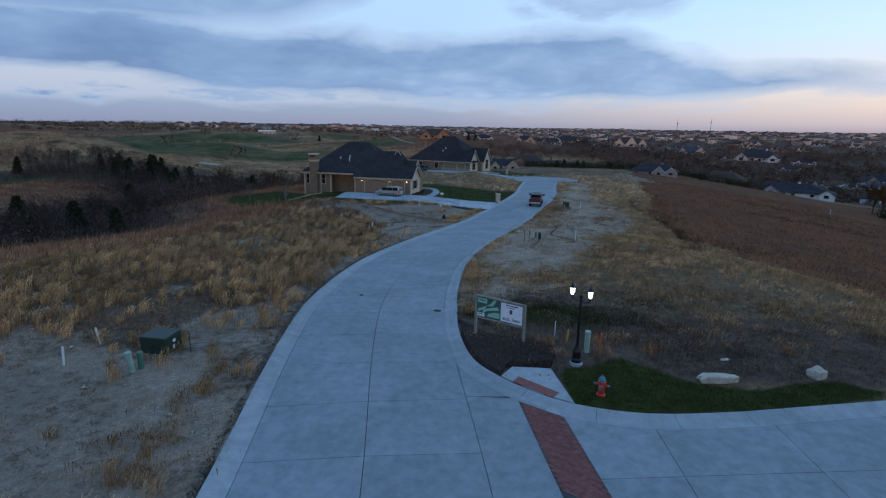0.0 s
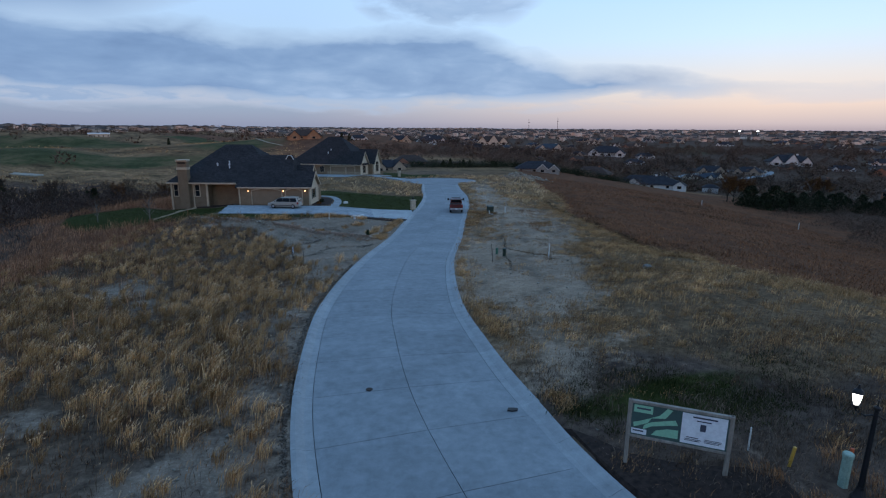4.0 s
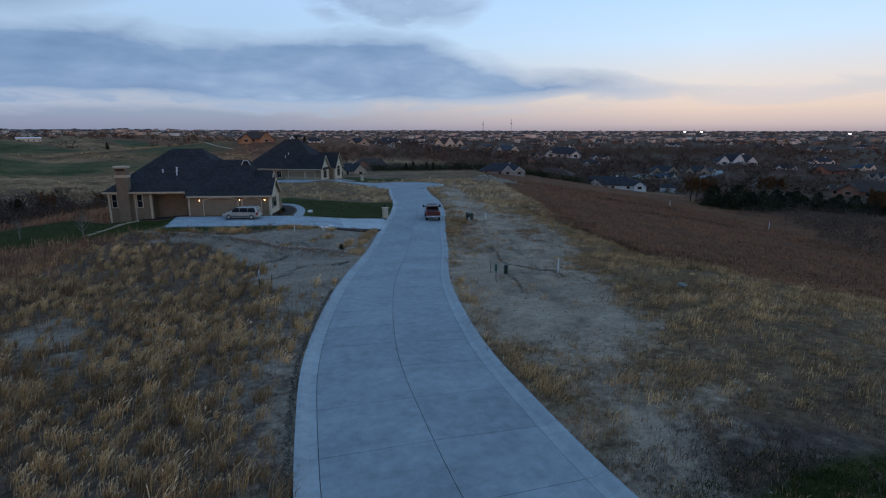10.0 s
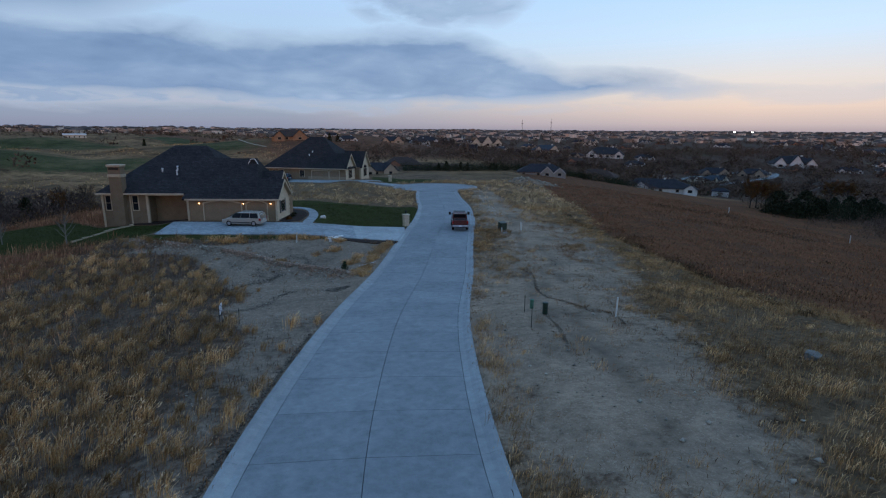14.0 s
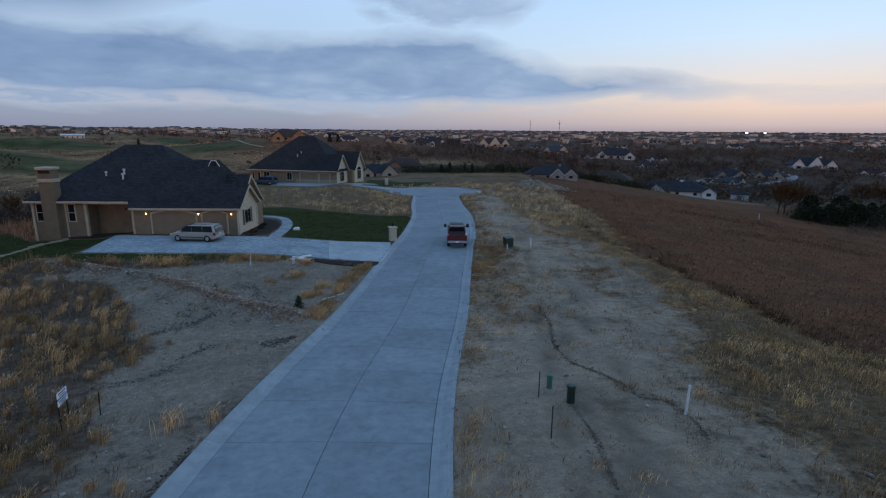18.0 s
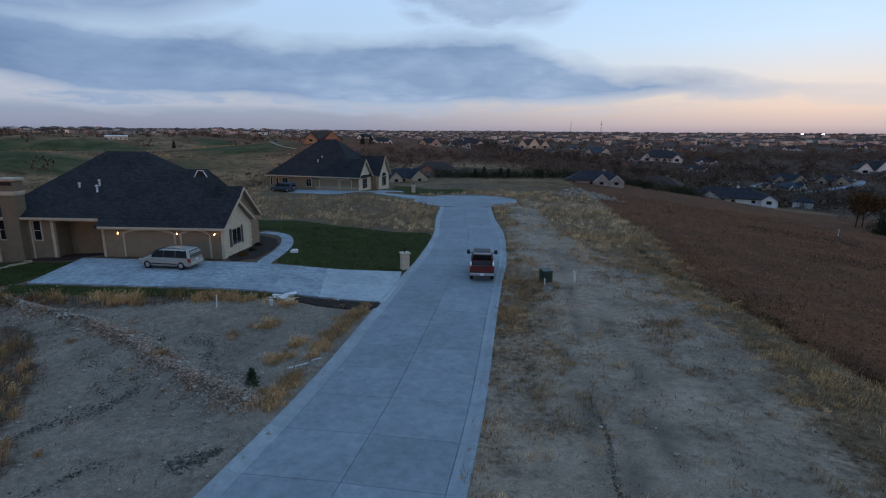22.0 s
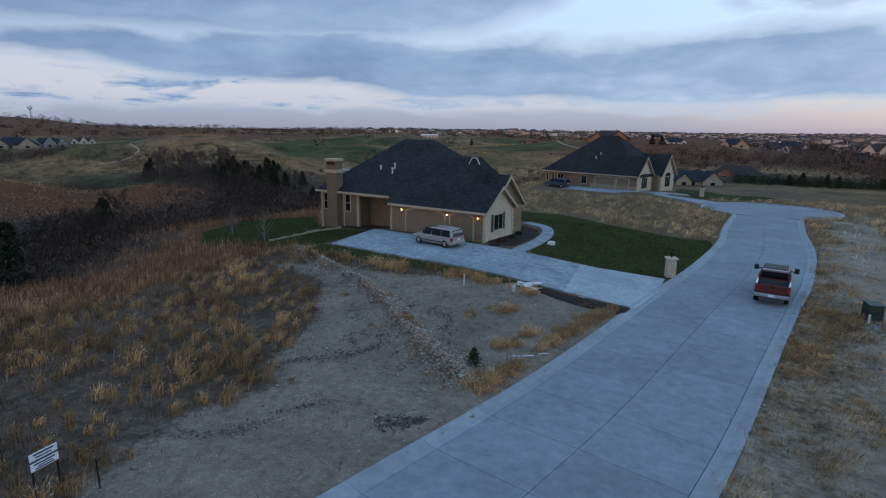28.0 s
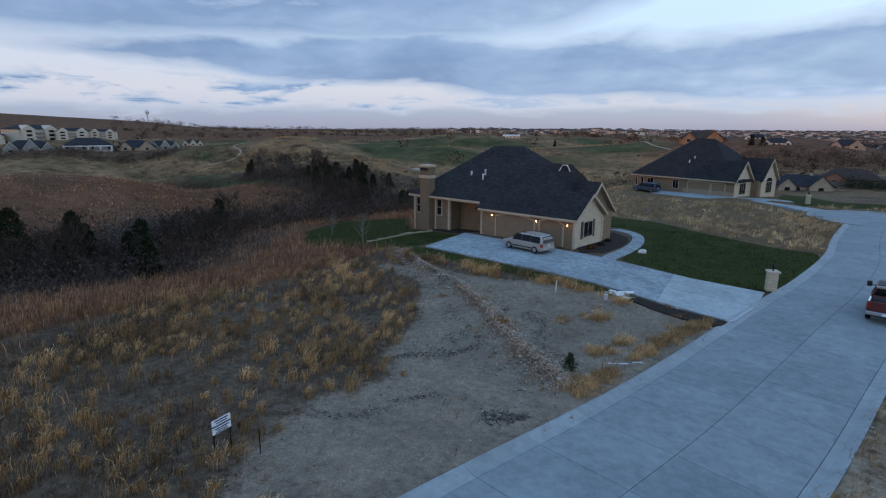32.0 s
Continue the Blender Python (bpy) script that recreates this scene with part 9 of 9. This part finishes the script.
def village_house(wall, roof, label, style, W=9.0):
    """About 18 m wide and 11 m deep, its front towards -y."""
    h = empty("house")
    tagged(h, label, "house")
    D, H = 11.0, 2.5
    wm, rm = T_WALLS[wall], T_ROOF[roof]
    part("wall", bm_box(-W, W, 0, D, -3, H), wm, h)
    part("roof", hip_roof(-W - 0.5, W + 0.5, -0.5, D + 0.5, H, -W * 0.45, W * 0.45, D / 2, H + 4.1), rm, h)
    gables = {"two": ((-5.2, 2.6, 5.6), (4.6, 3.4, 6.4)), "one": ((-3.8, 3.2, 5.2),), "porch": (), "ends": ((-6.0, 2.2, 4.9), (7.0, 1.8, 4.4)), "ranch": ((-6.2, 3.3, 5.4), (12.6, 2.3, 4.5)), "low": ((2.2, 2.6, 5.4), (7.6, 2.4, 5.0)), "three": ((-6.0, 2.4, 6.0), (0.6, 2.8, 7.2), (6.4, 2.2, 5.6))}[style]
    for gx, half, top in gables:
        bm = bmesh.new()
        prof = [(gx - half, -3), (gx + half, -3), (gx + half, H), (gx, top), (gx - half, H)]
        a, b = [bm.verts.new((x, -1.2, z)) for x, z in prof], [bm.verts.new((x, 3.0, z)) for x, z in prof]
        for i in range(5):
            bm.faces.new((a[i], a[(i + 1) % 5], b[(i + 1) % 5], b[i]))
        bm.faces.new(a[::-1]), bm.faces.new(b)
        part("gable", bm, T_WALLS["grey"] if wall == "grey" else wm, h)
        bm = bmesh.new()
        prof = [(gx - half - 0.4, H - 0.3), (gx, top + 0.25), (gx + half + 0.4, H - 0.3), (gx, top + 0.02)]
        a, b = [bm.verts.new((x, -1.6, z)) for x, z in prof], [bm.verts.new((x, 5.0, z)) for x, z in prof]
        for i in range(4):
            bm.faces.new((a[i], a[(i + 1) % 4], b[(i + 1) % 4], b[i]))
        bm.faces.new((a[0], a[1], a[3])), bm.faces.new((a[1], a[2], a[3]))
        part("gable_roof", bm, rm, h)
        if wall == "grey":
            for sx in (-1, 1):
                part("rake_board", quad([(gx, -1.62, top + 0.1), (gx, -1.62, top - 0.25), (gx + sx * (half + 0.3), -1.62, H - 0.62), (gx + sx * (half + 0.3), -1.62, H - 0.3)], 0.03, (0, -1, 0)), T_WALLS["white"], h)
        w = part("window", bm_box(gx - 0.9, gx + 0.9, -1.26, -1.18, 0.7, 2.2), TRIM, h)
        part("pane", bm_box(gx - 0.78, gx + 0.78, -1.275, -1.25, 0.8, 2.1), GLASS, w)
    for wx in (-8.0, -1.6, 1.6, 8.0):
        if all(abs(wx - gx) > half + 0.6 for gx, half, _ in gables):
            w = part("window", bm_box(wx - 0.7, wx + 0.7, -0.06, 0.02, 0.7, 2.1), TRIM, h)
            part("pane", bm_box(wx - 0.58, wx + 0.58, -0.075, -0.05, 0.8, 2.0), GLASS, w)
    part("chimney", bm_box(3.0, 3.9, D / 2 - 0.4, D / 2 + 0.4, H, H + 4.6, 0.03), wm, h)
    return h


def flats():
    """A three-storey block with twin gables and balconies, about 22 m wide."""
    h = empty("apartment_building")
    tagged(h, "pale three-storey apartment building with twin gables", "apartment building")
    wm, rm = T_WALLS["cream"], T_ROOF["dark"]
    part("wall", bm_box(-11, 11, 0, 14, -4, 8.2), wm, h)
    part("roof", hip_roof(-11.5, 11.5, -0.5, 14.5, 8.2, -5, 5, 7, 11.2), rm, h)
    for gx in (-6.2, 6.2):
        bm = bmesh.new()
        prof = [(gx - 3.4, -4), (gx + 3.4, -4), (gx + 3.4, 8.2), (gx, 11.0), (gx - 3.4, 8.2)]
        a, b = [bm.verts.new((x, -1.8, z)) for x, z in prof], [bm.verts.new((x, 5, z)) for x, z in prof]
        for i in range(5):
            bm.faces.new((a[i], a[(i + 1) % 5], b[(i + 1) % 5], b[i]))
        bm.faces.new(a[::-1]), bm.faces.new(b)
        part("gable", bm, wm, h)
        for fl in range(3):
            w = part("window", bm_box(gx - 1.6, gx + 1.6, -1.87, -1.78, 0.6 + 2.7 * fl, 2.3 + 2.7 * fl), TRIM, h)
            part("pane", bm_box(gx - 1.45, gx + 1.45, -1.89, -1.86, 0.75 + 2.7 * fl, 2.15 + 2.7 * fl), GLASS, w)
    for fl in range(3):
        part("balcony", bm_box(-2.4, 2.4, -1.6, 0.1, 2.7 * fl - 0.1, 2.7 * fl + 0.9), T_WALLS["grey"], h)
    return h


def facing(x, y):
    return math.degrees(math.atan2(30 - y, -x)) + 90


def place(proto, x, y, width, natural, label="", turn=0.0, group="", sink=0.0):
    s = width / natural
    c = copy_thing(proto, pose(x, y, gz(x, y) - 0.3 - sink, 0, 0, facing(x, y) + turn) @ Matrix.Diagonal((s, s, s * 0.84, 1)))
    if label:
        c["label"] = label
    if group:
        c["group"] = group
    return c


def build_town():
    kinds = [village_house("white", "dark", "white-sided house with dark gabled roof across the valley", "ends"),
             village_house("tan", "dark", "tan suburban house with dark roof across the valley", "two"),
             village_house("grey", "dark", "grey house with white gables across the valley", "three"),
             village_house("brick", "brown", "brick house with brown roof across the valley", "one"),
             village_house("cream", "blue", "cream house with slate-blue roof across the valley", "two"),
             village_house("cream", "brown", "cream house with brown roof across the valley", "three")]
    ranch = village_house("white", "dark", "long white ranch house with two gables at the field's edge", "ranch", 15.5)
    low = village_house("grey", "dark", "low grey house with white-edged gables beyond the field", "low", 10.5)
    manor = village_house("white", "dark", "large white house with steep gables across the valley", "three")
    apt = flats()
    porch = village_house("grey", "dark", "grey house with a white two-storey porch below the hill", "porch", 9.5)
    for px in (-9.0, -4.6, 0.0, 4.6, 9.0):
        part("porch_post", bm_box(px - 0.35, px + 0.35, -2.2, -1.6, -4.0, 2.5, 0.05), T_WALLS["white"], porch, "white square porch post")
    part("porch_deck", bm_box(-9.4, 9.4, -2.2, 0.0, -0.5, -0.1, 0.03), T_WALLS["white"], porch, "white porch deck")
    part("porch_beam", bm_box(-9.4, 9.4, -2.25, -1.55, 2.1, 2.6, 0.03), T_WALLS["white"], porch)
    big = village_house("sun_orange", "brown", "large house on the far hill, walls coloured orange for low sun", "two")
    wgt, tan, gry, brk, blu, crm = kinds
    rows = [(ranch, 136.6, 219.7, 20, 6), (low, 66.0, 180, 14, 4), (brk, 107.9, 222, 18, -10), (tan, 264, 337, 22, 15), (tan, 290, 333, 20, -10),
            (manor, 357, 363, 32, 14), (blu, 211, 506, 30, 5), (wgt, 243, 453, 34, -5), (crm, 210, 700, 44, 0), (wgt, 140, 766, 40, 0),
            (tan, 13.5, 184, 13, 20), (brk, 25, 214, 15, 0), (wgt, 9, 300, 11, 0), (wgt, 1.1, 316, 9, 0), (brk, 195, 148, 20, -10),
            (brk, 484, 242, 34, 0), (crm, 664, 255, 36, 0), (brk, 377, 299, 26, 0), (tan, 33, 305, 13, 0), (wgt, 52, 330, 14, 0)]
    for p, x, y, w, a in rows:
        place(p, x, y, w, 19.0, "", a, "houses across the valley", 0.9 if 190 < y < 230 and x < 180 else 0.2)
    place(big, -20, 311, 20, 19.0, "", 0, "houses across the valley")
    # wall colours stand in for low sunlight on these fronts
    for x, y, w, a in ((18, 520, 18, 20), (46, 545, 20, -15), (74, 560, 16, 40), (92, 590, 22, 0), (120, 640, 20, 25), (5, 610, 20, -30), (-30, 600, 18, 0), (150, 700, 24, -10), (62, 690, 22, 15), (30, 740, 24, 0)):
        place(big if w % 4 else brk, x, y, w, 19.0, "orange-walled house across the valley, coloured for the low sun", a, "houses across the valley")
    club = empty("house", pose(-176.7, 452, gz(-176.7, 452) - 0.3, 0, 0, facing(-176.7, 452)))
    tagged(club, "long low pale clubhouse on the golf course", "house", "houses across the valley")
    part("wall", bm_box(-7, 7, 0, 9, -1, 3.0), T_WALLS["cream"], club)
    part("roof", gable_roof(-7.3, 7.3, -0.4, 9.4, 3.0, 3.7), T_WALLS["white"], club)
    for k in range(5):
        part("window", bm_box(-6.6 + k * 3, -5.9 + k * 3, -0.04, 0.02, 0.9, 1.9), GLASS, club)
    for x, y, w, a in ((-384, 146, 20, 10), (-376, 166, 20, 0), (-372, 192, 24, 35), (-362, 206, 18, -5), (-355, 220, 15, -5)):
        place(apt, x, y, w, 23.0, "", a, "apartment buildings on the western hill")
    for p, x, y, w in ((gry, -326, 168, 24), (porch, -312, 190, 23), (tan, -304, 212, 21), (gry, -300, 226, 18), (crm, -326, 262, 14)):
        place(p, x, y, w, 19.0, "", 0, "houses below the western hill")
    r = random.Random(21)
    made = 0
    while made < 150:
        a, D = math.radians(r.uniform(-3, 78)), 330 + 1000 * r.random() ** 1.15
        x, y = D * math.sin(a), 30 + D * math.cos(a)
        if x < 60 and D < 520:
            continue
        place(r.choice(kinds), x, y, r.uniform(11, 16) * (1 + D / 3000), 19.0, "", r.choice((0, 20, -25, 90, 50)), "houses across the valley")
        made += 1
    for p in kinds + [apt, big, manor, ranch, low, porch]:
        for o in (*p.children_recursive, p):
            bpy.data.objects.remove(o)
    shed = empty("garden_shed", pose(180.5, 233, gz(180.5, 233), 0, 0, facing(180, 233)))
    tagged(shed, "small white garden shed at the field's edge", "shed")
    part("wall", bm_box(-3.6, 3.6, 0, 4.5, -1, 2.6), T_WALLS["white"], shed)
    part("roof", hip_roof(-4, 4, -0.4, 4.9, 2.6, -1.5, 1.5, 2.2, 4.1), T_ROOF["dark"], shed)
    part("door", bm_box(-1, 0.6, -0.05, 0.02, -0.5, 2.1), T_WALLS["grey"], shed)


build_town()


def far_belt():
    """Distant town and woods to the skyline, too small to pick apart."""
    r = np.random.default_rng(77)
    n = 2400
    a, D = np.radians(r.uniform(-30, 80, n)), r.uniform(900, 2600, n)
    x, y = D * np.sin(a), 30 + D * np.cos(a)
    w, dp, h = r.uniform(4, 8, n) * (D / 1100) ** 0.5, r.uniform(3.5, 6, n), r.uniform(3.5, 6.5, n)
    z = ground_z(x, y)
    t = r.uniform(-0.6, 0.6, n) - a
    c, s = np.cos(t), np.sin(t)
    corners = np.array([(-1, -1), (1, -1), (1, 1), (-1, 1)])
    px = x[:, None] + corners[:, 0] * w[:, None] * c[:, None] - corners[:, 1] * dp[:, None] * s[:, None]
    py = y[:, None] + corners[:, 0] * w[:, None] * s[:, None] + corners[:, 1] * dp[:, None] * c[:, None]
    lo, hi = np.stack([px, py, np.repeat(z[:, None] - 4, 4, 1)], -1), np.stack([px, py, np.repeat((z + h)[:, None], 4, 1)], -1)
    v = np.concatenate([lo, hi], 1).reshape(-1, 3)
    side = np.array([(0, 1, 5), (0, 5, 4), (1, 2, 6), (1, 6, 5), (2, 3, 7), (2, 7, 6), (3, 0, 4), (3, 4, 7)])
    tr = (np.arange(n)[:, None, None] * 8 + side).reshape(-1, 3)
    wallm = surface("distant_walls", (0.32, 0.19, 0.13), (0.72, 0.58, 0.47), 0.02, 0.9, vary=0.55, islands=True)
    ob = new("distant_town", tri_mesh("distant_town", v, tr, wallm))
    tagged(ob, "distant suburban houses up to the skyline", "town", kind="stuff")
    rl = np.stack([x - c * w * 0.4, y - s * w * 0.4, z + h + 2.3], -1)[:, None]
    rr = np.stack([x + c * w * 0.4, y + s * w * 0.4, z + h + 2.3], -1)[:, None]
    v = np.concatenate([hi, rl, rr], 1).reshape(-1, 3)
    rt = np.array([(0, 1, 5), (0, 5, 4), (1, 2, 5), (2, 3, 4), (2, 4, 5), (3, 0, 4)])
    tr = (np.arange(n)[:, None, None] * 6 + rt).reshape(-1, 3)
    roofm = surface("distant_roofs", (0.045, 0.035, 0.032), (0.12, 0.085, 0.068), 0.02, 0.95, vary=0.4, islands=True)
    ob = new("distant_roofscape", tri_mesh("distant_roofscape", v, tr, roofm))
    tagged(ob, "dark roofs of the distant suburb", "roofs", kind="stuff")
    # woods
    n = 5200
    a, D = np.radians(r.uniform(-62, 85, n)), 240 + 2300 * r.uniform(0, 1, n) ** 1.2
    x, y = D * np.sin(a), 30 + D * np.cos(a)
    ok = ~((x < 60) & (D < 620) & (r.uniform(0, 1, n) < 0.97)) & ~((D < 420) & (r.uniform(0, 1, n) < 0.5))
    x, y, D = x[ok], y[ok], D[ok]
    m, k = len(x), 40
    sz = r.uniform(2.2, 4.6, m) * (D / 500) ** 0.25
    g = r.normal(0, 1, (m, k, 3))
    g /= np.linalg.norm(g, axis=2)[..., None]
    g *= r.uniform(0.3, 1, (m, k, 1)) ** 0.5
    p = np.stack([x, y, ground_z(x, y)], -1)[:, None] + np.stack([g[..., 0] * sz[:, None] * 1.2, g[..., 1] * sz[:, None] * 1.2, (g[..., 2] + 0.9) * sz[:, None] * 0.8], -1)
    v, tr = sprigs(p.reshape(-1, 3), 1.4, 0.5, 78, 0.4)
    wood = grass_mat("distant_tree_crowns", [(0.0, (0.045, 0.031, 0.024)), (0.5, (0.110, 0.072, 0.054)), (0.85, (0.170, 0.105, 0.072)), (1.0, (0.055, 0.055, 0.030))])
    ob = new("distant_wood", tri_mesh("distant_wood", v, tr, wood))
    tagged(ob, "distant leafless woods between the houses", "woods", kind="stuff")


far_belt()


def mast(x, y, h):
    m = empty("radio_mast", pose(x, y, gz(x, y)))
    tagged(m, "slender far radio mast on the skyline", "mast")
    part("pole", bm_tube([(0, 0, -2), (0, 0, h)], 0.7, 5, taper=0.35), STEEL, m)
    part("platform", bm_box(-2.0, 2.0, -2.0, 2.0, h * 0.72, h * 0.75), STEEL, m)


mast(560, 1480, 40)
mast(640, 1460, 44)


def water_tower(x, y):
    t = empty("water_tower", pose(x, y, gz(x, y)))
    tagged(t, "pale water tower on the western ridge", "water tower")
    part("stem", bm_turned([(1.4, -3), (1.0, 5), (1.0, 13)], 10), VENT, t)
    part("tank", bm_turned([(1.0, 13), (3.0, 15), (3.4, 17), (2.9, 19), (0.7, 20.5)], 14), WHITE, t)


water_tower(-862, 548)


def floodlight(x, y, z):
    """A far floodlit sports ground, just the lit lamp bank on its mast."""
    f = empty("floodlight", pose(x, y, gz(x, y), 0, 0, facing(x, y)))
    tagged(f, "far lit floodlight bank on a mast near the skyline", "floodlight", "far floodlights")
    h = z - gz(x, y)
    part("mast", bm_tube([(0, 0, -1), (0, 0, h)], 0.4, 6), VENT, f)
    part("lamp_bank", bm_box(-2.4, 2.4, -0.4, 0.0, h - 0.9, h + 0.9, 0.1), FLOOD, f, "glowing white lamp bank")


FLOOD = glowing("floodlight_lamps", (1.0, 0.96, 0.9), 3.0)
for fx, fy, fz in ((864, 1010, 9), (887, 985, 9), (1042, 772, 6)):
    floodlight(fx, fy, fz)
